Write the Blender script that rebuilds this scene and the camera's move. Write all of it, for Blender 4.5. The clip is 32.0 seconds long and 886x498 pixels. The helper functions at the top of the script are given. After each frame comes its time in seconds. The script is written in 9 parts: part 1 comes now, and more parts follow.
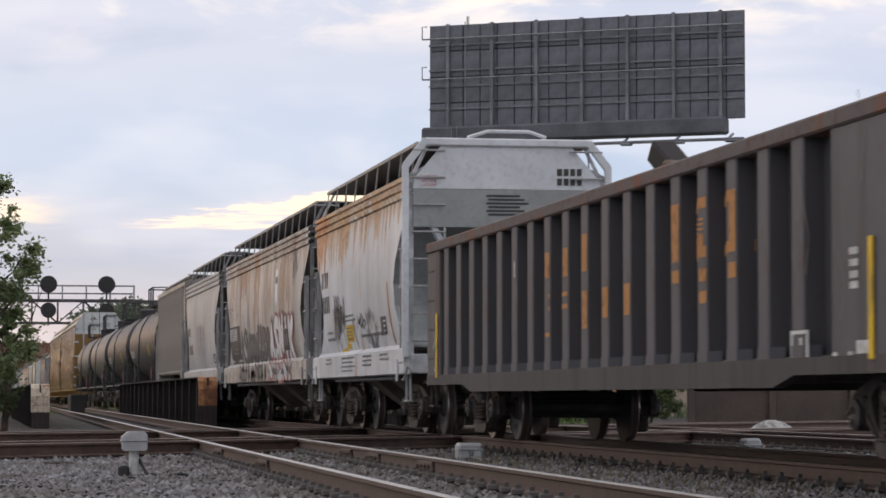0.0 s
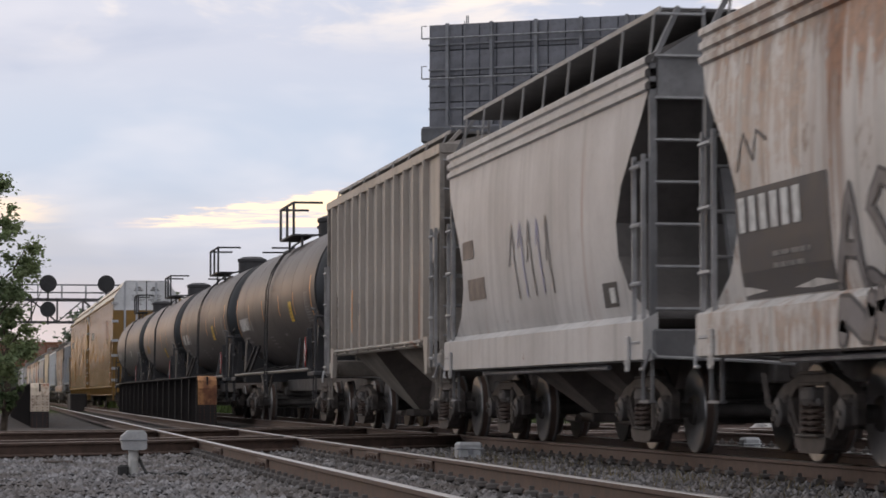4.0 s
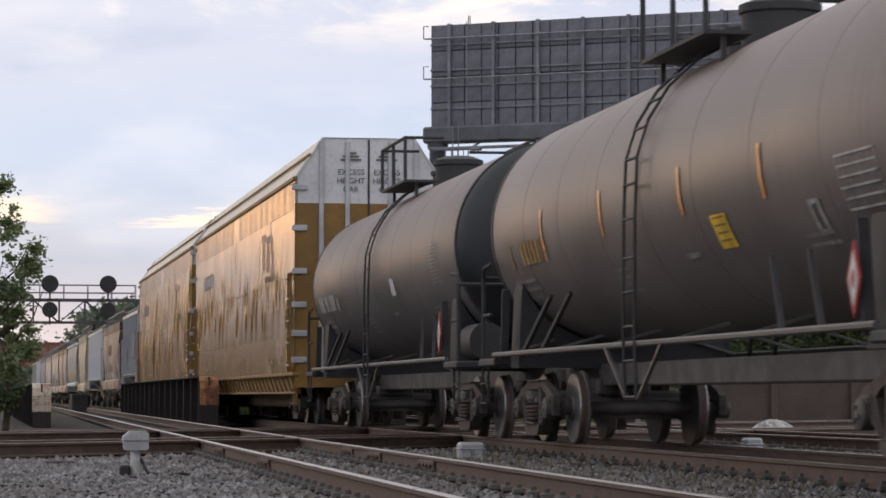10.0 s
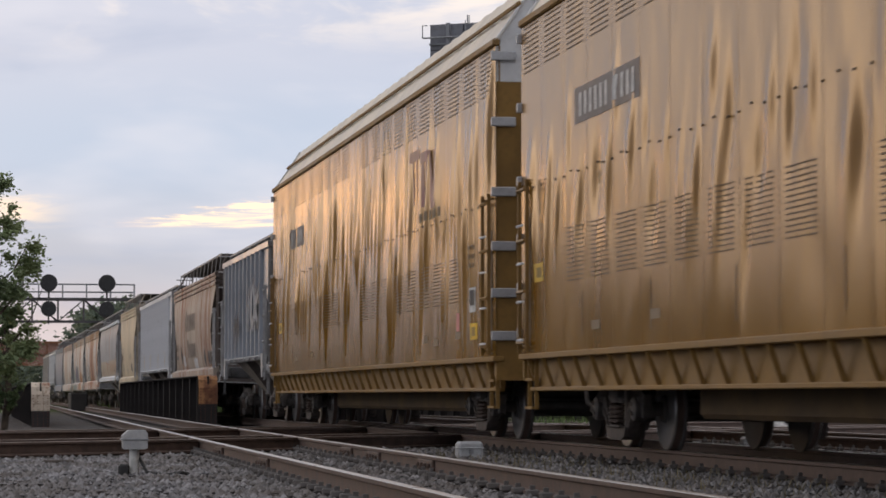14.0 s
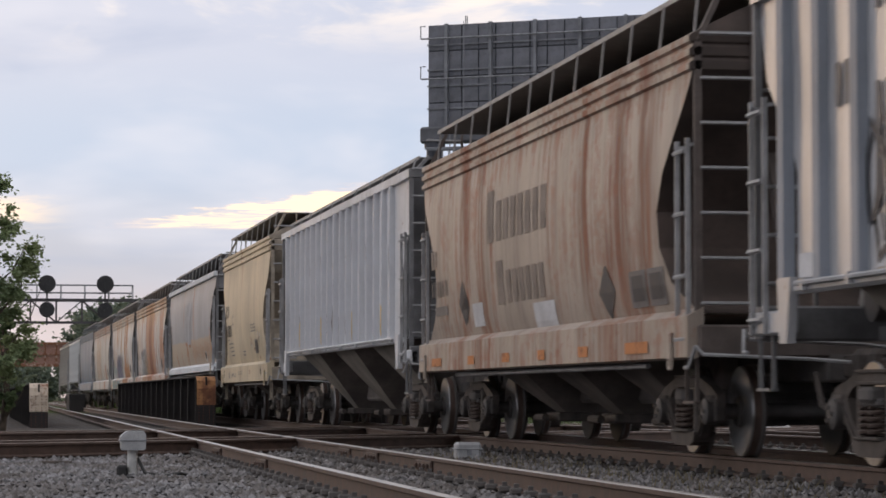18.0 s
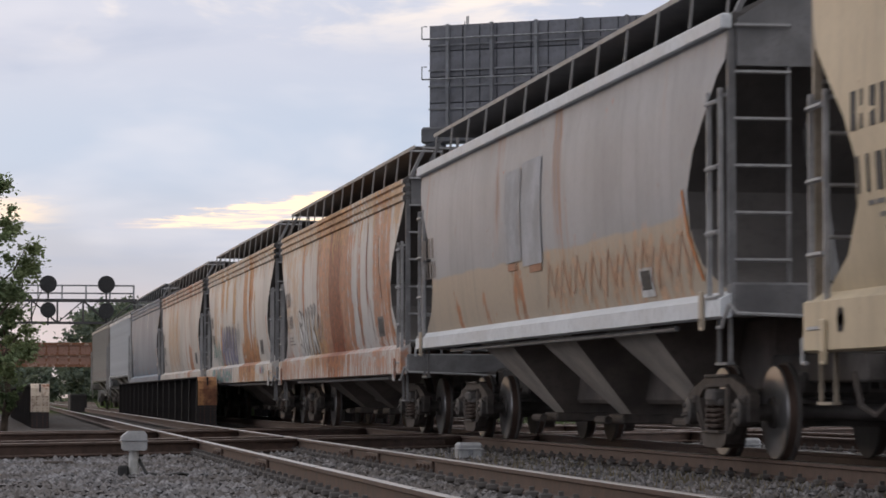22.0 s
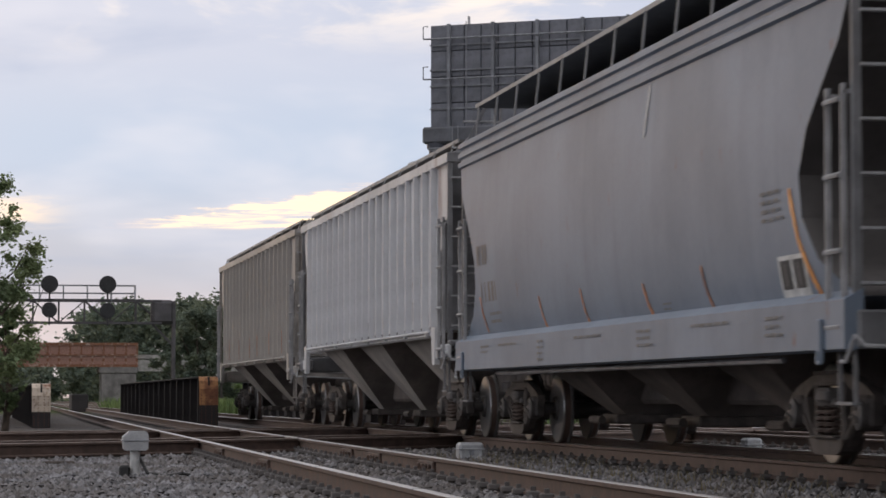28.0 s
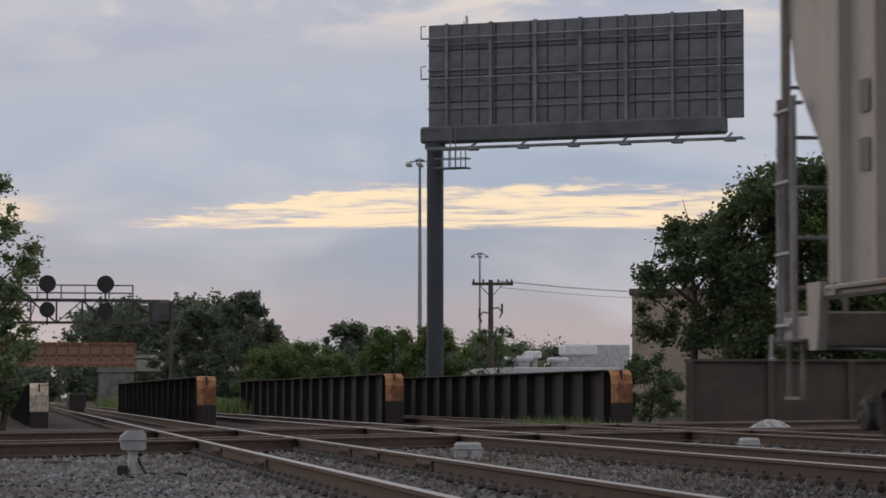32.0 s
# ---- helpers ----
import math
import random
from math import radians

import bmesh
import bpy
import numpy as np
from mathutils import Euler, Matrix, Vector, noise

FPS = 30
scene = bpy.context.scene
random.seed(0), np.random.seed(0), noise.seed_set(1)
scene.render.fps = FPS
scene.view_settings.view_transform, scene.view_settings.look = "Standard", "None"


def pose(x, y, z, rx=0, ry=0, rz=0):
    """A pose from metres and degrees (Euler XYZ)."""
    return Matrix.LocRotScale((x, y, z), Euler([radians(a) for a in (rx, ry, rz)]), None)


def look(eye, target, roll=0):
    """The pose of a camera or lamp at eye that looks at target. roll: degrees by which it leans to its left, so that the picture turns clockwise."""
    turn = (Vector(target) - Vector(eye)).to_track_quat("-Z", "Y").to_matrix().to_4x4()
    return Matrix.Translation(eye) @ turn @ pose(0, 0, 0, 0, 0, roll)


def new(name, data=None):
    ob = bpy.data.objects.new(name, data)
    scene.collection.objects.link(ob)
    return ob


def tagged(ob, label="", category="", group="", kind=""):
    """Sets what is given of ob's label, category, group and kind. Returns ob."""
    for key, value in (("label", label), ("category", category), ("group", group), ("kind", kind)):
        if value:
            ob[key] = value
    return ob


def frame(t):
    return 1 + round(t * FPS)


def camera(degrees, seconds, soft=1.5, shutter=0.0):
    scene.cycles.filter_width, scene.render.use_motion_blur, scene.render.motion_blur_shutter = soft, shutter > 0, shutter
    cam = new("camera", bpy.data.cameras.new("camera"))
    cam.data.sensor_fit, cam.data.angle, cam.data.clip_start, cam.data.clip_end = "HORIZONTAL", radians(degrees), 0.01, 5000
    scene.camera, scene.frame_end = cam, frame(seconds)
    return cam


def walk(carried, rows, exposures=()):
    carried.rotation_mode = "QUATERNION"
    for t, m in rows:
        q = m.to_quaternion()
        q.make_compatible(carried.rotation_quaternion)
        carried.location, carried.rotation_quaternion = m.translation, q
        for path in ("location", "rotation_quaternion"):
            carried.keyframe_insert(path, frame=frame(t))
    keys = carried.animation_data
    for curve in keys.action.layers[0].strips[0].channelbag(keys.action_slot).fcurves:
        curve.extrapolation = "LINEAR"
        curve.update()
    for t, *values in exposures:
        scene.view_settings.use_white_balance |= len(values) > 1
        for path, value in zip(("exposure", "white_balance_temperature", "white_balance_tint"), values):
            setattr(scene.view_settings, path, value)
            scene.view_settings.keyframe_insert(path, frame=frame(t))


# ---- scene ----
import colorsys

# The camera stands on a low tripod beside the tracks; a light wind shakes it a little.
# World: the freight track runs along +Y at x = 8.2, rail tops at z = 0.
cam = camera(18.36, 32.0, soft=1.65, shutter=0.25)
SWAY = [  # seconds, heading, tilt
    (0, -9.812, 93.101), (1, -9.842, 93.083), (2, -9.842, 93.089), (3, -9.836, 93.071),
    (5.5, -9.806, 93.107), (7, -9.812, 93.107), (8, -9.818, 93.107), (9, -9.788, 93.107),
    (10, -9.782, 93.089), (11, -9.794, 93.101), (12, -9.806, 93.077), (13, -9.812, 93.059),
    (14, -9.806, 93.071), (14.5, -9.812, 93.095), (16.5, -9.86, 93.12), (17, -9.86, 93.095),
    (18, -9.842, 93.089), (19, -9.836, 93.083), (20, -9.806, 93.089), (21, -9.824, 93.089),
    (22, -9.818, 93.095), (23, -9.794, 93.107), (24, -9.782, 93.113), (25, -9.794, 93.107),
    (25.5, -9.794, 93.107), (27.5, -9.788, 93.095), (29, -9.812, 93.089), (30, -9.836, 93.077),
    (31, -9.836, 93.089), (32, -9.836, 93.089)]
walk(cam, [(t, pose(0, 0, 0.58, tilt, 0, turn)) for t, turn, tilt in SWAY],
     exposures=[(0.0, 0.14), (1.0, 0.10), (2.0, 0.02), (3.0, 0.04), (6.0, 0.12), (7.0, 0.17), (8.0, 0.2), (11.0, 0.2), (12.0, 0.1), (13.0, 0.0), (14.5, 0.0),
                (17.0, 0.08), (19.0, 0.08), (21.0, 0.03), (25.0, 0.01), (28.0, 0.05), (29.0, 0.05), (30.0, -0.05), (31.0, -0.08), (32.0, -0.47)])

# ---- sky, sun ----
SUN_EL, SUN_AZ = 7.0, -24.0   # degrees; azimuth from +Y towards +X


def make_world():
    w = bpy.data.worlds.new("evening_sky")
    scene.world = w
    w.use_nodes = True
    nt = w.node_tree
    nt.nodes.clear()
    N, Lk = nt.nodes.new, nt.links.new

    def math_node(op, a, b=None, c=None):
        n = N("ShaderNodeMath")
        n.operation = op
        for i, v in enumerate((a, b, c)):
            if v is None:
                continue
            if isinstance(v, (int, float)):
                n.inputs[i].default_value = v
            else:
                Lk(v, n.inputs[i])
        return n.outputs[0]

    def ramp(fac, stops, ease="EASE"):
        n = N("ShaderNodeValToRGB")
        n.color_ramp.interpolation = ease
        while len(n.color_ramp.elements) < len(stops):
            n.color_ramp.elements.new(0.5)
        for e, (p, c) in zip(n.color_ramp.elements, stops):
            e.position = p
            e.color = (*c, 1) if len(c) == 3 else c
        Lk(fac, n.inputs[0])
        return n.outputs[0]

    def mix(fac, a, b):
        n = N("ShaderNodeMix")
        n.data_type = "RGBA"
        if isinstance(fac, (int, float)):
            n.inputs[0].default_value = fac
        else:
            Lk(fac, n.inputs[0])
        for s, v in ((n.inputs[6], a), (n.inputs[7], b)):
            if isinstance(v, tuple):
                s.default_value = (*v, 1)
            else:
                Lk(v, s)
        return n.outputs[2]

    def noise_at(sx, sy, off, detail=5.0, rough=0.55, dist=0.0):
        v = N("ShaderNodeCombineXYZ")
        Lk(math_node("MULTIPLY", az, sx), v.inputs[0])
        Lk(math_node("MULTIPLY", el, sy), v.inputs[1])
        v.inputs[2].default_value = off
        n = N("ShaderNodeTexNoise")
        n.inputs["Scale"].default_value = 1.0
        n.inputs["Detail"].default_value = detail
        n.inputs["Roughness"].default_value = rough
        n.inputs["Distortion"].default_value = dist
        Lk(v.outputs[0], n.inputs["Vector"])
        return n.outputs["Fac"]

    tc = N("ShaderNodeTexCoord")
    sep = N("ShaderNodeSeparateXYZ")
    Lk(tc.outputs["Generated"], sep.inputs[0])
    az = math_node("MULTIPLY", math_node("ARCTAN2", sep.outputs[0], sep.outputs[1]), 57.29578)
    el = math_node("MULTIPLY", math_node("ARCSINE", sep.outputs[2]), 57.29578)

    sky = N("ShaderNodeTexSky")
    sky.sky_type, sky.sun_disc = "NISHITA", False
    sky.sun_elevation, sky.sun_rotation = radians(SUN_EL), radians(SUN_AZ)
    sky.air_density, sky.dust_density = 1.2, 2.0
    blue = N("ShaderNodeVectorMath")
    blue.operation = "SCALE"
    blue.inputs["Scale"].default_value = 0.12
    Lk(sky.outputs[0], blue.inputs[0])

    # cloud deck: pinkish haze near the horizon, blue-grey above, brighter overhead
    e01 = math_node("DIVIDE", el, 90.0)
    deck = ramp(e01, [(0.0, (0.70, 0.58, 0.58)), (0.014, (0.66, 0.58, 0.61)), (0.030, (0.52, 0.57, 0.69)), (0.055, (0.53, 0.64, 0.83)),
                      (0.085, (0.64, 0.68, 0.83)), (0.25, (0.68, 0.72, 0.83)), (0.6, (0.80, 0.83, 0.92))])
    base = mix(0.92, blue.outputs[0], deck)
    # soft grey-white cloud billows
    n1 = noise_at(0.14, 0.42, 3.7, 4.0, 0.5, 0.3)
    lit = ramp(n1, [(0.46, (0, 0, 0)), (0.66, (1, 1, 1))])
    base = mix(math_node("MULTIPLY", lit, 0.5), base, (0.88, 0.85, 0.90))
    n2 = noise_at(0.12, 0.5, 11.3, 5.0, 0.5, 0.3)
    dark = ramp(n2, [(0.5, (0, 0, 0)), (0.75, (1, 1, 1))])
    base = mix(math_node("MULTIPLY", dark, 0.55), base, (0.43, 0.50, 0.66))
    # cream billows higher up
    n3 = noise_at(0.32, 1.1, 23.1, 5.0, 0.55, 0.4)
    high = ramp(math_node("DIVIDE", el, 10.0), [(0.68, (0, 0, 0)), (0.86, (1, 1, 1))])
    cream = ramp(n3, [(0.46, (0, 0, 0)), (0.64, (1, 1, 1))])
    base = mix(math_node("MULTIPLY", math_node("MULTIPLY", cream, high), 0.85), base, (1.15, 1.0, 0.88))

    # long rift in the clouds, lit by the low sun
    wob = noise_at(0.9, 5.0, 41.0, 6.0, 0.6, 0.4)
    wob0 = math_node("MULTIPLY", math_node("SUBTRACT", wob, 0.5), 0.9)
    e2 = math_node("ADD", el, wob0)
    top = math_node("ADD", 3.52, math_node("MULTIPLY", math_node("MINIMUM", math_node("SUBTRACT", az, 2.2), 6.0), 0.16))
    up = math_node("SMOOTH_MIN", math_node("MULTIPLY", math_node("SUBTRACT", top, e2), 5.0), 1.0, 0.2)
    lo = math_node("SMOOTH_MIN", math_node("MULTIPLY", math_node("SUBTRACT", math_node("ADD", el, math_node("MULTIPLY", wob0, 0.15)), 3.48), 9.0), 1.0, 0.2)
    rift = math_node("MULTIPLY", math_node("MAXIMUM", up, 0.0), math_node("MAXIMUM", lo, 0.0))
    fade = ramp(math_node("DIVIDE", az, 40.0), [(0.05, (0, 0, 0)), (0.10, (1, 1, 1)), (0.34, (1, 1, 1)), (0.50, (0, 0, 0))])
    streak = noise_at(0.45, 6.5, 77.0, 5.0, 0.62, 0.9)
    rift = math_node("MULTIPLY", math_node("MULTIPLY", rift, fade), math_node("MULTIPLY_ADD", streak, 4.2, -1.25))
    rift = math_node("MAXIMUM", math_node("MINIMUM", rift, 1.0), 0.0)
    base = mix(math_node("MULTIPLY", rift, 0.95), base, ramp(rift, [(0.1, (0.98, 0.78, 0.72)), (0.8, (1.45, 1.14, 0.76))]))
    # glow of the sun behind thin cloud, low beyond the signal bridge
    dx = math_node("DIVIDE", math_node("SUBTRACT", az, SUN_AZ - 4.0), 8.0)
    dy = math_node("DIVIDE", math_node("SUBTRACT", el, 5.2), 2.0)
    r2 = math_node("ADD", math_node("MULTIPLY", dx, dx), math_node("MULTIPLY", dy, dy))
    glow = math_node("POWER", 2.718, math_node("MULTIPLY", r2, -1.0))
    glown = math_node("MULTIPLY", glow, math_node("MULTIPLY_ADD", n1, 1.0, 0.4))
    base = mix(math_node("MINIMUM", glown, 1.0), base, (1.9, 1.2, 0.70))
    # the bright break in the cloud before the sun, continuing the rift
    bx = math_node("DIVIDE", math_node("SUBTRACT", az, -8.9), 3.4)
    by = math_node("DIVIDE", math_node("SUBTRACT", e2, 4.0), 0.75)
    gap = math_node("POWER", 2.718, math_node("MULTIPLY", math_node("ADD", math_node("MULTIPLY", bx, bx), math_node("MULTIPLY", by, by)), -1.0))
    base = mix(gap, base, (6.0, 3.0, 1.1))

    # small lit tuft of cloud near the rift
    tx = math_node("DIVIDE", math_node("SUBTRACT", az, 0.9), 0.75)
    ty = math_node("DIVIDE", math_node("SUBTRACT", e2, 3.85), 0.22)
    t2 = math_node("POWER", 2.718, math_node("MULTIPLY", math_node("ADD", math_node("MULTIPLY", tx, tx), math_node("MULTIPLY", ty, ty)), -1.0))
    base = mix(math_node("MULTIPLY", t2, 0.8), base, (1.3, 1.0, 0.72))

    bg = N("ShaderNodeBackground")
    bg.inputs["Strength"].default_value = 1.0
    out = N("ShaderNodeOutputWorld")
    Lk(base, bg.inputs["Color"])
    Lk(bg.outputs[0], out.inputs["Surface"])


make_world()
sun_data = bpy.data.lights.new("sun", "SUN")
sun_data.energy, sun_data.angle, sun_data.color = 0.12, radians(12), (1.0, 0.66, 0.38)
sun = new("sun", sun_data)
_a, _e = radians(SUN_AZ), radians(SUN_EL)
sun.matrix_world = look((0, 0, 0), (-math.sin(_a) * math.cos(_e), -math.cos(_a) * math.cos(_e), -math.sin(_e)))

# ---- materials ----
class Nodes:
    """Short hand for building a node material."""

    def __init__(self, name):
        self.m = bpy.data.materials.new(name)
        self.m.use_nodes = True
        self.nt = self.m.node_tree
        self.b = self.nt.nodes["Principled BSDF"]
        self.tc = self.nt.nodes.new("ShaderNodeTexCoord")
        self.co = self.tc.outputs["Object"]

    def link(self, a, b):
        self.nt.links.new(a, b)

    def noise(self, scale, stretch=(1, 1, 1), detail=4.0, rough=0.55, off=0.0, dist=0.0):
        mp = self.nt.nodes.new("ShaderNodeMapping")
        mp.inputs["Scale"].default_value = stretch
        mp.inputs["Location"].default_value = (off, off * 1.7, off * 0.6)
        self.link(self.co, mp.inputs["Vector"])
        n = self.nt.nodes.new("ShaderNodeTexNoise")
        n.inputs["Scale"].default_value = scale
        n.inputs["Detail"].default_value = detail
        n.inputs["Roughness"].default_value = rough
        n.inputs["Distortion"].default_value = dist
        self.link(mp.outputs[0], n.inputs["Vector"])
        return n.outputs["Fac"]

    def ramp(self, fac, lo, hi, a=0.0, b=1.0):
        r = self.nt.nodes.new("ShaderNodeMapRange")
        r.inputs["From Min"].default_value, r.inputs["From Max"].default_value = lo, hi
        r.inputs["To Min"].default_value, r.inputs["To Max"].default_value = a, b
        r.interpolation_type = "SMOOTHSTEP"
        self.link(fac, r.inputs["Value"])
        return r.outputs[0]

    def mul(self, a, b, op="MULTIPLY"):
        n = self.nt.nodes.new("ShaderNodeMath")
        n.operation = op
        for i, v in enumerate((a, b)):
            if isinstance(v, (int, float)):
                n.inputs[i].default_value = v
            else:
                self.link(v, n.inputs[i])
        return n.outputs[0]

    def mix(self, fac, a, b):
        n = self.nt.nodes.new("ShaderNodeMix")
        n.data_type = "RGBA"
        if isinstance(fac, (int, float)):
            n.inputs[0].default_value = fac
        else:
            self.link(fac, n.inputs[0])
        for s, v in ((n.inputs[6], a), (n.inputs[7], b)):
            if isinstance(v, (tuple, list)):
                s.default_value = (*v[:3], 1)
            else:
                self.link(v, s)
        return n.outputs[2]

    def sep(self):
        n = self.nt.nodes.new("ShaderNodeSeparateXYZ")
        self.link(self.co, n.inputs[0])
        return n.outputs

    def random(self):
        return self.nt.nodes.new("ShaderNodeObjectInfo").outputs["Random"]

    def bump(self, h, strength=0.3, dist=0.02):
        n = self.nt.nodes.new("ShaderNodeBump")
        n.inputs["Strength"].default_value, n.inputs["Distance"].default_value = strength, dist
        self.link(h, n.inputs["Height"])
        self.link(n.outputs[0], self.b.inputs["Normal"])

    def done(self, color, rough=0.6, metal=0.0, spec=0.5):
        for key, v in (("Base Color", color), ("Roughness", rough), ("Metallic", metal), ("Specular IOR Level", spec)):
            if isinstance(v, (tuple, list)):
                self.b.inputs[key].default_value = (*v[:3], 1)
            elif isinstance(v, (int, float)):
                self.b.inputs[key].default_value = v
            else:
                self.link(v, self.b.inputs[key])
        return self.m


def shade(c, k):
    return tuple(min(1.0, v * k) for v in c)


def plain(name, c, rough=0.6, metal=0.0, scale=3.0, var=0.35, bump=0.15, spec=0.5):
    """A worn, slightly uneven surface of one colour."""
    n = Nodes(name)
    big = n.noise(scale, detail=5)
    fine = n.noise(scale * 12, detail=3, off=5)
    col = n.mix(n.ramp(big, 0.3, 0.7), shade(c, 1 - var), shade(c, 1 + var * 0.6))
    col = n.mix(n.mul(n.ramp(fine, 0.45, 0.75), 0.35), col, shade(c, 0.55))
    n.bump(fine, bump, 0.01)
    return n.done(col, n.ramp(big, 0.2, 0.8, rough - 0.08, rough + 0.1), metal, spec)


RUST = (0.24, 0.085, 0.028)


def car_paint(name, c, rust=0.3, seed=0.0, grime=0.35, rust_c=RUST, rough=0.55, streak=2.2, low=None, patch=0.0, stains=()):
    """Freight car paint: faded, with vertical rust streaks, soot and weld seams. low: (z, colour) for a repainted lower half;
    stains: (y0, y1, z0, z1, colour, strength) rust runs of their own."""
    n = Nodes(name)
    big = n.noise(0.5, (1, 1, 1), 5, 0.6, seed)
    col = n.mix(n.ramp(big, 0.3, 0.7), shade(c, 0.82), shade(c, 1.08))
    if low:
        z = n.sep()[2]
        wave = n.mul(n.noise(0.8, (1, 1, 1), 3, 0.5, seed + 3), 0.12)
        m = n.ramp(n.mul(z, wave, "ADD"), low[0] + 0.10, low[0] + 0.05)
        col = n.mix(m, col, low[1])
    # soot streaks running down
    soot = n.noise(1.0, (streak * 1.6, streak * 1.6, 0.16), 5, 0.6, seed + 7, 0.25)
    col = n.mix(n.mul(n.ramp(soot, 0.45, 0.75), grime), col, shade(c, 0.36))
    # rust runs: broad bands broken by fine streaks
    band = n.noise(1.0, (streak * 0.24, streak * 0.24, 0.09), 5, 0.6, seed + 13, 0.5)
    fine = n.noise(1.0, (streak * 3.2, streak * 3.2, 0.35), 5, 0.65, seed + 17, 0.4)
    lo = 0.64 - rust * 0.21
    mask = n.mul(n.ramp(band, lo, lo + 0.11), n.ramp(fine, 0.30, 0.58))
    col = n.mix(n.mul(mask, 0.85), col, n.mix(n.ramp(fine, 0.4, 0.65), rust_c, shade(rust_c, 1.6)))
    spots = n.noise(2.6, (1, 1, 0.7), 6, 0.7, seed + 21)
    col = n.mix(n.mul(n.ramp(spots, 0.64 - patch, 0.72 - patch), 0.7), col, shade(rust_c, 0.8))
    if stains:
        sp = n.sep()
        run = n.noise(1.0, (5.5, 5.5, 0.22), 5, 0.62, seed + 31, 0.35)
        blot = n.noise(1.3, (1, 1, 0.8), 5, 0.6, seed + 37)
        chip = n.noise(4.5, (1, 1, 1.6), 5, 0.7, seed + 43, 0.6)
        yw = n.mul(sp[1], n.mul(n.mul(run, -0.5, "ADD"), 0.7), "ADD")
        yw = n.mul(yw, n.mul(n.mul(blot, -0.5, "ADD"), 0.6), "ADD")
        zw = n.mul(sp[2], n.mul(n.mul(run, -0.5, "ADD"), 2.2), "ADD")
        cover = n.mul(n.mul(n.mul(run, 0.42), n.mul(blot, 0.28), "ADD"), n.mul(chip, 0.30), "ADD")
        for y0, y1, z0, z1, sc, k in stains:
            e = min(0.22, (y1 - y0) * 0.45)
            m = n.mul(n.ramp(yw, y0 - e, y0 + e), n.ramp(yw, y1 + e, y1 - e))
            m = n.mul(m, n.mul(n.ramp(zw, z0 - 0.3, z0 + 0.3), n.ramp(zw, z1 + 0.3, z1 - 0.3)))
            m = n.ramp(n.mul(cover, n.mul(m, 0.10 + 0.17 * k), "ADD"), 0.60, 0.70)
            col = n.mix(n.mul(m, 0.5 + 0.45 * min(1.0, k)), col, n.mix(n.ramp(chip, 0.38, 0.62), shade(sc, 0.7), shade(sc, 1.35)))
    dust = n.noise(14.0, (1, 1, 1), 3, 0.6, seed + 2)
    col = n.mix(n.mul(n.ramp(dust, 0.45, 0.7), 0.12), col, shade(c, 0.5))
    n.bump(n.mul(soot, n.mul(dust, 0.3), "ADD"), 0.12, 0.02)
    return n.done(col, n.ramp(mask, 0, 1, rough, 0.85), 0.0, 0.4)


M = {}
M["underframe"] = plain("underframe_grime", (0.125, 0.115, 0.11), 0.8, 0.0, 2.5, 0.4)
M["truck"] = plain("cast_steel_brown", (0.078, 0.065, 0.058), 0.75, 0.1, 5.0, 0.5)
M["spring"] = plain("spring_rusty", (0.12, 0.088, 0.074), 0.7, 0.2, 8.0)
M["wheel"] = plain("wheel_dark", (0.095, 0.087, 0.083), 0.6, 0.3, 4.0)
M["tread"] = plain("wheel_tread_bright", (0.32, 0.315, 0.315), 0.35, 0.8, 6.0, 0.2)
M["grey_frame"] = plain("grey_frame_paint", (0.195, 0.195, 0.20), 0.6, 0.0, 2.0, 0.35)
M["grating"] = plain("grating_steel", (0.105, 0.10, 0.097), 0.7, 0.3, 4.0)
M["dark_text"] = plain("dark_stencil", (0.05, 0.05, 0.05), 0.7)
M["white_text"] = plain("white_stencil", (0.62, 0.62, 0.6), 0.7, 0, 9.0, 0.3)
M["yellow_text"] = plain("yellow_stencil", (0.55, 0.33, 0.06), 0.7, 0, 9.0, 0.3)
M["yellow"] = plain("yellow_plate", (0.75, 0.48, 0.03), 0.6)
M["orange_stripe"] = plain("orange_reflector", (0.85, 0.33, 0.05), 0.4)
M["red"] = plain("red_paint", (0.45, 0.03, 0.03), 0.6)
M["rail"] = plain("rail_rust", (0.105, 0.070, 0.056), 0.75, 0.2, 6.0)
M["railtop"] = plain("rail_polished", (0.35, 0.325, 0.31), 0.33, 1.0, 3.0, 0.25)
M["raildull"] = plain("rail_dull_top", (0.24, 0.19, 0.165), 0.5, 0.5, 3.0, 0.3)
M["tie"] = plain("tie_wood", (0.09, 0.075, 0.065), 0.9, 0, 5.0, 0.5)
M["girder"] = plain("girder_black", (0.028, 0.024, 0.024), 0.8, 0.0, 1.2, 0.5)
M["concrete"] = plain("concrete", (0.30, 0.29, 0.27), 0.85, 0, 1.5, 0.35)
M["galv"] = plain("galvanised", (0.30, 0.31, 0.33), 0.5, 0.4, 4.0)
M["box_grey"] = plain("box_grey", (0.42, 0.43, 0.44), 0.6, 0.0, 4.0, 0.25)
M["bb_panel"] = plain("billboard_panel", (0.172, 0.18, 0.205), 0.75, 0.0, 0.6, 0.35)
M["bb_frame"] = plain("billboard_steel", (0.21, 0.22, 0.24), 0.6, 0.2, 0.8, 0.35)
M["bb_beam"] = plain("billboard_beam", (0.115, 0.12, 0.135), 0.7, 0.0, 0.8, 0.35)
M["bb_pole"] = plain("billboard_pole", (0.045, 0.05, 0.065), 0.5, 0.1, 0.6, 0.3)
M["signal"] = plain("signal_black", (0.028, 0.028, 0.031), 0.6)
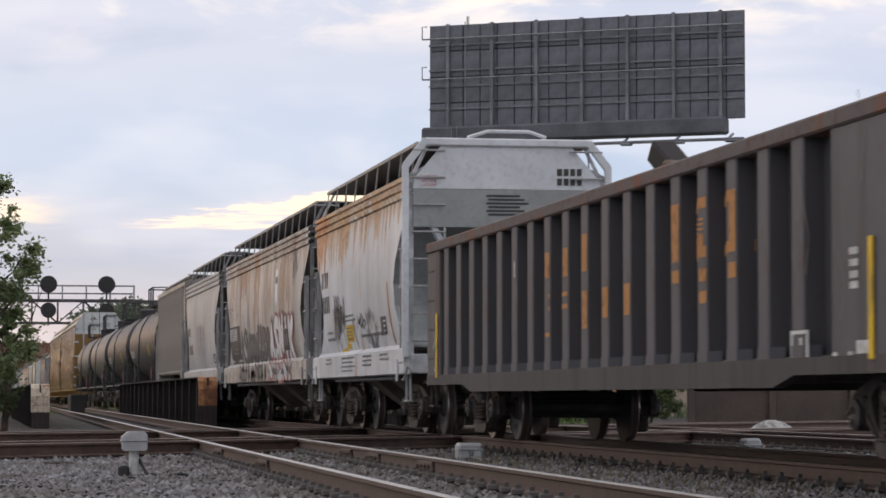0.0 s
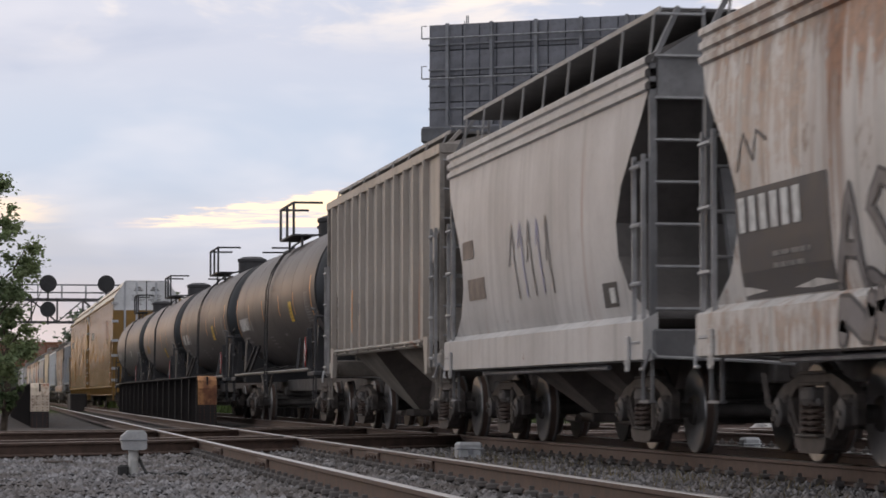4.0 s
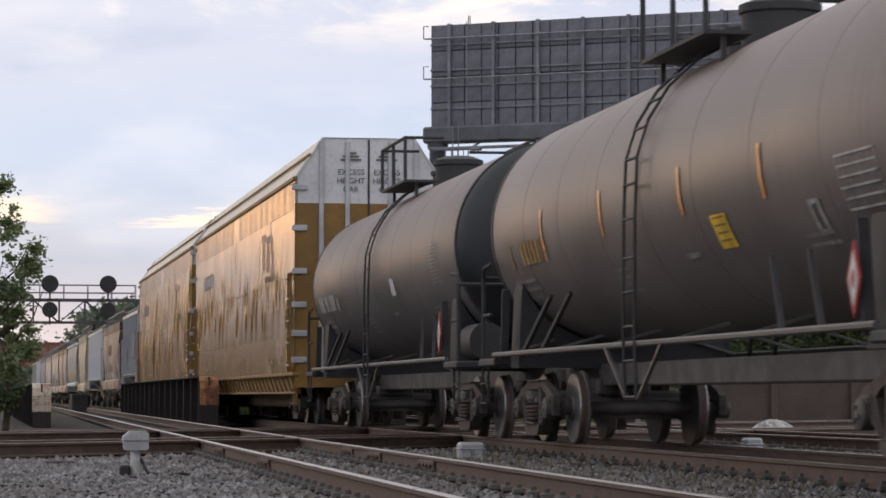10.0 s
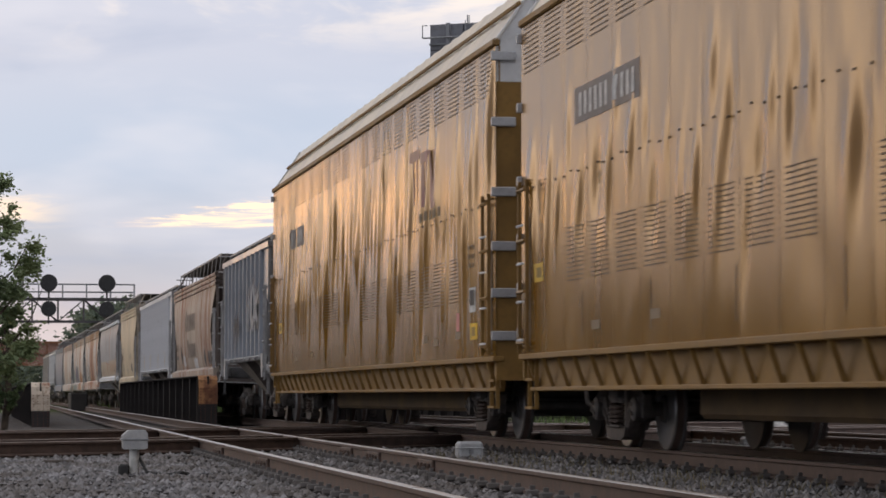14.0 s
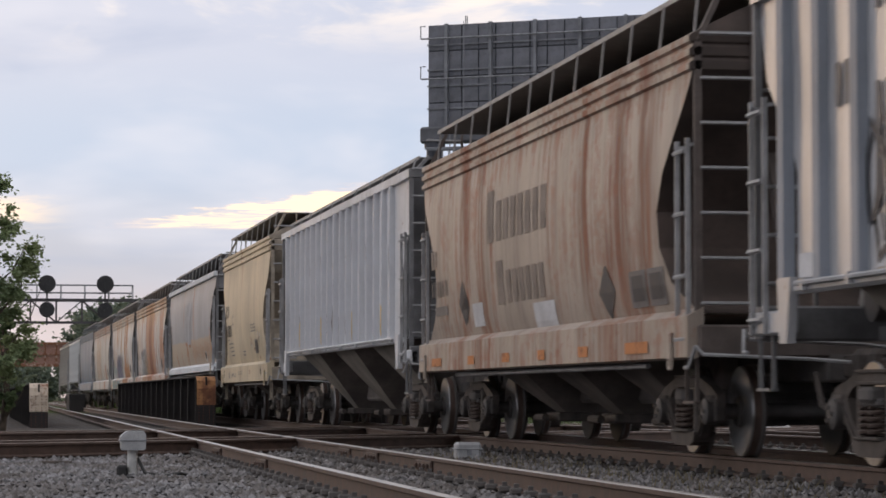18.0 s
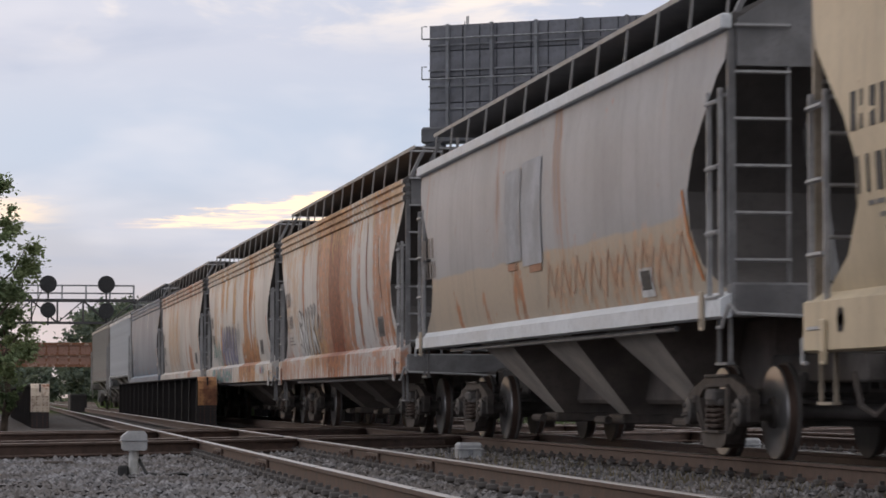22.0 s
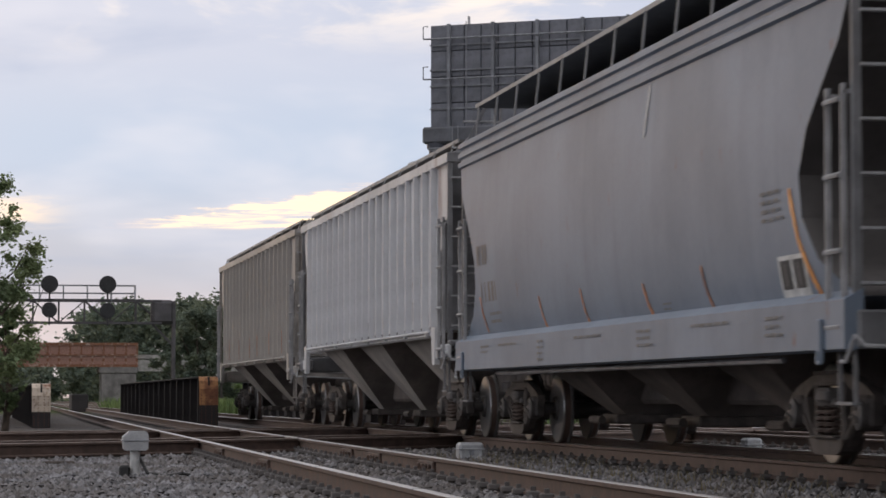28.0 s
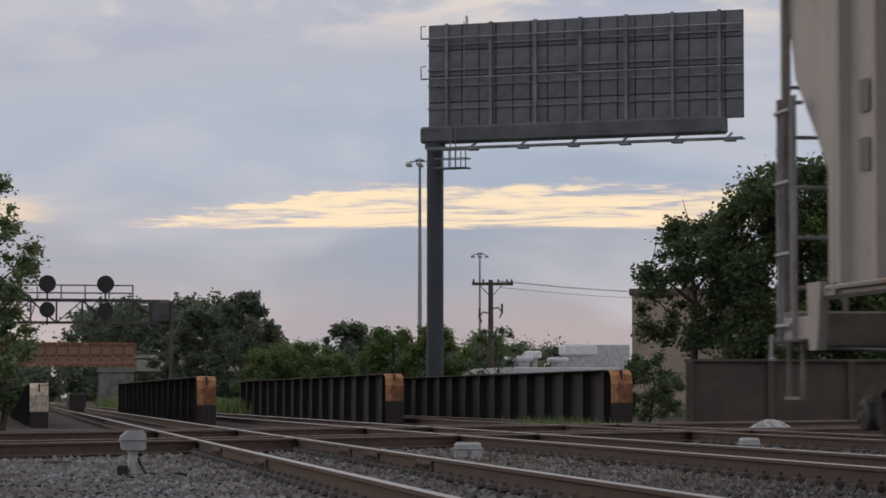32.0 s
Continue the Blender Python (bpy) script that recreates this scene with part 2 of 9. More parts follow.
M["signal_steel"] = plain("signal_bridge_steel", (0.085, 0.08, 0.085), 0.7, 0.1, 1.0, 0.4)
M["black_hose"] = plain("black_hose", (0.02, 0.02, 0.02), 0.5)
M["tan_wall"] = plain("tan_stucco", (0.40, 0.33, 0.26), 0.9, 0, 0.5, 0.2)
M["tan_trim"] = plain("brown_coping", (0.12, 0.10, 0.09), 0.8)
M["white_roof"] = plain("white_roof", (0.65, 0.66, 0.68), 0.6, 0, 0.4, 0.2)
M["wood_pole"] = plain("pole_wood", (0.09, 0.075, 0.065), 0.9, 0, 3.0, 0.4)
M["brown_wall"] = plain("brown_steel_wall", (0.085, 0.065, 0.056), 0.85, 0.0, 0.7, 0.3)
M["bark"] = plain("bark", (0.085, 0.065, 0.05), 0.95, 0, 6.0, 0.5)
M["weed"] = plain("dry_weed", (0.17, 0.14, 0.075), 0.9)
M["cargo"] = plain("scrap_timber", (0.16, 0.11, 0.08), 0.9)


def leaf_mat(name, c):
    n = Nodes(name)
    isl = n.nt.nodes.new("ShaderNodeNewGeometry").outputs["Random Per Island"]
    col = n.mix(isl, shade(c, 0.55), shade(c, 1.5))
    big = n.noise(0.5, detail=3)
    col = n.mix(n.ramp(big, 0.35, 0.65), col, n.mix(0.5, col, (c[0] * 1.6, c[1] * 1.35, c[2] * 0.9)))
    m = n.done(col, 0.6, 0.0, 0.3)
    tr = n.nt.nodes.new("ShaderNodeBsdfTranslucent")
    n.link(col, tr.inputs["Color"])
    mx = n.nt.nodes.new("ShaderNodeMixShader")
    mx.inputs[0].default_value = 0.4
    n.link(n.b.outputs[0], mx.inputs[1])
    n.link(tr.outputs[0], mx.inputs[2])
    n.link(mx.outputs[0], n.nt.nodes["Material Output"].inputs["Surface"])
    return m


M["leaf"] = leaf_mat("leaf_green", (0.090, 0.128, 0.070))
M["leaf_near"] = leaf_mat("leaf_grey_green", (0.175, 0.232, 0.130))
M["leaf_dark"] = leaf_mat("leaf_dark_green", (0.095, 0.135, 0.07))
# paler and bluer than near leaves: distance haze is put into the colour
M["leaf_far"] = leaf_mat("leaf_hazy_green", (0.13, 0.165, 0.13))
M["leaf_light"] = leaf_mat("leaf_light_green", (0.125, 0.185, 0.075))


def ballast_mat():
    n = Nodes("ballast_bed")
    v = n.nt.nodes.new("ShaderNodeTexVoronoi")
    v.inputs["Scale"].default_value = 16.0
    n.link(n.co, v.inputs["Vector"])
    g = n.mix(n.ramp(v.outputs["Distance"], 0.1, 0.6), (0.145, 0.14, 0.14), (0.025, 0.023, 0.022))
    s = n.nt.nodes.new("ShaderNodeSeparateColor")
    n.link(v.outputs["Color"], s.inputs[0])
    g = n.mix(n.mul(s.outputs[0], 0.5), g, (0.22, 0.21, 0.21))
    big = n.noise(0.25, (1, 1, 1), 5, 0.6)
    g = n.mix(n.mul(n.ramp(big, 0.4, 0.65), 0.6), g, (0.085, 0.066, 0.054))
    far = n.noise(0.03, (1, 1, 1), 4, 0.6, 9)
    sp = n.sep()
    d = n.ramp(sp[1], 110, 150)
    g = n.mix(n.mul(d, n.ramp(far, 0.35, 0.5)), g, (0.07, 0.085, 0.035))
    n.bump(n.mul(v.outputs["Distance"], -1.0), 0.8, 0.05)
    return n.done(g, 0.95, 0.0, 0.08)


def stone_mat(name, lo, hi):
    n = Nodes(name)
    isl = n.nt.nodes.new("ShaderNodeNewGeometry").outputs["Random Per Island"]
    c = n.mix(isl, lo, hi)
    big = n.noise(0.9, detail=4)
    c = n.mix(n.mul(n.ramp(big, 0.42, 0.62), 0.55), c, (0.10, 0.08, 0.065))
    sp = n.noise(40.0, detail=3)
    c = n.mix(n.mul(n.ramp(sp, 0.5, 0.7), 0.3), c, (0.05, 0.05, 0.05))
    return n.done(c, 0.88)


M["ballast"] = ballast_mat()
M["stone"] = stone_mat("ballast_stone", (0.085, 0.083, 0.086), (0.33, 0.325, 0.335))
M["stone_oily"] = stone_mat("ballast_stone_oily", (0.055, 0.052, 0.052), (0.27, 0.26, 0.262))


def rusty_white(name, c, k, seed):
    """Old painted plate with rust showing through in large flakes."""
    n = Nodes(name)
    a = n.noise(1.6, (1, 1, 1), 6, 0.65, seed)
    f = n.noise(9.0, (1, 1, 1), 5, 0.6, seed + 4)
    col = n.mix(n.ramp(a, k - 0.06, k + 0.06), c, (0.20, 0.085, 0.045))
    col = n.mix(n.mul(n.ramp(f, 0.5, 0.68), 0.6), col, (0.09, 0.045, 0.03))
    n.bump(f, 0.3, 0.01)
    return n.done(col, 0.85)


M["end_orange"] = rusty_white("girder_end_orange", (0.42, 0.21, 0.09), 0.5, 2.0)
M["end_white"] = rusty_white("girder_end_white", (0.55, 0.47, 0.38), 0.58, 6.0)
M["overpass"] = rusty_white("overpass_rusty_paint", (0.40, 0.29, 0.24), 0.44, 11.0)
M["overpass_web"] = rusty_white("overpass_rusty_web", (0.30, 0.17, 0.135), 0.66, 4.0)
M["pier"] = plain("pier_concrete", (0.19, 0.18, 0.17), 0.9, 0, 0.8, 0.4)
M["overpass_rust"] = plain("overpass_rust", (0.14, 0.055, 0.04), 0.9)


# ---- mesh building ----
class B:
    """Collects vertices and faces of one mesh."""

    def __init__(self):
        self.v, self.f, self.mi, self.k = [], [], [], 0

    def add(self, vs, fs):
        o = len(self.v)
        self.v.extend(tuple(p) for p in vs)
        self.f.extend(tuple(i + o for i in q) for q in fs)
        self.mi.extend([self.k] * len(fs))
        return self

    def box(self, x0, x1, y0, y1, z0, z1, c=0.0):
        """A box with chamfered edges of width c."""
        if c <= 0:
            vs = [(x, y, z) for x in (x0, x1) for y in (y0, y1) for z in (z0, z1)]
            return self.add(vs, [(0, 1, 3, 2), (4, 6, 7, 5), (0, 4, 5, 1), (2, 3, 7, 6), (0, 2, 6, 4), (1, 5, 7, 3)])
        lo, hi = (x0, y0, z0), (x1, y1, z1)
        vs, idx = [], {}
        for cx in (0, 1):
            for cy in (0, 1):
                for cz in (0, 1):
                    cn = (cx, cy, cz)
                    for ax in range(3):
                        p = [(hi[i] - c if cn[i] else lo[i] + c) for i in range(3)]
                        p[ax] = hi[ax] if cn[ax] else lo[ax]
                        idx[cn, ax] = len(vs)
                        vs.append(p)
        fs = []
        for ax in range(3):
            o = [i for i in range(3) if i != ax]
            for s in (0, 1):
                q = []
                for a, b in ((0, 0), (1, 0), (1, 1), (0, 1)):
                    cn = [0, 0, 0]
                    cn[ax], cn[o[0]], cn[o[1]] = s, a, b
                    q.append(idx[tuple(cn), ax])
                flip = (s == 1) == (ax != 1)
                fs.append(tuple(q if flip else q[::-1]))
        for ax in range(3):
            o = [i for i in range(3) if i != ax]
            for a in (0, 1):
                for b in (0, 1):
                    c0, c1 = [0, 0, 0], [0, 0, 0]
                    c0[o[0]] = c1[o[0]] = a
                    c0[o[1]] = c1[o[1]] = b
                    c1[ax] = 1
                    fs.append((idx[tuple(c0), o[0]], idx[tuple(c1), o[0]], idx[tuple(c1), o[1]], idx[tuple(c0), o[1]]))
        for cn in [(a, b, d) for a in (0, 1) for b in (0, 1) for d in (0, 1)]:
            fs.append((idx[cn, 0], idx[cn, 1], idx[cn, 2]))
        return self.add(vs, fs)

    def beam(self, p, q, w, h=None, up=(0, 0, 1)):
        """A bar from p to q, w wide and h deep."""
        h = h or w
        p, q = Vector(p), Vector(q)
        d = (q - p).normalized()
        u = Vector(up)
        if abs(d.dot(u)) > 0.95:
            u = Vector((0, 1, 0))
        s = d.cross(u).normalized()
        t = s.cross(d)
        vs = [e + s * a * w / 2 + t * b * h / 2 for e in (p, q) for a, b in ((-1, -1), (1, -1), (1, 1), (-1, 1))]
        return self.add(vs, [(3, 2, 1, 0), (4, 5, 6, 7), (0, 1, 5, 4), (1, 2, 6, 5), (2, 3, 7, 6), (3, 0, 4, 7)])

    def tube(self, pts, r, n=6, r1=None):
        """A round bar along points; its radius goes from r to r1."""
        pts = [Vector(p) for p in pts]
        m = len(pts)
        vs, fs = [], []
        ref = Vector((0.31, 0.17, 0.93)).normalized()
        for i, p in enumerate(pts):
            d = (pts[min(i + 1, m - 1)] - pts[max(i - 1, 0)]).normalized()
            s = d.cross(ref)
            if s.length < 0.05:
                s = d.cross(Vector((1, 0, 0)))
            s.normalize()
            t = d.cross(s)
            rr = r if r1 is None else r + (r1 - r) * i / (m - 1)
            vs += [p + (s * math.cos(a) + t * math.sin(a)) * rr for a in [2 * math.pi * k / n for k in range(n)]]
        for i in range(m - 1):
            for k in range(n):
                a, b = i * n + k, i * n + (k + 1) % n
                fs.append((a, b, b + n, a + n))
        fs += [tuple(range(n))[::-1], tuple(range((m - 1) * n, m * n))]
        return self.add(vs, fs)

    def lathe(self, prof, n=24, axis="x", at=(0, 0, 0)):
        """A body turned about an axis; prof: (along, radius)."""
        vs, fs = [], []
        for u, r in prof:
            for k in range(n):
                a = 2 * math.pi * k / n
                c, s = r * math.cos(a), r * math.sin(a)
                p = {"x": (u, c, s), "y": (c, u, s), "z": (c, s, u)}[axis]
                vs.append((p[0] + at[0], p[1] + at[1], p[2] + at[2]))
        for i in range(len(prof) - 1):
            for k in range(n):
                a, b = i * n + k, i * n + (k + 1) % n
                fs.append((a, a + n, b + n, b) if axis != "y" else (a, b, b + n, a + n))
        for i, flip in ((0, False), (len(prof) - 1, True)):
            ring = tuple(range(i * n, i * n + n))
            if prof[i][1] > 1e-4:
                fs.append(ring[::-1] if flip == (axis != "y") else ring)
        return self.add(vs, fs)

    def prism(self, poly, a0, a1, axis="x"):
        """An outline pushed along an axis; poly in the other two coordinates."""
        n = len(poly)

        def at(p, a):
            return {"x": (a, p[0], p[1]), "y": (p[0], a, p[1]), "z": (p[0], p[1], a)}[axis]
        vs = [at(p, a0) for p in poly] + [at(p, a1) for p in poly]
        fs = [tuple(range(n))[::-1], tuple(range(n, 2 * n))] + [(i, (i + 1) % n, (i + 1) % n + n, i + n) for i in range(n)]
        return self.add(vs, fs)

    def mesh(self, name, mats, smooth=None):
        me = bpy.data.meshes.new(name)
        me.from_pydata([tuple(p) for p in self.v], [], self.f)
        for m in (mats if isinstance(mats, (list, tuple)) else [mats]):
            me.materials.append(m)
        if any(self.mi):
            me.polygons.foreach_set("material_index", self.mi)
        if smooth is not None:
            me.polygons.foreach_set("use_smooth", [True] * len(me.polygons))
            me.set_sharp_from_angle(angle=radians(smooth))
        me.update()
        return me


def fix_normals(me):
    bm = bmesh.new()
    bm.from_mesh(me)
    bmesh.ops.recalc_face_normals(bm, faces=bm.faces)
    bm.to_mesh(me)
    bm.free()
    return me


def part(name, b, mat, parent=None, label="", smooth=None, at=None, fix=True):
    """Links a builder's (or a ready) mesh as one object, under a thing or a part."""
    me = b if isinstance(b, bpy.types.Mesh) else b.mesh(name, mat, smooth)
    if fix and not isinstance(b, bpy.types.Mesh):
        fix_normals(me)
    ob = new(name, me)
    if parent is not None:
        ob.parent = parent
    if at is not None:
        ob.matrix_basis = at if isinstance(at, Matrix) else Matrix.Translation(at)
    if label:
        tagged(ob, label)
    return ob


def thing(name, label, category, at=(0, 0, 0), group="", kind=""):
    ob = new(name)
    ob.matrix_basis = at if isinstance(at, Matrix) else Matrix.Translation(at)
    return tagged(ob, label, category, group, kind)

# ---- ground, tracks ----
def ground():
    b = B()
    xs = [-1500, -400, -120, -40, -12, 0, 12, 24, 40, 120, 400, 1500]
    ys = [-60, -10, 10, 20, 30, 45, 60, 80, 110, 150, 250, 500, 1200, 3500]
    for y in ys:
        for x in xs:
            b.v.append((x, y, -0.24))
    n = len(xs)
    for j in range(len(ys) - 1):
        for i in range(n - 1):
            a = j * n + i
            b.f.append((a, a + 1, a + n + 1, a + n))
    b.mi = [0] * len(b.f)
    tagged(part("ground", b, M["ballast"], fix=False), "dark gravel ground beside the railway tracks", "ground", kind="structure")


ground()
RAIL_PROF = [(-0.07, -0.18), (-0.07, -0.165), (-0.012, -0.145), (-0.012, -0.045), (-0.036, -0.035), (-0.036, -0.006), (-0.028, 0.0), (0.028, 0.0), (0.036, -0.006), (0.036, -0.035), (0.012, -0.045), (0.012, -0.145), (0.07, -0.165), (0.07, -0.18)]


def rail_mesh(name, p, q, top):
    """A rail from p to q (x, y); its head is polished when top is."""
    p, q = Vector((*p, 0)), Vector((*q, 0))
    d = (q - p).normalized()
    s = Vector((d.y, -d.x, 0))
    b = B()
    n = len(RAIL_PROF)
    for e in (p, q):
        b.v += [tuple(e + s * x + Vector((0, 0, z))) for x, z in RAIL_PROF]
    for i in range(n):
        b.k = 1 if i == 6 else 0
        b.f.append((i, (i + 1) % n, (i + 1) % n + n, i + n))
        b.mi.append(1 if i in (5, 6, 7) else 0)
    b.f += [tuple(range(n))[::-1], tuple(range(n, 2 * n))]
    b.mi += [0, 0]
    return fix_normals(b.mesh(name, [M["rail"], top]))


tie_b = B()
tie_b.box(-1.3, 1.3, -0.11, 0.11, -0.36, -0.205, 0.015)
TIE_ME = fix_normals(tie_b.mesh("tie", M["tie"]))
clip_b = B()
clip_b.box(-0.05, 0.05, -0.04, 0.04, 0.0, 0.05, 0.01)
clip_b.box(-0.02, 0.02, -0.015, 0.015, 0.03, 0.085, 0.004)
CLIP_ME = fix_normals(clip_b.mesh("rail_clip", M["underframe"]))


def track(label, x0, slope, y0, y1, top, ties=None):
    """A track whose centre runs along x = x0 + slope * y."""
    tr = thing("track", label, "railway track", (0, 0, 0), kind="structure")
    for s in (-1, 1):
        o = s * 0.7535
        part("rail", rail_mesh("rail", (x0 + slope * y0 + o, y0), (x0 + slope * y1 + o, y1), top), None, tr, "steel rail with a worn bright head")
    ang = -math.atan(slope)
    if ties:
        n = int((ties[1] - ties[0]) / 0.56)
        for i in range(n):
            y = ties[0] + i * 0.56
            part("tie", TIE_ME, None, tr, at=Matrix.Translation((x0 + slope * y, y, 0)) @ Matrix.Rotation(ang + random.uniform(-0.02, 0.02), 4, "Z"))
            for s in (-1, 1):
                for k in (-1, 1):
                    if y < 45:
                        part("rail_clip", CLIP_ME, None, tr, at=(x0 + slope * y + s * 0.7535 + k * 0.10, y + random.uniform(-0.03, 0.03), -0.188))
    return tr


track("freight track on ballast with worn rails", 8.2, 0.0, -12, 620, M["railtop"], (17, 62))
tb = track("foreground track with rusty-sided rails and bright heads", 3.32, 0.0145, 8, 400, M["railtop"], (14, 48))
track("side track beyond the train", 13.0, 0.0, 10, 400, M["raildull"], (30, 62))

# joint bars on the foreground rails
for s, ys in ((-1, (27.6, 33.5)), (1, (26.6, 30.5, 33.0))):
    for y in ys:
        b = B()
        for k in (-1, 1):
            b.box(min(k * 0.015, k * 0.05), max(k * 0.015, k * 0.05), -0.45, 0.45, -0.15, -0.04, 0.01)
            for i in range(4):
                b.box(min(k * 0.05, k * 0.08), max(k * 0.05, k * 0.08), -0.36 + i * 0.22, -0.31 + i * 0.22, -0.12, -0.07, 0.01)
        part("joint_bar", b, M["rail"], tb, "bolted rail joint bar", at=(3.32 + 0.0145 * y + s * 0.7535, y, 0))

# crossing tracks: low-angle diamond
CROSS = (1.0, 0.92)


def cross_track(label, y_at0, ln=(-40, 60)):
    tr = thing("track", label, "railway track", kind="structure")
    for dy in (0.0, 2.05):
        p = (ln[0], y_at0 + dy + ln[0] * CROSS[1])
        q = (ln[1], y_at0 + dy + ln[1] * CROSS[1])
        part("rail", rail_mesh("rail", p, q, M["raildull"]), None, tr, "dark rail of the crossing track")
    for i in range(60):
        x = -14 + i * 0.42
        y = y_at0 + 1.0 + x * CROSS[1]
        part("tie", TIE_ME, None, tr, at=Matrix.Translation((x, y, 0)) @ Matrix.Rotation(math.atan2(-CROSS[0], CROSS[1]) , 4, "Z"))
    # low timber casing between the rails
    for dy, w in ((0.2, 0.12), (1.62, 0.12)):
        b = B()
        d = Vector((CROSS[0], CROSS[1], 0)).normalized()
        p = Vector((-30, y_at0 + dy - 30 * CROSS[1], -0.12))
        b.beam(p, p + d * 90, 0.22, 0.16)
        part("guard_timber", b, M["tie"], tr, "oily guard timber")
    return tr


cross_track("dark crossing track with oily timbers", 34.5)
cross_track("dark second crossing track", 44.6)


def stones(name, label, x0, x1, y0, y1, per_m2, size, seed, mat):
    """Loose ballast stones as one sheet of geometry."""
    rs = np.random.RandomState(seed)
    n = int((x1 - x0) * (y1 - y0) * per_m2)
    base = np.array([(0, 0, 1), (0.9, 0.1, 0.1), (0.2, 0.9, -0.05), (-0.8, 0.4, 0.1), (-0.5, -0.8, 0.0), (0.5, -0.75, 0.05), (0, 0, -0.7)], float)
    tri = [(0, 1, 2), (0, 2, 3), (0, 3, 4), (0, 4, 5), (0, 5, 1), (6, 2, 1), (6, 3, 2), (6, 4, 3), (6, 5, 4), (6, 1, 5)]
    px, py = rs.uniform(x0, x1, n), rs.uniform(y0, y1, n)
    keep = np.ones(n, bool)
    for c, k in ((3.32, 0.0145), (8.2, 0.0), (13.0, 0.0)):
        for s in (-1, 1):
            keep &= np.abs(px - (c + k * py + s * 0.7535)) > 0.11
    for c in (34.5, 36.55, 44.6, 46.65):
        keep &= np.abs(py - c - px * CROSS[1]) > 0.2
    for c in (34.6, 44.7):
        t = py - c - px * CROSS[1]
        keep &= ~((t > -0.3) & (t < 2.3) & (rs.uniform(0, 1, n) < 0.85))
    px, py = px[keep], py[keep]
    n = len(px)
    sc = rs.uniform(0.55, 1.25, n) * size
    v = base[None] * (1 + rs.uniform(-0.28, 0.28, (n, 7, 3)))
    a = rs.uniform(0, 6.283, n)
    c, s = np.cos(a)[:, None], np.sin(a)[:, None]
    x = (v[:, :, 0] * c - v[:, :, 1] * s) * sc[:, None] + px[:, None]
    y = (v[:, :, 0] * s + v[:, :, 1] * c) * sc[:, None] + py[:, None]
    tilt = rs.uniform(-0.3, 0.3, (n, 1))
    z = v[:, :, 2] * sc[:, None] * 0.8 + (v[:, :, 0] * tilt) * sc[:, None] - 0.235 + rs.uniform(0, 0.045, n)[:, None]
    pts = np.stack([x, y, z], 2).reshape(-1, 3)
    faces = (np.array(tri)[None] + (np.arange(n) * 7)[:, None, None]).reshape(-1, 3)
    me = bpy.data.meshes.new(name)
    me.from_pydata(pts.tolist(), [], faces.tolist())
    me.materials.append(mat)
    return tagged(new(name, me), label, "ballast", kind="stuff")


stones("ballast_stones", "pale grey crushed stone ballast in the foreground", -1.0, 2.4, 18.5, 34.0, 190, 0.036, 1, M["stone"])
stones("ballast_stones", "oily dark crushed stone between the foreground rails", 2.4, 7.3, 18.0, 29.0, 190, 0.036, 4, M["stone_oily"])
stones("ballast_stones", "dark crushed stone ballast around the crossing", -3.0, 10.0, 29.0, 44.0, 80, 0.040, 2, M["stone_oily"])
stones("ballast_stones", "dark crushed stone ballast between the tracks", 7.3, 20.0, 22.0, 60.0, 22, 0.045, 3, M["stone_oily"])


# ---- bridge girders beside the tracks ----
def girder(label, x0, y0, x1, y1, z1, end_mat, end_label, stiff=12, z0=-0.5):
    """A riveted through-girder from its near end (x0, y0) to its far end, with rounded top corner and painted near end."""
    ln = math.hypot(x1 - x0, y1 - y0)
    g = thing("bridge_girder", label, "bridge girder", Matrix.Translation((x0, y0, 0)) @ Matrix.Rotation(-math.atan2(x1 - x0, y1 - y0), 4, "Z"), "bridge girders", kind="structure")
    b = B()
    b.box(-0.02, 0.02, 0.03, ln, z0, z1 - 0.02)
    part("web", b, M["girder"], g)
    b = B()
    b.box(-0.24, 0.24, 0.4, ln, z1 - 0.03, z1, 0.01)
    part("top_flange", b, M["girder"], g)
    b = B()
    zb = z1 - 0.75
    b.prism([(0.4, z1), (0.2, z1 - 0.03), (0.07, z1 - 0.12), (0.0, z1 - 0.32), (0.0, zb), (0.03, zb), (0.03, z1 - 0.30), (0.10, z1 - 0.15), (0.22, z1 - 0.06), (0.4, z1 - 0.03)], -0.245, 0.245)
    part("end_plate", b, end_mat, g, end_label)
    b = B()
    b.box(-0.24, 0.24, 0.0, 0.03, z0, zb)
    part("end_plate", b, M["girder"], g, "soot-black lower end plate")
    st = B()
    st.box(-0.22, -0.02, -0.015, 0.015, z0, z1 - 0.04)
    st.box(-0.22, -0.19, -0.06, 0.06, z0, z1 - 0.04)
    me = fix_normals(st.mesh("stiffener", M["girder"]))
    for i in range(stiff):
        part("stiffener", me, None, g, at=(0, 0.9 + (ln - 1.2) * i / (stiff - 1), 0))
    b = B()
    for i in range(16):
        for x in (-0.19, -0.08, 0.08, 0.19):
            z = z1 - 0.36 - i * 0.075
            b.box(x - 0.012, x + 0.012, -0.012, 0.002, z, z + 0.022)
    part("rivet_row", b, M["overpass_rust"], g)


girder("black riveted bridge girder with orange-painted rusty end", 6.15, 71.5, 6.2, 111, 1.12, M["end_orange"], "flaking orange end paint", 16)
girder("black riveted bridge girder with white-painted rusty end", 1.87, 73, 1.92, 112, 0.94, M["end_white"], "flaking white end paint", 14)
girder("black riveted bridge girder behind the train with orange end", 11.57, 74.5, 11.2, 112, 1.22, M["end_orange"], "flaking orange end paint", 16)
girder("black riveted bridge girder by the bushes with faded orange end", 14.6, 60.5, 13.9, 100, 1.20, M["end_orange"], "faded orange end paint", 20)
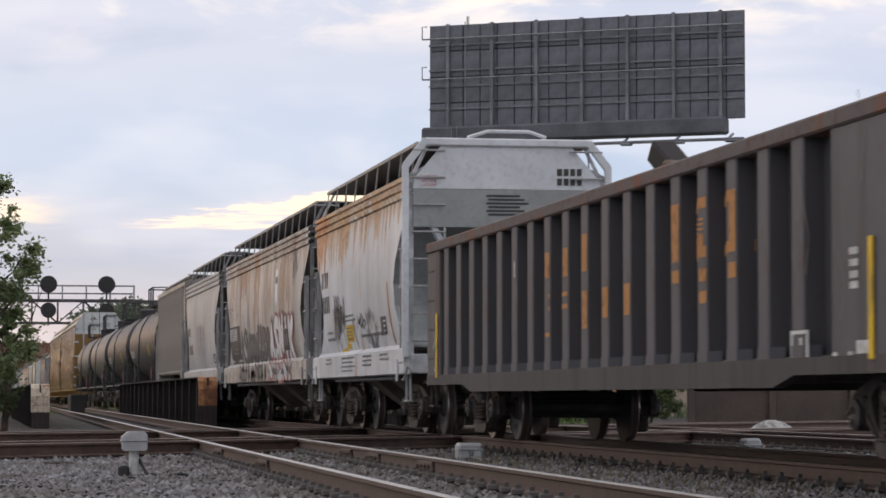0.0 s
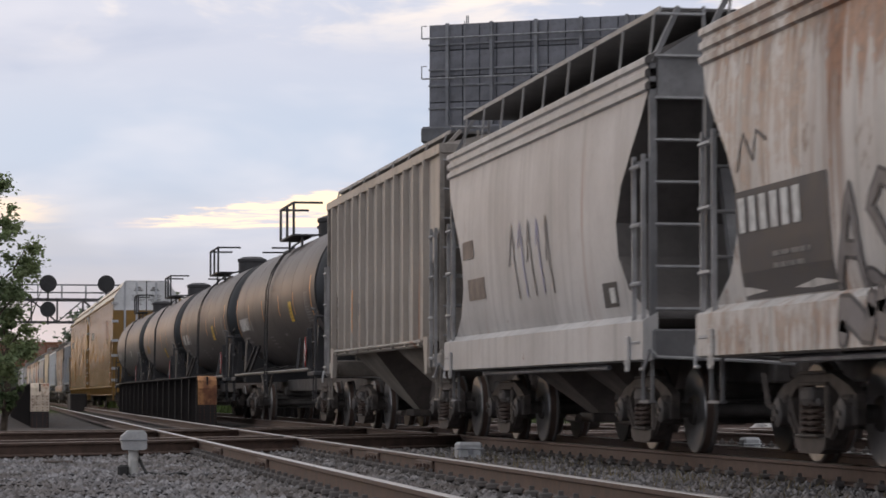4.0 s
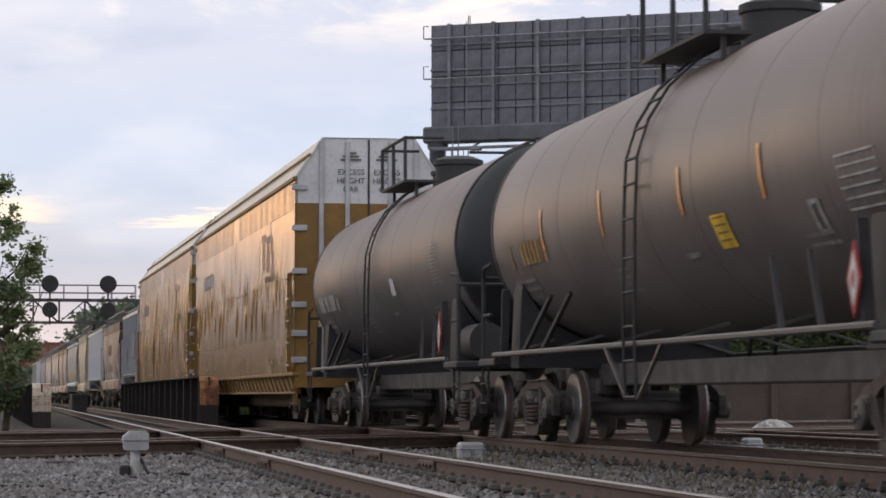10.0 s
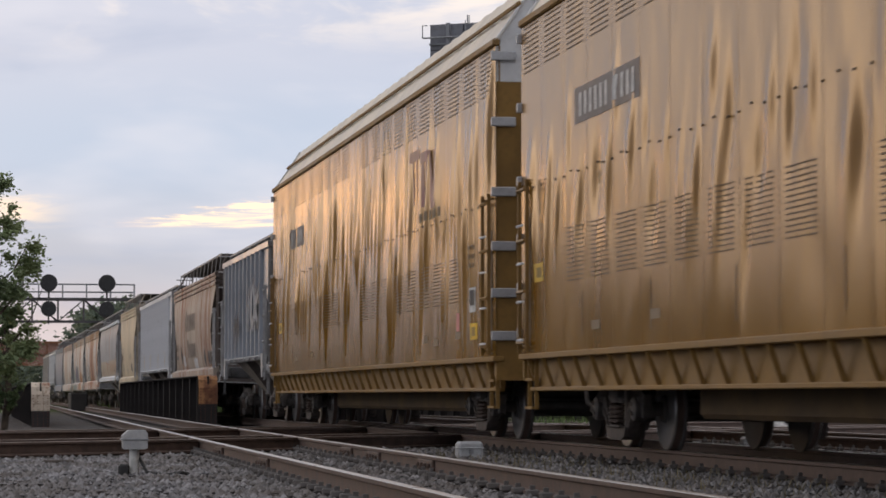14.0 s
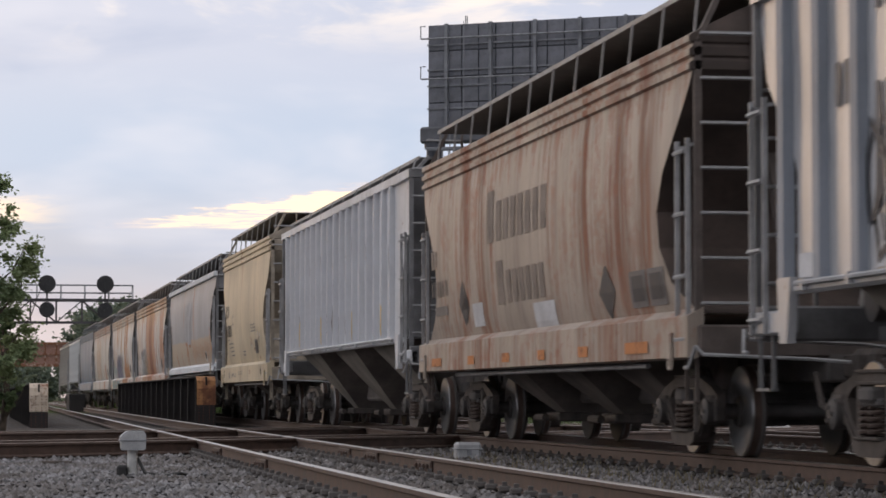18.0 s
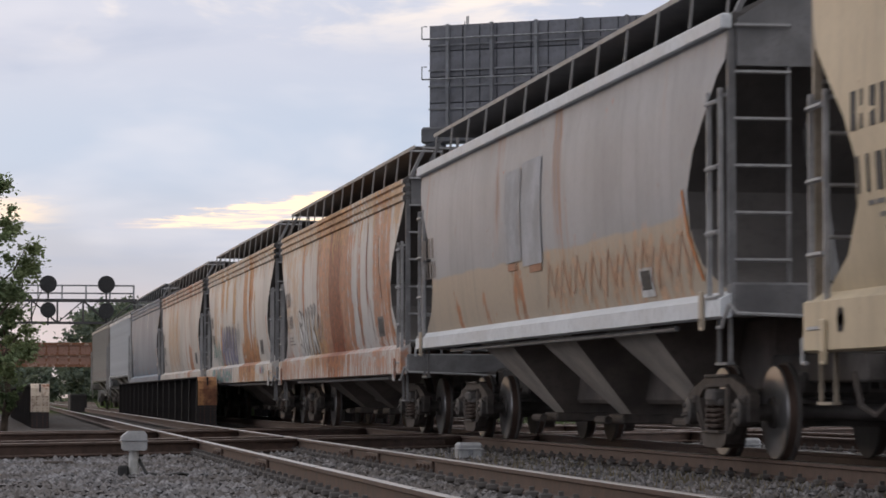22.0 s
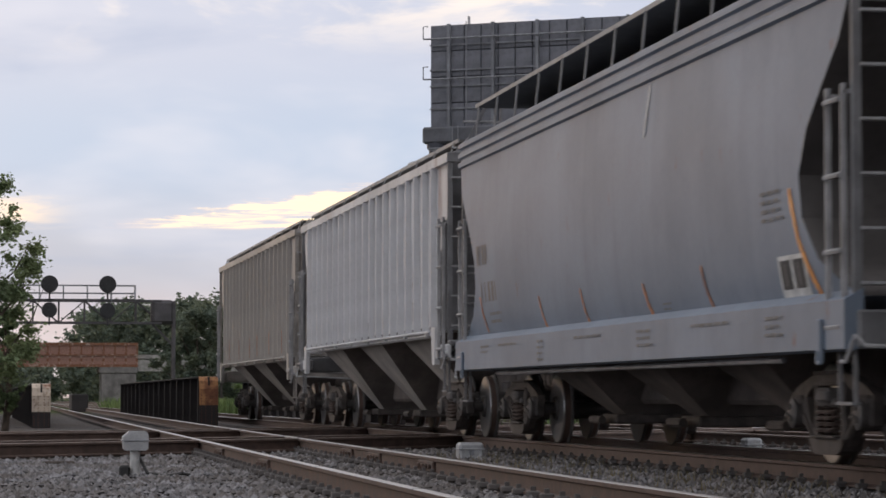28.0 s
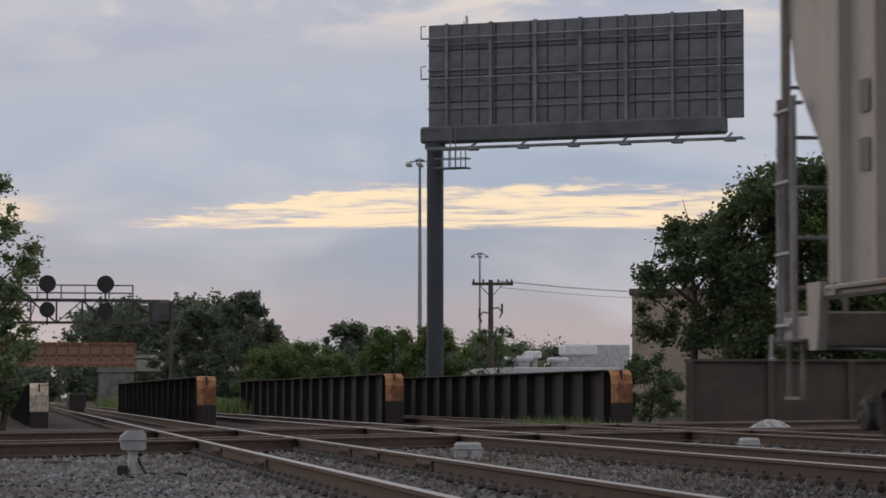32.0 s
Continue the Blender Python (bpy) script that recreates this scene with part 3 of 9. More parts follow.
# far abutment stubs
for x, y, w, z1 in ((5.9, 150, 0.9, 0.75), (2.6, 168, 1.0, 0.7)):
    b = B()
    b.box(-w / 2, w / 2, -0.4, 3.5, -0.4, z1, 0.05)
    tagged(part("abutment_block", b, M["girder"], at=(x, y, 0)), "dark bridge abutment block beside the track", "abutment", kind="structure")


# ---- trackside boxes ----
def junction_box():
    j = thing("junction_box", "grey cast junction box on a short post in the ballast", "junction box", (1.62, 27.3, -0.23))
    b = B()
    b.prism([(-0.115, 0.30), (-0.125, 0.42), (-0.06, 0.475), (0.10, 0.475), (0.125, 0.44), (0.125, 0.30), (0.10, 0.285), (-0.10, 0.285)], -0.12, 0.12, "y")
    part("housing", b, M["box_grey"], j, smooth=20)
    b = B()
    b.box(-0.135, 0.135, -0.13, 0.13, 0.375, 0.39, 0.005)
    part("lid_rim", b, M["galv"], j)
    b = B()
    b.lathe([(-0.1, 0.05), (0.29, 0.05), (0.29, 0.001)], 12, "z")
    part("post", b, M["white_text"], j, "white pipe post", smooth=40)
    b = B()
    b.box(-0.16, -0.05, -0.10, 0.0, -0.02, 0.14, 0.02)
    part("conduit_boot", b, M["black_hose"], j)
    b = B()
    b.tube([(0.05, 0, 0.2), (0.12, -0.1, 0.06), (0.3, -0.15, 0.03), (0.45, -0.2, 0.06), (0.62, -0.1, 0.02)], 0.018, 6)
    part("cable", b, M["black_hose"], j, "black cable")


junction_box()


def relay_case(x, y, w, hgt, label):
    r = thing("track_case", label, "track case", (x, y, -0.24))
    b = B()
    b.box(-w / 2, w / 2, -0.14, 0.14, 0, hgt, 0.03)
    part("housing", b, M["box_grey"], r)
    b = B()
    b.box(-w / 2 - 0.012, w / 2 + 0.012, -0.155, 0.155, hgt * 0.62, hgt * 0.70, 0.006)
    part("lid_rim", b, M["box_grey"], r)
    b = B()
    b.box(-0.03, 0.03, -0.16, -0.14, hgt * 0.35, hgt * 0.6, 0.005)
    part("latch", b, M["galv"], r)


relay_case(6.32, 34.6, 0.32, 0.24, "low grey metal track case in the ballast")
relay_case(10.6, 36.5, 0.24, 0.26, "small grey track case between the tracks")


def ballast_heap():
    rs = random.Random(4)
    b = B()
    n, m = 10, 22
    for i in range(n + 1):
        r = i / n
        for k in range(m):
            a = 2 * math.pi * k / m
            z = 0.40 * (1 - r ** 1.4) + rs.uniform(-0.03, 0.03) * (0 < i < n)
            b.v.append((0.85 * r * math.cos(a), 0.8 * r * math.sin(a), z))
    for i in range(n):
        for k in range(m):
            a, c = i * m + k, i * m + (k + 1) % m
            b.f.append((a, c, c + m, a + m))
    b.mi = [0] * len(b.f)
    tagged(part("gravel_mound", b, M["heap"], at=(15.4, 51.5, -0.26)), "heap of pale crushed stone beside the tracks", "gravel mound")


M["heap"] = plain("pale_stone_heap", (0.42, 0.41, 0.40), 0.9, 0, 9.0, 0.5, 0.8)
ballast_heap()

# ---- freight cars: long axis y, near side -x, rail top z = 0 ----
TRACK_X = 8.2
M["ladder_pale"] = plain("ladder_worn_grey", (0.36, 0.36, 0.365), 0.6, 0.1, 3.0, 0.3)
M["walk_edge"] = plain("walk_edge_galvanised", (0.33, 0.325, 0.32), 0.6, 0.1, 3.0, 0.3)
M["end_grey"] = plain("end_slope_grey", (0.10, 0.092, 0.088), 0.7, 0.0, 1.0, 0.4)
M["end_brown"] = plain("end_slope_brown", (0.085, 0.062, 0.052), 0.8, 0.0, 1.0, 0.5)
M["patch_white"] = plain("faded_white_patch", (0.58, 0.58, 0.59), 0.7, 0, 2.0, 0.2)
M["faded"] = plain("faded_letter_grey", (0.25, 0.20, 0.165), 0.8, 0, 3.0, 0.35)
CARS = []       # (car, place of its middle along the train)
WHEELS = []     # (wheelset, its place in the truck)


def wheel_mesh():
    b = B()
    b.tube([(-1.16, 0, 0), (1.16, 0, 0)], 0.08, 10)
    for s in (-1, 1):
        b.k = 0
        b.lathe([(s * 0.675, 0.001), (s * 0.675, 0.40), (s * 0.68, 0.468), (s * 0.705, 0.468), (s * 0.722, 0.446)], 28)
        b.k = 1
        b.lathe([(s * 0.796, 0.4402), (s * 0.808, 0.438), (s * 0.815, 0.430), (s * 0.815, 0.412)], 32)
        b.k = 2
        b.lathe([(s * 0.722, 0.446), (s * 0.796, 0.4402)], 32)
        b.k = 0
        b.lathe([(s * 0.8149, 0.412), (s * 0.80, 0.365), (s * 0.765, 0.34), (s * 0.755, 0.18), (s * 0.85, 0.14), (s * 0.85, 0.001)], 28)
        b.lathe([(s * 1.04, 0.13), (s * 1.17, 0.13), (s * 1.19, 0.09), (s * 1.19, 0.001)], 14)
        for k in range(3):   # cap screws of the bearing
            a = 2.1 * k
            b.box(s * 1.19 - 0.02, s * 1.19 + 0.02, 0.06 * math.cos(a) - 0.02, 0.06 * math.cos(a) + 0.02, 0.06 * math.sin(a) - 0.02, 0.06 * math.sin(a) + 0.02)
    return fix_normals(b.mesh("wheelset", [M["wheel"], M["tread"], M["rail"]], 40))


def frame_mesh():
    b = B()
    x0, x1 = -0.045, 0.045
    b.prism([(-1.10, 0.48), (-1.10, 0.60), (-0.92, 0.67), (-0.62, 0.74), (-0.40, 0.785), (0.40, 0.785), (0.62, 0.735), (0.92, 0.67), (1.10, 0.60), (1.10, 0.48), (0.74, 0.545), (0.58, 0.635), (0.40, 0.69), (-0.40, 0.69), (-0.58, 0.635), (-0.74, 0.545)], x0, x1)
    b.prism([(-0.46, 0.24), (-0.40, 0.14), (-0.28, 0.10), (0.28, 0.10), (0.40, 0.14), (0.46, 0.24)], x0 - 0.05, x1 + 0.05)
    b.box(x0 - 0.085, x1 + 0.085, -0.30, 0.30, 0.235, 0.262, 0.008)
    for z in (0.785, 0.69):
        b.box(x0 - 0.03, x1 + 0.03, -0.40, 0.40, z - 0.015, z + 0.015, 0.008)
    for s in (-1, 1):
        b.box(x0 - 0.02, x1 + 0.02, min(s * 0.30, s * 0.40), max(s * 0.30, s * 0.40), 0.20, 0.70, 0.02)
        b.prism([(s * 0.80, 0.60), (s * 0.72, 0.42), (s * 0.58, 0.27), (s * 0.40, 0.15), (s * 0.40, 0.25), (s * 0.52, 0.345), (s * 0.63, 0.47), (s * 0.69, 0.60)], x0, x1)
        b.beam((x0, s * 0.70, 0.43), (x0, s * 0.41, 0.185), 0.05, 0.03)
        b.box(x0 - 0.04, x1 + 0.04, s * 0.89 - 0.15, s * 0.89 + 0.15, 0.50, 0.60, 0.03)
        for y in (s * 1.05, s * 0.73):
            b.box(x0 - 0.01, x1 + 0.01, y - 0.04, y + 0.04, 0.34, 0.56, 0.015)
    return fix_normals(b.mesh("side_frame", M["truck"], 30))


def spring_mesh():
    b = B()
    pts = [(0.066 * math.cos(a), 0.066 * math.sin(a), 0.275 + 0.225 * i / 40) for i, a in enumerate([i * 2 * math.pi * 4.5 / 40 for i in range(41)])]
    b.tube(pts, 0.017, 5)
    return fix_normals(b.mesh("spring", M["spring"], 60))


def bolster_mesh():
    b = B()
    b.box(-1.15, 1.15, -0.23, 0.23, 0.50, 0.57, 0.02)
    b.box(-1.20, 1.20, -0.16, 0.16, 0.53, 0.66, 0.03)
    b.box(-0.35, 0.35, -0.25, 0.25, 0.60, 0.82, 0.03)
    for s in (-1, 1):
        b.box(-0.78, 0.78, s * 0.38 - 0.05, s * 0.38 + 0.05, 0.30, 0.42, 0.01)     # brake beams
        for k in (-1, 1):
            b.box(k * 0.66, k * 0.66 + k * 0.12, s * 0.45 - 0.05, s * 0.45 + 0.05, 0.28, 0.52, 0.01)
    return fix_normals(b.mesh("truck", M["underframe"], 30))


WHEEL_ME, FRAME_ME, SPRING_ME, BOLSTER_ME = wheel_mesh(), frame_mesh(), spring_mesh(), bolster_mesh()


def trucks(car, reach):
    """Two trucks at y = -reach and +reach."""
    for y in (-reach, reach):
        t = part("truck", BOLSTER_ME, None, car, at=(0, y, 0))
        for x in (-1.06, 1.06):
            part("side_frame", FRAME_ME, None, t, at=(x, 0, 0))
            for dx, dy in ((-0.06, -0.11), (-0.02, 0.0), (-0.06, 0.11)):
                part("spring", SPRING_ME, None, t, at=(x + dx * (1 if x < 0 else -1), dy, 0))
        for dy in (-0.89, 0.89):
            w = part("wheelset", WHEEL_ME, None, t, at=(0, dy, 0.44))
            WHEELS.append((w, dy))


def draft_gear(car, half, gap=0.6, mat=None):
    """Couplers, hoses and centre sill."""
    m = mat or M["underframe"]
    b = B()
    b.box(-0.28, 0.28, -half, half, 0.72, 1.0, 0.02)
    part("center_sill", b, m, car)
    for s in (-1, 1):
        b = B()
        b.box(-0.13, 0.13, min(s * half, s * (half + gap)), max(s * half, s * (half + gap)), 0.76, 0.98, 0.02)
        b.box(-0.24, 0.24, min(s * (half + gap - 0.1), s * (half + gap + 0.25)), max(s * (half + gap - 0.1), s * (half + gap + 0.25)), 0.70, 1.02, 0.06)
        b.tube([(-0.4, s * half, 0.8), (-0.42, s * (half + 0.25), 0.5), (-0.36, s * (half + 0.5), 0.42), (-0.25, s * (half + 0.75), 0.6)], 0.03, 6)
        part("coupler", b, M["truck"], car, smooth=40)


RUNG = {}


def rung(parent, p, q, r, mat):
    """A round rung from p to q as a part of its ladder."""
    p, q = Vector(p), Vector(q)
    d = q - p
    key = (tuple(round(v, 3) for v in d), r, mat.name)
    if key not in RUNG:
        b = B()
        b.tube([(0, 0, 0), d], r, 5)
        RUNG[key] = fix_normals(b.mesh("rung", mat))
    return part("rung", RUNG[key], None, parent, at=p)


def ladder(name, car, x, y0, y1, z0, z1, mat, step=0.40, r=0.022, out=-0.1, label=""):
    """A grab-iron ladder in the plane x; rungs stand off by out."""
    b = B()
    xx = x + out
    for y in (y0, y1):
        b.beam((xx, y, z0), (xx, y, z1), 0.045, 0.03)
        for z in (z0 + 0.06, z1 - 0.06):
            b.beam((x + 0.02, y, z), (xx, y, z), 0.03)
    lad = part(name, b, mat, car, label)
    n = max(2, int((z1 - z0) / step))
    for i in range(n):
        z = z0 + 0.12 + i * (z1 - z0 - 0.24) / (n - 1)
        rung(lad, (xx - 0.03, y0, z), (xx - 0.03, y1, z), r, mat)
    return lad


def loft(prof, half, ny=14, rough=0.0, seed=1):
    """A closed hull from levels (z, half width, inset of the ends)."""
    rnd = random.Random(seed)
    b = B()
    m = ny + 1
    wob = [[rnd.uniform(-rough, rough) for _ in range(m)] for _ in prof]
    for li, (z, w, ins) in enumerate(prof):
        ys = [-(half - ins) + 2 * (half - ins) * j / ny for j in range(m)]
        b.v += [(-w - wob[li][j] * (0 < j < ny), y, z) for j, y in enumerate(ys)]
        b.v += [(w, y, z) for y in reversed(ys)]
    n = 2 * m
    for i in range(len(prof) - 1):
        for k in range(n):
            b.f.append((i * n + k, i * n + (k + 1) % n, (i + 1) * n + (k + 1) % n, (i + 1) * n + k))
    for i in (0, len(prof) - 1):
        for j in range(ny):
            b.f.append((i * n + j, i * n + j + 1, i * n + n - 2 - j, i * n + n - 1 - j))
    b.mi = [1 if (i < n * (len(prof) - 1) and i % n in (m - 1, n - 1)) else 0 for i in range(len(b.f))]
    return b


def width_at(prof, z):
    return float(np.interp(z, [p[0] for p in prof], [p[1] for p in prof]))


def stencil(name, car, prof, y, z, w, h, rows, cols, mat, fill=0.72, seed=0, label="", lift=0.006):
    """Rows of bars the size of stencilled characters, on the near side; y is the end nearer to the train's rear."""
    rnd = random.Random(seed)
    rh = h / rows
    for r in range(rows):
        zc = z - r * rh
        c = cols if isinstance(cols, int) else cols[r]
        cw = w / max(cols if isinstance(cols, (list, tuple)) else [cols])
        for k in range(c):
            if c > 6 and rnd.random() < 0.12:
                continue
            z1, z0 = zc, zc - rh * 0.72
            xa, xb = -width_at(prof, z1) - lift, -width_at(prof, z0) - lift
            y1 = y - k * cw
            if rh > 0.12:       # one bar for each character
                b = B()
                w_ = cw * fill * (0.62 if rnd.random() < 0.8 else 0.3)
                b.add([(xa, y1 - w_, z1), (xa, y1, z1), (xb, y1, z0), (xb, y1 - w_, z0)], [(0, 1, 2, 3)])
                part(name, b, mat, car, label, fix=False)
        if rh <= 0.12:          # small print: one bar a row
            b = B()
            wl = w * rnd.uniform(0.7, 1.0)
            z1, z0 = zc, zc - rh * 0.42
            xa, xb = -width_at(prof, z1) - lift, -width_at(prof, z0) - lift
            yw = y
            while yw > y - wl + 0.03:       # broken into words
                ye = max(y - wl, yw - rnd.uniform(0.07, 0.24))
                b.add([(xa, ye, z1), (xa, yw, z1), (xb, yw, z0), (xb, ye, z0)], [(0, 1, 2, 3)])
                yw = ye - rnd.uniform(0.025, 0.055)
            part(name, b, M["print_grey"] if mat is M["dark_text"] or mat is M["g_grey"] else mat, car, label, fix=False)


def plate(name, car, prof, y0, y1, z0, z1, mat, label="", lift=0.008, n=4):
    """A painted patch or plate that follows the side."""
    b = B()
    for i in range(n + 1):
        z = z0 + (z1 - z0) * i / n
        x = -width_at(prof, z) - lift
        b.v += [(x, y0, z), (x, y1, z)]
    b.f = [(2 * i, 2 * i + 1, 2 * i + 3, 2 * i + 2) for i in range(n)]
    b.mi = [0] * n
    return part(name, b, mat, car, label, fix=False)


def stroke(name, car, prof, pts, r, mat, label="", lift=0.010, wob=0.0, seed=1, b=None):
    """A painted line of half width r along points (y, z) on the near side, with rounded ends; given a builder, only adds to it."""
    rnd = random.Random(seed)
    fine = []
    for (ya, za), (yb, zb) in zip(pts, pts[1:]):
        k = max(1, int(math.hypot(yb - ya, zb - za) / 0.12))
        fine += [(ya + (yb - ya) * i / k + rnd.uniform(-wob, wob), za + (zb - za) * i / k + rnd.uniform(-wob, wob)) for i in range(k)]
    fine.append(pts[-1])
    own = b is None
    b = b or B()

    def put(y, z):
        return (-width_at(prof, z) - lift, y, z)
    vs, fs, n = [], [], len(fine)
    for i, (y, z) in enumerate(fine):
        (ya, za), (yb, zb) = fine[max(0, i - 1)], fine[min(n - 1, i + 1)]
        d = math.hypot(yb - ya, zb - za) or 1.0
        ny_, nz_ = -(zb - za) / d * r, (yb - ya) / d * r
        vs += [put(y + ny_, z + nz_), put(y - ny_, z - nz_)]
    fs += [(2 * i, 2 * i + 1, 2 * i + 3, 2 * i + 2) for i in range(n - 1)]
    for y, z in (fine[0], fine[-1]):
        o = len(vs)
        vs += [put(y + r * math.cos(a), z + r * math.sin(a)) for a in [math.pi / 4 * q for q in range(8)]]
        fs.append(tuple(range(o, o + 8)))
    b.add(vs, fs)
    return part(name, b, mat, car, label, fix=False) if own else b


# abstract letter forms, as strokes in a unit box (across, up)
FORMS = {"n": [[(0, 0), (0.05, 1), (0.9, 0.05), (1, 1)]], "u": [[(0, 1), (0, 0.2), (0.5, 0), (1, 0.2), (1, 1)]], "s": [[(1, 0.9), (0.4, 1), (0, 0.75), (1, 0.3), (0.6, 0), (0, 0.1)]],
         "i": [[(0.5, 0), (0.5, 1)]], "a": [[(0, 0), (0.45, 1), (1, 0)], [(0.2, 0.4), (0.8, 0.4)]], "k": [[(0, 0), (0, 1)], [(1, 1), (0.1, 0.5), (1, 0)]],
         "o": [[(0.5, 1), (0.05, 0.7), (0.05, 0.3), (0.5, 0), (0.95, 0.3), (0.95, 0.7), (0.5, 1)]], "m": [[(0, 0), (0.1, 1), (0.5, 0.4), (0.9, 1), (1, 0)]]}


def sprayed_letters(car, prof, y, z, w, h, shapes, fill, line, r=0.10, edge=0.05, lean=0.15, lift=0.010, seed=1):
    """Sprayed balloon letters: swollen strokes over a wider outline; each letter is a fill and an outline."""
    rnd = random.Random(seed)
    cw = w / len(shapes)
    for k, ch in enumerate(shapes):
        y0, hh = y - k * cw - r, h * rnd.uniform(0.88, 1.05)
        z0 = z + rnd.uniform(-0.04, 0.06) * h
        bl, bf = B(), B()
        for pts in FORMS[ch]:
            q = [(y0 - u * (cw - 2.2 * r) - lean * (v - 0.5) * hh, z0 + r + v * (hh - 2 * r)) for u, v in pts]
            stroke("graffiti_outline", car, prof, q, r + edge, line, lift=lift, wob=0.015, seed=seed + k, b=bl)
            stroke("graffiti_fill", car, prof, q, r, fill, lift=lift + 0.003, wob=0.015, seed=seed + k, b=bf)
        part("graffiti_outline", bl, line, car, "sprayed outline of the letter", fix=False)
        part("graffiti_fill", bf, fill, car, "sprayed fill of the letter", fix=False)


def tag_scrawl(car, prof, y, z, w, h, n, mat, r=0.025, seed=1, lift=0.012, up=0.6):
    """A sprayed tag: quick upright loops and slashes."""
    rnd = random.Random(seed)
    for k in range(n):
        yc = y - w * (k + 0.5 + rnd.uniform(-0.5, 0.5)) / n
        za, zb = z + h * rnd.uniform(0, 0.35), z + h * rnd.uniform(0.6, 1.0)
        d = w / n * rnd.uniform(0.5, 1.3)
        if rnd.random() < up:
            pts = [(yc + d * 0.4, za), (yc + d * 0.1, zb), (yc - d * 0.5, za + (zb - za) * 0.3), (yc - d * 0.6, zb * 0.98)]
        else:
            pts = [(yc + d, za + 0.3 * (zb - za)), (yc + 0.5 * d, zb * 0.97), (yc - 0.4 * d, zb * 0.93), (yc - 0.5 * d, za + 0.1), (yc + 0.6 * d, za), (yc + d, za + 0.3 * (zb - za))]
        stroke("graffiti_tag", car, prof, pts, r, mat, "sprayed stroke of a tag", lift + 0.0005 * k, 0.02, seed + k)


def sprayed(name, c):
    return plain(name, c, 0.6, 0.0, 4.0, 0.3)


M["g_black"] = sprayed("spray_black", (0.05, 0.05, 0.056))
M["g_grey"] = sprayed("spray_grey", (0.16, 0.15, 0.15))
M["g_white"] = sprayed("spray_white", (0.6, 0.6, 0.6))
M["g_red"] = sprayed("spray_red", (0.36, 0.12, 0.115))
M["g_rust"] = sprayed("spray_rust_red", (0.36, 0.17, 0.10))
M["g_violet"] = sprayed("spray_violet", (0.30, 0.30, 0.44))
M["g_teal"] = sprayed("spray_teal", (0.22, 0.36, 0.33))
M["dull_orange"] = rusty_white("weathered_orange", (0.55, 0.22, 0.08), 0.60, 5.0)
M["primer"] = plain("bare_dark_primer", (0.10, 0.09, 0.09), 0.8, 0, 6.0, 0.4)
M["patch_dim"] = plain("thin_white_patch", (0.40, 0.41, 0.43), 0.7, 0, 2.0, 0.25)
M["patch_thin"] = plain("worn_white_patch", (0.36, 0.37, 0.39), 0.7, 0, 2.0, 0.3)
M["print_grey"] = plain("small_print_grey", (0.20, 0.195, 0.19), 0.7, 0, 9.0, 0.3)
M["shield_white"] = plain("bright_white_decal", (0.82, 0.83, 0.85), 0.5, 0, 3.0, 0.1)
M["g_peach"] = sprayed("spray_peach", (0.44, 0.30, 0.22))
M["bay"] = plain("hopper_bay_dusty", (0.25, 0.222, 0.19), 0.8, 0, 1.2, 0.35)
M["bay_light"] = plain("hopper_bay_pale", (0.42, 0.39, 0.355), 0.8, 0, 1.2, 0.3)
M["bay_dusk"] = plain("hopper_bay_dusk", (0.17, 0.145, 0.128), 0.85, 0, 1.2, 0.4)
# colour with shade in it, for bay ends and the gaps between bays
M["bay_shade"] = plain("hopper_bay_shade", (0.19, 0.165, 0.15), 0.85, 0, 1.2, 0.4)


def start_car(name, label, front, rear, category, group):
    car = thing(name, label, category, (TRACK_X, (front + rear) / 2, 0), group)
    CARS.append((car, (front + rear) / 2))
    return car, (rear - front) / 2


def running_board(car, half, z, zr, brackets=1.25, xr=1.42, xb=1.36):
    """Roof walk of grating on brackets along both roof edges, with cross walks at the ends."""
    for s in (-1, 1):
        b = B()
        b.box(min(s * xb, s * (xb - 0.92)), max(s * xb, s * (xb - 0.92)), -half + 0.25, half - 0.25, z - 0.03, z + 0.0)
        part("roof_walk", b, M["grating"], car)
        b = B()
        b.box(min(s * xb, s * (xb + 0.02)), max(s * xb, s * (xb + 0.02)), -half + 0.25, half - 0.25, z - 0.035, z + 0.015)
        part("walk_edge", b, M["walk_edge"], car)
    for e in (-1, 1):
        b = B()
        b.box(-xb + 0.92, xb - 0.92, min(e * (half - 0.25), e * (half - 0.75)), max(e * (half - 0.25), e * (half - 0.75)), z - 0.03, z + 0.02)
        part("cross_walk", b, M["grating"], car)
    bb = B()
    bb.beam((-xr, 0, zr), (-xb - 0.012, 0, z), 0.024, 0.018, (0, 1, 0))
    me = fix_normals(bb.mesh("walk_bracket", M["walk_edge"]))
    bb = B()
    bb.beam((xr, 0, zr), (xb + 0.012, 0, z), 0.024, 0.018, (0, 1, 0))
    me2 = fix_normals(bb.mesh("walk_bracket", M["walk_edge"]))
    n = int((2 * half - 1) / brackets)
    for i in range(n + 1):
        y = -half + 0.5 + i * (2 * half - 1) / n
        part("walk_bracket", me, None, car, at=(0, y, 0))
        part("walk_bracket", me2, None, car, at=(0, y, 0))
    b = B()
    b.box(-0.45, 0.45, -half + 0.8, half - 0.8, zr + 0.06, z - 0.05, 0.03)
    part("hatch_trough", b, M["grating"], car)


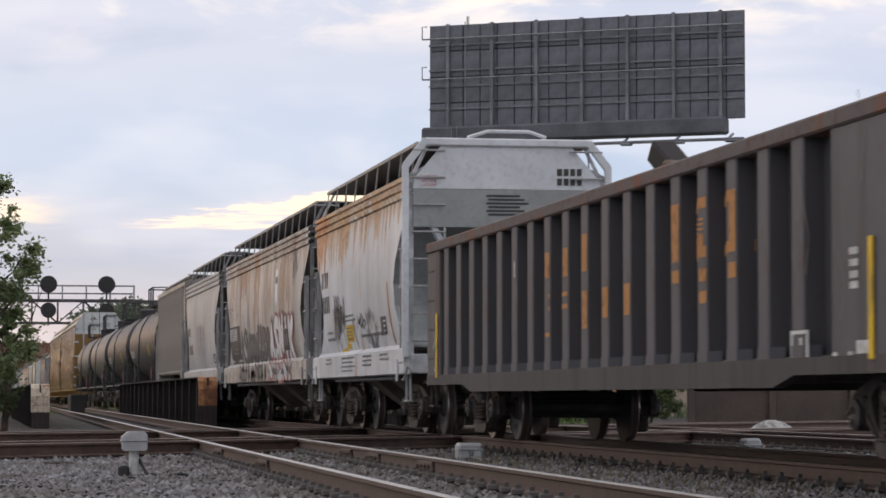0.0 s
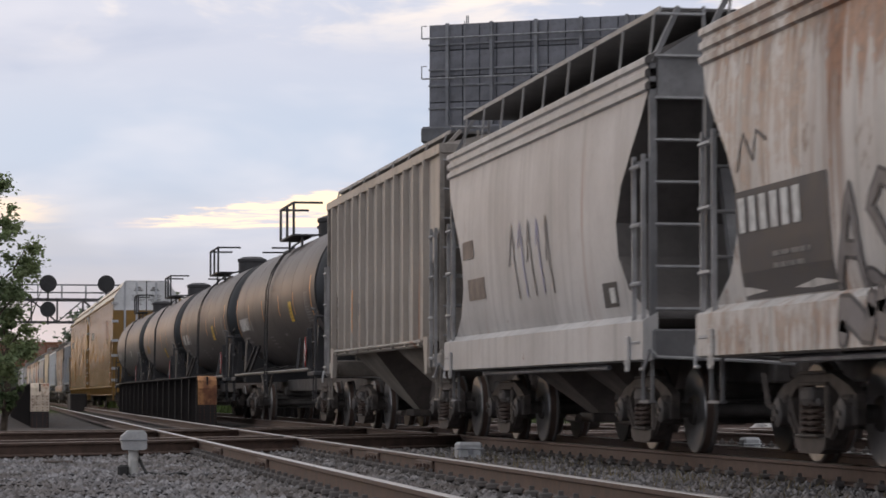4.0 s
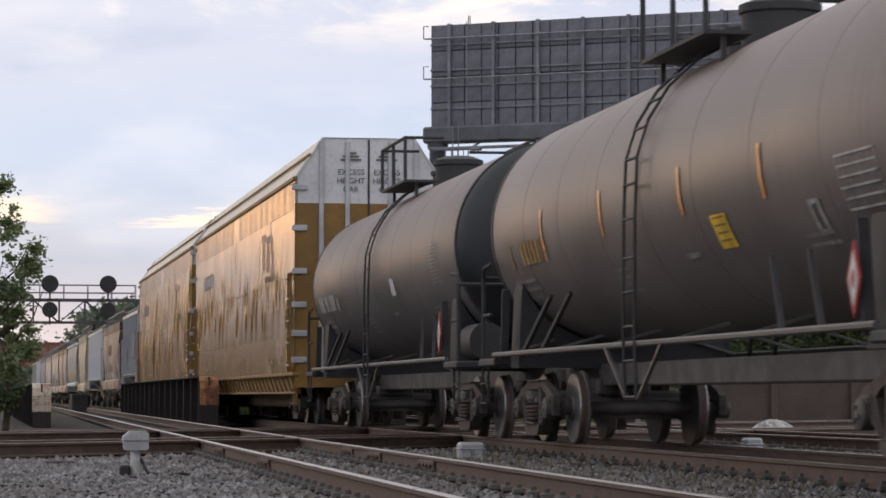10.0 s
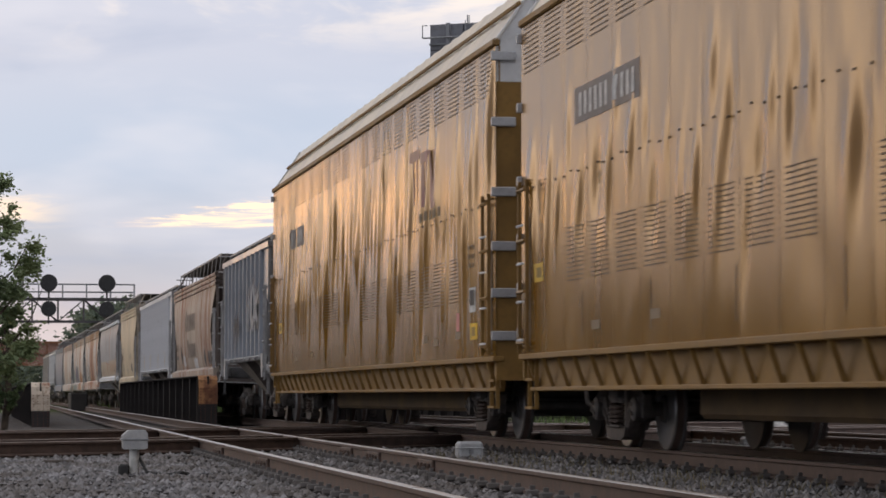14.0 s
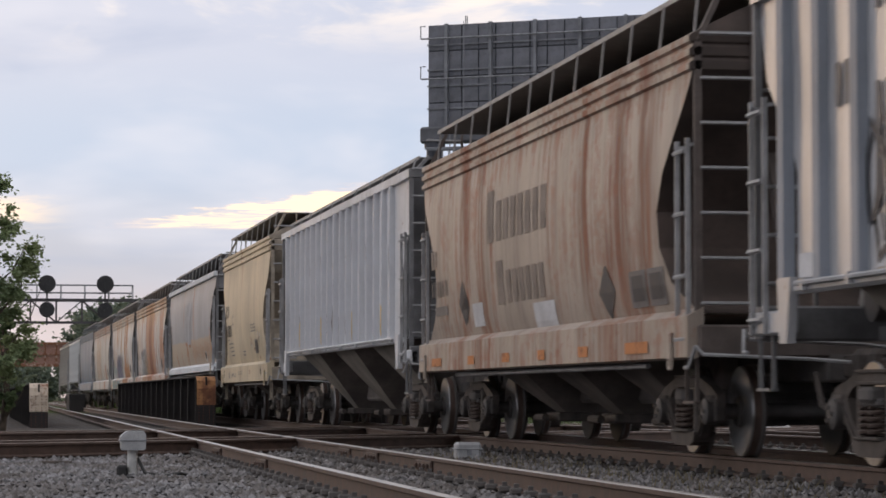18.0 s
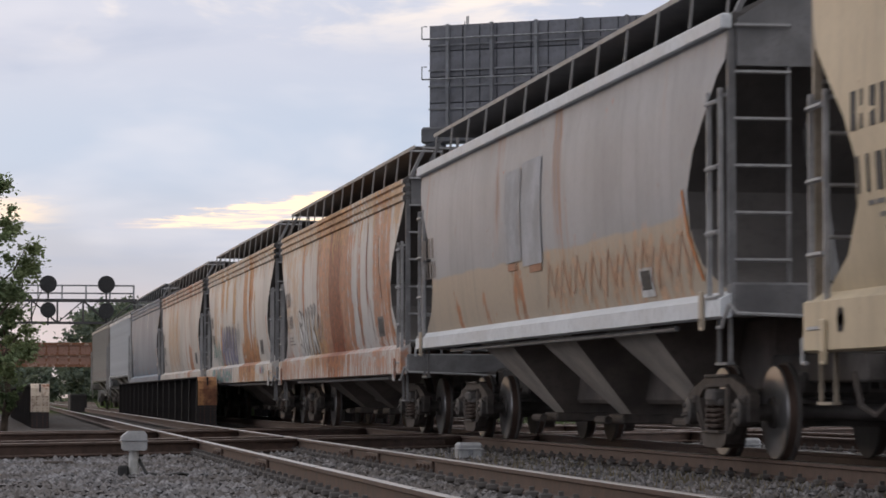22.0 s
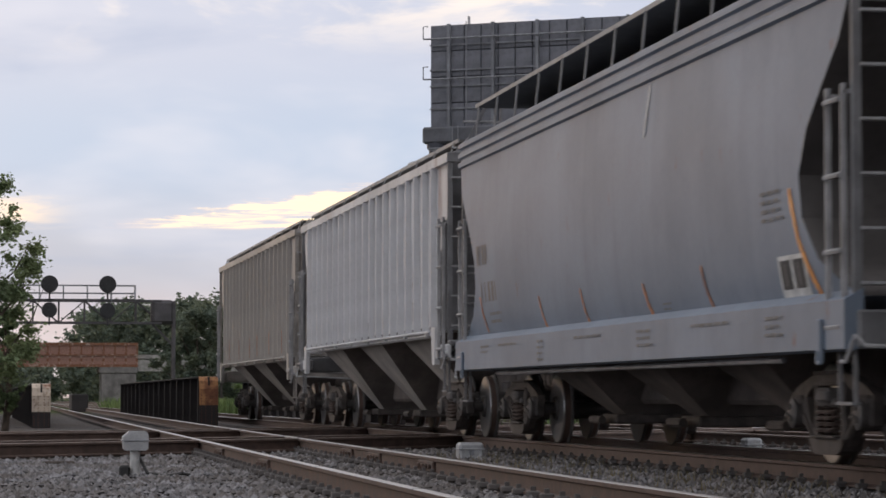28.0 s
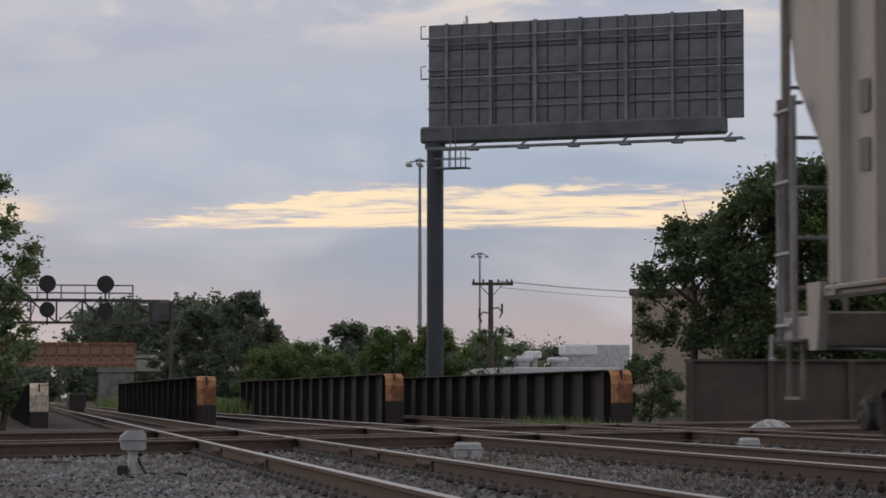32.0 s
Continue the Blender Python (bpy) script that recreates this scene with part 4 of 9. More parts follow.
def end_cage(car, half, z_floor, z_side, z_walk, mat, inner=1.0):
    """Corner posts, ladders and end sills at both ends."""
    for e in (-1, 1):
        y = e * half
        b = B()
        b.box(-1.52, 1.52, min(y, y - e * 0.22), max(y, y - e * 0.22), z_floor, z_floor + 0.30, 0.02)
        part("end_sill", b, mat, car)
        for s in (-1, 1):
            b = B()
            b.beam((s * 1.50, y - e * 0.09, z_floor + 0.3), (s * 1.50, y - e * 0.09, z_side), 0.07, 0.06)
            b.beam((s * 1.50, y - e * 0.09, z_side), (s * 1.22, y - e * 0.12, z_walk), 0.06, 0.05)
            part("corner_post", b, mat, car)
            b = B()
            b.beam((s * 0.98, y - e * 0.05, z_floor + 0.3), (s * 0.98, y - e * 0.05, z_walk), 0.034, 0.03)
            lad = part("end_ladder", b, mat, car)
            for i in range(int((z_walk - z_floor - 0.55) / 0.42) + 1):
                z = z_floor + 0.5 + i * 0.42
                rung(lad, (s * 0.98, y + e * 0.02, z), (s * 1.50, y + e * 0.02, z), 0.018, M["ladder_pale"])
            ladder("side_ladder", car, s * 1.52, y - e * 0.55, y - e * 0.16, z_floor + 0.05, z_floor + 2.05, M["ladder_pale"], 0.42, out=s * 0.06)
            b = B()   # sill step
            for dy in (0.14, 0.52):
                b.beam((s * 1.5, y - e * dy, z_floor + 0.05), (s * 1.5, y - e * dy, z_floor - 0.42), 0.035, 0.02)
            b.beam((s * 1.5, y - e * 0.14, z_floor - 0.42), (s * 1.5, y - e * 0.52, z_floor - 0.42), 0.08, 0.025)
            part("sill_step", b, mat, car)
        b = B()     # bent cut lever across the end sill
        b.tube([(-1.58, y + e * 0.10, z_floor + 0.10), (-1.52, y + e * 0.14, z_floor + 0.02), (-0.5, y + e * 0.16, z_floor - 0.02), (-0.15, y + e * 0.3, z_floor - 0.05)], 0.018, 6)
        b.tube([(-1.58, y + e * 0.10, z_floor + 0.10), (-1.62, y - e * 0.02, z_floor - 0.10), (-1.62, y - e * 0.14, z_floor - 0.10)], 0.018, 6)
        part("cut_lever", b, M["ladder_pale"], car, smooth=40)
        # slanted end bracing and brake gear
        b = B()
        for s in (-1, 1):
            b.beam((s * 0.55, y - e * 0.15, z_floor + 0.3), (s * 0.55, y - e * inner, z_floor + 2.3), 0.12, 0.12)
        b.box(-0.5, 0.5, min(y - e * 0.3, y - e * 0.9), max(y - e * 0.3, y - e * 0.9), z_floor + 0.0, z_floor + 0.12)
        part("end_brace", b, mat, car)
    b = B()
    b.lathe([(-0.03, 0.26), (0.0, 0.28), (0.03, 0.26)], 16, "y", (0.5, -half - 0.03, z_floor + 1.3))
    part("brake_wheel", b, mat, car, smooth=40)
    b = B()
    b.lathe([(0, 0.001), (0, 0.2), (0.7, 0.2), (0.7, 0.001)], 14, "x", (-0.7, half - 0.7, z_floor + 0.35))
    part("air_reservoir", b, M["underframe"], car, smooth=40)


def bays(car, centers, z_top, z_bot, top_len, bot_len, wt, wb, mat):
    """Discharge hoppers below the body, with their gates."""
    for c in centers:
        b = B()
        vs = []
        for z, l, w in ((z_top, top_len, wt), (z_bot, bot_len, wb)):
            vs += [(-w, c - l / 2, z), (-w, c + l / 2, z), (w, c + l / 2, z), (w, c - l / 2, z)]
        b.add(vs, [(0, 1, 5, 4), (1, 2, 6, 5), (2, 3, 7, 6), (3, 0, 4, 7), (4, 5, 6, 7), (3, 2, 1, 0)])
        # sloping ends get the second colour, which holds their shade
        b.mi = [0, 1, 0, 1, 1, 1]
        bay = part("discharge_bay", b, [mat, M["bay_shade"]], car)
        b = B()
        b.box(-wb - 0.15, wb + 0.15, c - bot_len / 2 - 0.12, c + bot_len / 2 + 0.12, z_bot - 0.10, z_bot + 0.02, 0.02)
        b.tube([(-wb - 0.3, c - bot_len / 2, z_bot - 0.05), (-wb - 0.3, c + bot_len / 2, z_bot - 0.05)], 0.05, 8)
        part("gate", b, M["truck"], bay)


def curved_hopper(name, label, front, rear, paint, nbay=3, sill=(0.95, 1.38), corr=True, trough=False, frame=None, seed=1, end=None, rise=0.06, sill_mat=None, eave=None):
    car, h = start_car(name, label, front, rear, "hopper car", "cars of the freight train")
    fm = frame or M["grey_frame"]
    zs = sill[1]
    prof = [(zs - 0.02, 1.46, 0.12), (zs + 0.10, 1.50, 0.45), (zs + 0.30, 1.535, 0.95), (zs + 0.65, 1.57, 1.28), (zs + 1.0, 1.59, 1.30), (zs + 1.35, 1.60, 1.05),
            (zs + 1.70, 1.59, 0.62), (zs + 1.98, 1.575, 0.28), (max(3.54, zs + 2.02) + rise, 1.55, 0.10)]
    if corr:
        for z in (3.56 + rise, 3.69 + rise, 3.82 + rise):
            prof += [(z, 1.55, 0.08), (z + 0.02, 1.585, 0.06), (z + 0.08, 1.585, 0.06), (z + 0.10, 1.55, 0.06)]
    else:
        prof += [(3.80 + rise, 1.53, 0.08), (3.82 + rise, 1.585, 0.06), (3.94 + rise, 1.585, 0.06), (3.96 + rise, 1.50, 0.06)]
    prof += [(z + rise, w, i) for z, w, i in ((3.99, 1.42, 0.08), (4.14, 1.12, 0.1), (4.28, 0.78, 0.12), (4.33, 0.45, 0.14))]
    part("body", loft(prof, h, 18, 0.004, seed), [paint, M["end_grey"] if not end else end], car, smooth=28)
    for s in (-1, 1):
        b = B()
        b.prism([(s * 1.46, zs + 0.04), (s * 1.62, zs - 0.05), (s * 1.62, sill[0]), (s * 1.56, sill[0] - 0.02), (s * 1.46, sill[0] + 0.02)], -h + 0.05, h - 0.05, "y")
        part("side_sill", b, sill_mat or paint, car)
        for e in (-1, 1):
            b = B()   # jacking pad and lifting eye under the sill
            ye = e * (h - 0.62)
            xa, xb = min(s * 1.622, s * 1.655), max(s * 1.622, s * 1.655)
            b.box(xa, xb, ye - 0.055, ye + 0.055, sill[0] - 0.02, sill[0] + 0.24, 0.01)
            b.box(xa, xb, ye - 0.055, ye - 0.03, sill[0] - 0.09, sill[0] - 0.01)
            b.box(xa, xb, ye + 0.03, ye + 0.055, sill[0] - 0.09, sill[0] - 0.01)
            b.box(xa, xb, ye - 0.055, ye + 0.055, sill[0] - 0.12, sill[0] - 0.085, 0.01)
            part("lift_eye", b, paint, car)
    if not end:
        for e in (-1, 1):
            b = B()    # plain end sheet above the slope
            b.prism([(-1.46, 3.48 + rise), (-1.46, 3.9 + rise), (-1.05, 4.16 + rise), (1.05, 4.16 + rise), (1.46, 3.9 + rise), (1.46, 3.48 + rise)], min(e * (h - 0.05), e * (h - 0.02)), max(e * (h - 0.05), e * (h - 0.02)), "y")
            part("end_sheet", b, fm, car, "blue-grey upper end sheet")
    if eave:
        for s in (-1, 1):
            b = B()
            b.box(min(s * 1.50, s * 1.605), max(s * 1.50, s * 1.605), -h + 0.04, h - 0.04, 3.81 + rise, 3.95 + rise, 0.012)
            part("eave_strip", b, eave, car, "bright white strip along the roof edge")
    end_cage(car, h, sill[0], 3.85 + rise, 4.42 + rise, fm)
    running_board(car, h, 4.43 + rise, 3.97 + rise)
    L2 = h - 2.9
    n = nbay
    cs = [(-L2 + 2 * L2 * (i + 0.5) / n) for i in range(n)]
    if trough:
        bays(car, cs, sill[0] + 0.1, 0.36, 2 * L2 / n * 0.56, 0.55, 1.42, 0.42, M["bay_light"])
        # plain box added to keep the gaps between the bays dark
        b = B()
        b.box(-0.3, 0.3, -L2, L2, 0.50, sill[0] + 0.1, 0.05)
        part("slope_sheet", b, M["bay_shade"], car, "dark inner box filling the shaded gaps between bays")
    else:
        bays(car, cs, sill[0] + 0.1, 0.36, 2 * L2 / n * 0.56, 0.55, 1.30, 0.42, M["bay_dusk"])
        # the same added box, standing for the shade between the bays
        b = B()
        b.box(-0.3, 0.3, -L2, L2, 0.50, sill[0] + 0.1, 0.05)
        part("slope_sheet", b, M["bay_shade"], car, "dark inner box filling the shaded gaps between bays")
    b = B()
    for s in (-1, 1):
        b.tube([(s * 1.45, -h + 2.2, sill[0] - 0.06), (s * 1.45, h - 2.2, sill[0] - 0.06)], 0.028, 6)
    part("train_pipe", b, M["galv"], car)
    trucks(car, h - 2.0)
    draft_gear(car, h)
    return car, h, prof


def ribbed_hopper(name, label, front, rear, paint, ribs=(7.5, 1.0, 16), nbay=3, z0=1.50, z1=4.05, frame=None, seed=1, bay=None, walk=True, rib_w=0.042, rib_mat=None):
    car, h = start_car(name, label, front, rear, "hopper car", "cars of the freight train")
    fm = frame or M["grey_frame"]
    prof = [(z0, 1.48, 1.15), (z0 + 0.9, 1.48, 1.15), (z0 + 1.0, 1.48, 1.10), (z0 + 1.75, 1.48, 0.30), (z1 - 0.14, 1.48, 0.06), (z1 - 0.13, 1.55, 0.04), (z1, 1.55, 0.04),
            (z1 + 0.02, 1.42, 0.06), (z1 + 0.16, 0.8, 0.1), (z1 + 0.18, 0.45, 0.12)]
    part("body", loft(prof, h, 24, 0.008, seed), [paint, fm], car, smooth=28)
    rib = B()
    rib.prism([(-1.47, -rib_w - 0.008), (-1.57, -rib_w), (-1.57, rib_w), (-1.47, rib_w + 0.008)], z0, z1 - 0.12, "z")
    me = fix_normals(rib.mesh("rib", rib_mat or paint))
    rib2 = B()
    rib2.prism([(1.47, -rib_w - 0.008), (1.57, -rib_w), (1.57, rib_w), (1.47, rib_w + 0.008)], z0, z1 - 0.12, "z")
    me2 = fix_normals(rib2.mesh("rib", paint))
    first, pitch, count = ribs
    for i in range(count):
        y = first - pitch * i
        part("rib", me, None, car, at=(0, y, 0))
        part("rib", me2, None, car, at=(0, y, 0))
    for s in (-1, 1):
        b = B()
        b.tube([(s * 1.50, -h + 1.1, z0 - 0.05), (s * 1.50, h - 1.1, z0 - 0.05)], 0.055, 8)
        b.tube([(s * 1.58, -h + 1.4, z0 - 0.02), (s * 1.58, h - 1.4, z0 - 0.02)], 0.022, 6)
        for i in range(8):
            y = -h + 1.6 + (2 * h - 3.2) * i / 7
            b.box(min(s * 1.46, s * 1.60), max(s * 1.46, s * 1.60), y - 0.03, y + 0.03, z0 - 0.08, z0 + 0.02)
        part("side_sill", b, paint, car)
        for e in (-1, 1):
            b = B()
            y0 = e * (h - 1.2)
            b.prism([(y0 - e * 0.05, z0 + 0.04), (y0 + e * 0.32, z0 + 0.04), (y0 + e * 0.26, z0 - 0.50), (y0 + e * 0.06, z0 - 0.50)], min(s * 1.50, s * 1.58), max(s * 1.50, s * 1.58))
            b.box(min(s * 1.40, s * 1.56), max(s * 1.40, s * 1.56), min(y0 + e * 0.3, e * h), max(y0 + e * 0.3, e * h), z0 - 0.42, z0 - 0.22, 0.02)
            part("bolster_plate", b, paint, car)
    end_cage(car, h, z0 - 0.46, z1 - 0.1, z1 + 0.20, fm, 1.2)
    if walk:
        running_board(car, h, z1 + 0.20, z1 + 0.02, 1.6, 1.42, 1.34)
    L2 = h - 1.35
    cs = [(-L2 + 2 * L2 * (i + 0.5) / nbay) for i in range(nbay)]
    bays(car, cs, z0 + 0.02, 0.34, 2 * L2 / nbay * 0.56, 0.55, 1.46, 0.42, bay or M["bay"])
    # added box: fills the gaps between the bays with a shade colour
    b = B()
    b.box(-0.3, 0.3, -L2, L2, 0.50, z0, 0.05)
    part("slope_sheet", b, M["bay_shade"], car, "dark inner box filling the shaded gaps between bays")
    trucks(car, h - 1.95)
    draft_gear(car, h)
    return car, h, prof


def tank_car(name, label, front, rear, paint, platform=0.55):
    """front, rear: the ends of the cylindrical shell."""
    car, h = start_car(name, label, front, rear, "tank car", "cars of the freight train")
    R, zc = 1.47, 2.74
    prof = [(-h - 0.58, 0.001)]
    for i in range(1, 9):
        a = math.pi / 2 * i / 8
        prof.append((-h - 0.58 * math.cos(a), R * math.sin(a)))
    n = 8
    for i in range(1, n):
        prof.append((-h + 2 * h * i / n - 0.02, R))
        prof.append((-h + 2 * h * i / n - 0.0198, R + 0.0025))
        prof.append((-h + 2 * h * i / n + 0.0198, R + 0.0025))
        prof.append((-h + 2 * h * i / n + 0.02, R))
    for i in range(8, -1, -1):
        a = math.pi / 2 * i / 8
        prof.append((h + 0.58 * math.cos(a), max(0.001, R * math.sin(a))))
    b = B()
    b.lathe(prof, 56, "y", (0, 0, zc))
    nv = 56
    b.mi = [1 if (i < nv * (len(prof) - 1) and (i // nv < 8 or i // nv >= len(prof) - 9)) or i >= nv * (len(prof) - 1) else 0 for i in range(len(b.f))]
    part("tank_shell", b, [paint, M["tank_head"]], car, smooth=25)
    for e in (-1, 1):   # dark jacketed head rings
        b = B()
        y = e * h
        b.lathe([(y - 0.05, R + 0.002), (y - 0.04, R + 0.012), (y + 0.04, R + 0.012), (y + 0.05, R - 0.02)], 56, "y", (0, 0, zc))
        part("head_band", b, M["tank_dark"], car, smooth=30)
        b = B()
        b.prism([(-1.35, 0.95), (-1.30, 2.0), (-1.0, 1.55), (-0.5, 1.32), (0.5, 1.32), (1.0, 1.55), (1.30, 2.0), (1.35, 0.95)], e * (h - 0.9) - 0.25, e * (h - 0.9) + 0.25, "y")
        part("saddle", b, M["tank_dark"], car)
        b = B()
        b.box(-1.55, 1.55, min(e * (h - 0.5), e * (h + platform)), max(e * (h - 0.5), e * (h + platform)), 0.98, 1.08, 0.02)
        part("end_platform", b, M["tank_dark"], car)
        b = B()
        for s in (-1, 1):
            pts = [(s * 1.5, e * (h + 0.45), 1.05), (s * 1.5, e * (h + 0.45), 2.15), (s * 1.5, e * (h + 0.38), 2.28), (s * 1.5, e * (h - 0.15), 2.32)]
            b.tube(pts, 0.028, 6)
            b.tube([(s * 1.5, e * (h + 0.45), 1.65), (s * 1.5, e * (h - 0.1), 1.65)], 0.022, 6)
        b.tube([(-1.5, e * (h + 0.45), 2.15), (1.5, e * (h + 0.45), 2.15)], 0.026, 6)
        part("end_handrail", b, M["tank_dark"], car)
        for s in (-1, 1):
            b = B()
            for dy in (0.0, 0.4):
                b.beam((s * 1.5, e * (h + 0.1 + dy), 1.0), (s * 1.5, e * (h + 0.1 + dy), 0.48), 0.03, 0.02)
            for z in (0.50, 0.76):
                b.beam((s * 1.5, e * (h + 0.1), z), (s * 1.5, e * (h + 0.5), z), 0.06, 0.02)
            part("sill_step", b, M["tank_dark"], car)
        for s in (-1, 1):
            x = s * 1.46
            b = B()
            b.beam((x, e * (h - 0.75), 1.05), (x, e * (h - 0.9), 1.95), 0.10, 0.04)
            part("gusset", b, M["tank_dark"], car)
            for k in (1.9, 3.0):
                b = B()
                b.beam((x, e * (h - k), 1.08), (s * 1.28, e * (h - k - 0.9), 1.80), 0.05, 0.05)
                part("stay", b, M["tank_dark"], car)
    for s in (-1, 1):
        b = B()
        b.tube([(s * 1.52, -h + 0.4, 1.12), (s * 1.52, h - 0.4, 1.12)], 0.036, 8)
        for i in range(6):
            y = -h + 1.2 + (2 * h - 2.4) * i / 5
            b.beam((s * 1.52, y, 1.12), (s * 0.9, y, 1.30), 0.05, 0.03)
        part("side_rail", b, M["tank_rail"], car, smooth=40)
        # curved ladder at mid-length
        b = B()
        for dy in (-0.24, 0.24):
            pts = [(s * 1.56, dy, 0.55), (s * 1.58, dy, 1.2), (s * 1.57, dy, 2.4)]
            for a in (10, 25, 40, 55, 70, 82):
                pts.append((s * (R + 0.10) * math.cos(radians(a)), dy, zc + (R + 0.10) * math.sin(radians(a))))
            b.tube(pts, 0.018, 5)
        lad = part("ladder", b, M["tank_dark"], car)
        for z in (0.58, 0.95, 1.3, 1.65, 2.0, 2.4, 2.75):
            rung(lad, (s * 1.57, -0.24, z), (s * 1.57, 0.24, z), 0.016, M["tank_dark"])
        for a in (10, 22, 34, 46, 58, 70):
            p = (s * (R + 0.10) * math.cos(radians(a)), zc + (R + 0.10) * math.sin(radians(a)))
            rung(lad, (p[0], -0.24, p[1]), (p[0], 0.24, p[1]), 0.016, M["tank_dark"])
        for k in (-1, 1):
            b = B()
            b.beam((s * 1.54, k * 0.25, 0.56), (s * 1.54, k * 1.2, 1.10), 0.04, 0.03)
            part("ladder_stay", b, M["tank_rail"], car)
    # top fittings
    zt = zc + R
    b = B()
    b.lathe([(zt - 0.1, 0.40), (zt + 0.30, 0.40), (zt + 0.32, 0.43), (zt + 0.40, 0.43), (zt + 0.47, 0.25), (zt + 0.47, 0.001)], 20, "z", (0, -0.15, 0))
    part("valve_dome", b, M["tank_dark"], car, smooth=35)
    b = B()
    b.lathe([(zt - 0.05, 0.26), (zt + 0.22, 0.26), (zt + 0.24, 0.30), (zt + 0.30, 0.30), (zt + 0.30, 0.001)], 16, "z", (0, 0.95, 0))
    b.box(-0.08, 0.08, 1.2, 1.45, zt, zt + 0.26, 0.02)
    part("manway", b, M["tank_dark"], car, smooth=35)
    for s in (-1, 1):
        b = B()
        b.box(min(s * 0.62, s * 1.12), max(s * 0.62, s * 1.12), -1.3, 1.3, zt - 0.06, zt - 0.02)
        for y in (-1.2, 1.2):
            b.beam((s * 0.9, y, zt - 0.35), (s * 0.9, y, zt - 0.03), 0.05)
        part("platform", b, M["tank_dark"], car)
        b = B()
        for y in (-1.28, 0.0, 1.28):
            b.tube([(s * 1.10, y, zt - 0.04), (s * 1.10, y, zt + 0.68)], 0.03, 6)
        b.tube([(s * 1.10, -1.28, zt + 0.68), (s * 1.10, 1.28, zt + 0.68)], 0.03, 6)
        for y in (-1.28, 1.28):
            b.tube([(s * 1.10, y, zt + 0.68), (s * 0.45, y, zt + 0.68)], 0.026, 6)
        part("safety_rail", b, M["tank_dark"], car)
    b = B()
    b.lathe([(0, 0.001), (0, 0.22), (0.9, 0.22), (0.9, 0.001)], 14, "y", (-0.8, h - 0.9, 1.3))
    part("air_reservoir", b, M["tank_dark"], car, smooth=40)
    trucks(car, h - 1.0)
    draft_gear(car, h + platform, 0.35)
    pr = [(zc + R * math.sin(a), R * math.cos(a) + 0.004) for a in [radians(-80 + 10 * i) for i in range(17)]]
    return car, h, pr


M["tank_dark"] = plain("tank_black", (0.04, 0.04, 0.043), 0.7, 0.0, 2.0, 0.35)
M["tank_head"] = plain("tank_head_blue_black", (0.016, 0.019, 0.023), 0.48, 0.0, 1.2, 0.3)
M["tank_rail"] = plain("tank_rail_grey", (0.11, 0.105, 0.10), 0.5, 0.2, 3.0)


def tank_paint(name, c, seed, dust_c=(0.22, 0.170, 0.150), spec=0.5):
    n = Nodes(name)
    big = n.noise(0.6, (1, 0.6, 1), 5, 0.6, seed)
    col = n.mix(n.ramp(big, 0.3, 0.7), shade(c, 0.8), shade(c, 1.25))
    st = n.noise(1.0, (1.5, 5.0, 0.4), 5, 0.6, seed + 5, 0.3)
    col = n.mix(n.mul(n.ramp(st, 0.5, 0.75), 0.4), col, (0.085, 0.070, 0.060))
    z = n.sep()[2]
    dust = n.mul(n.ramp(z, 2.6, 4.1), n.ramp(big, 0.25, 0.65, 0.5, 1.0))    # road dust settled on the upward side
    col = n.mix(n.mul(dust, 0.75), col, dust_c)
    fine = n.noise(20.0, detail=3, off=seed)
    n.bump(fine, 0.08, 0.01)
    return n.done(col, n.ramp(big, 0.2, 0.8, 0.44, 0.56), 0.0, spec)


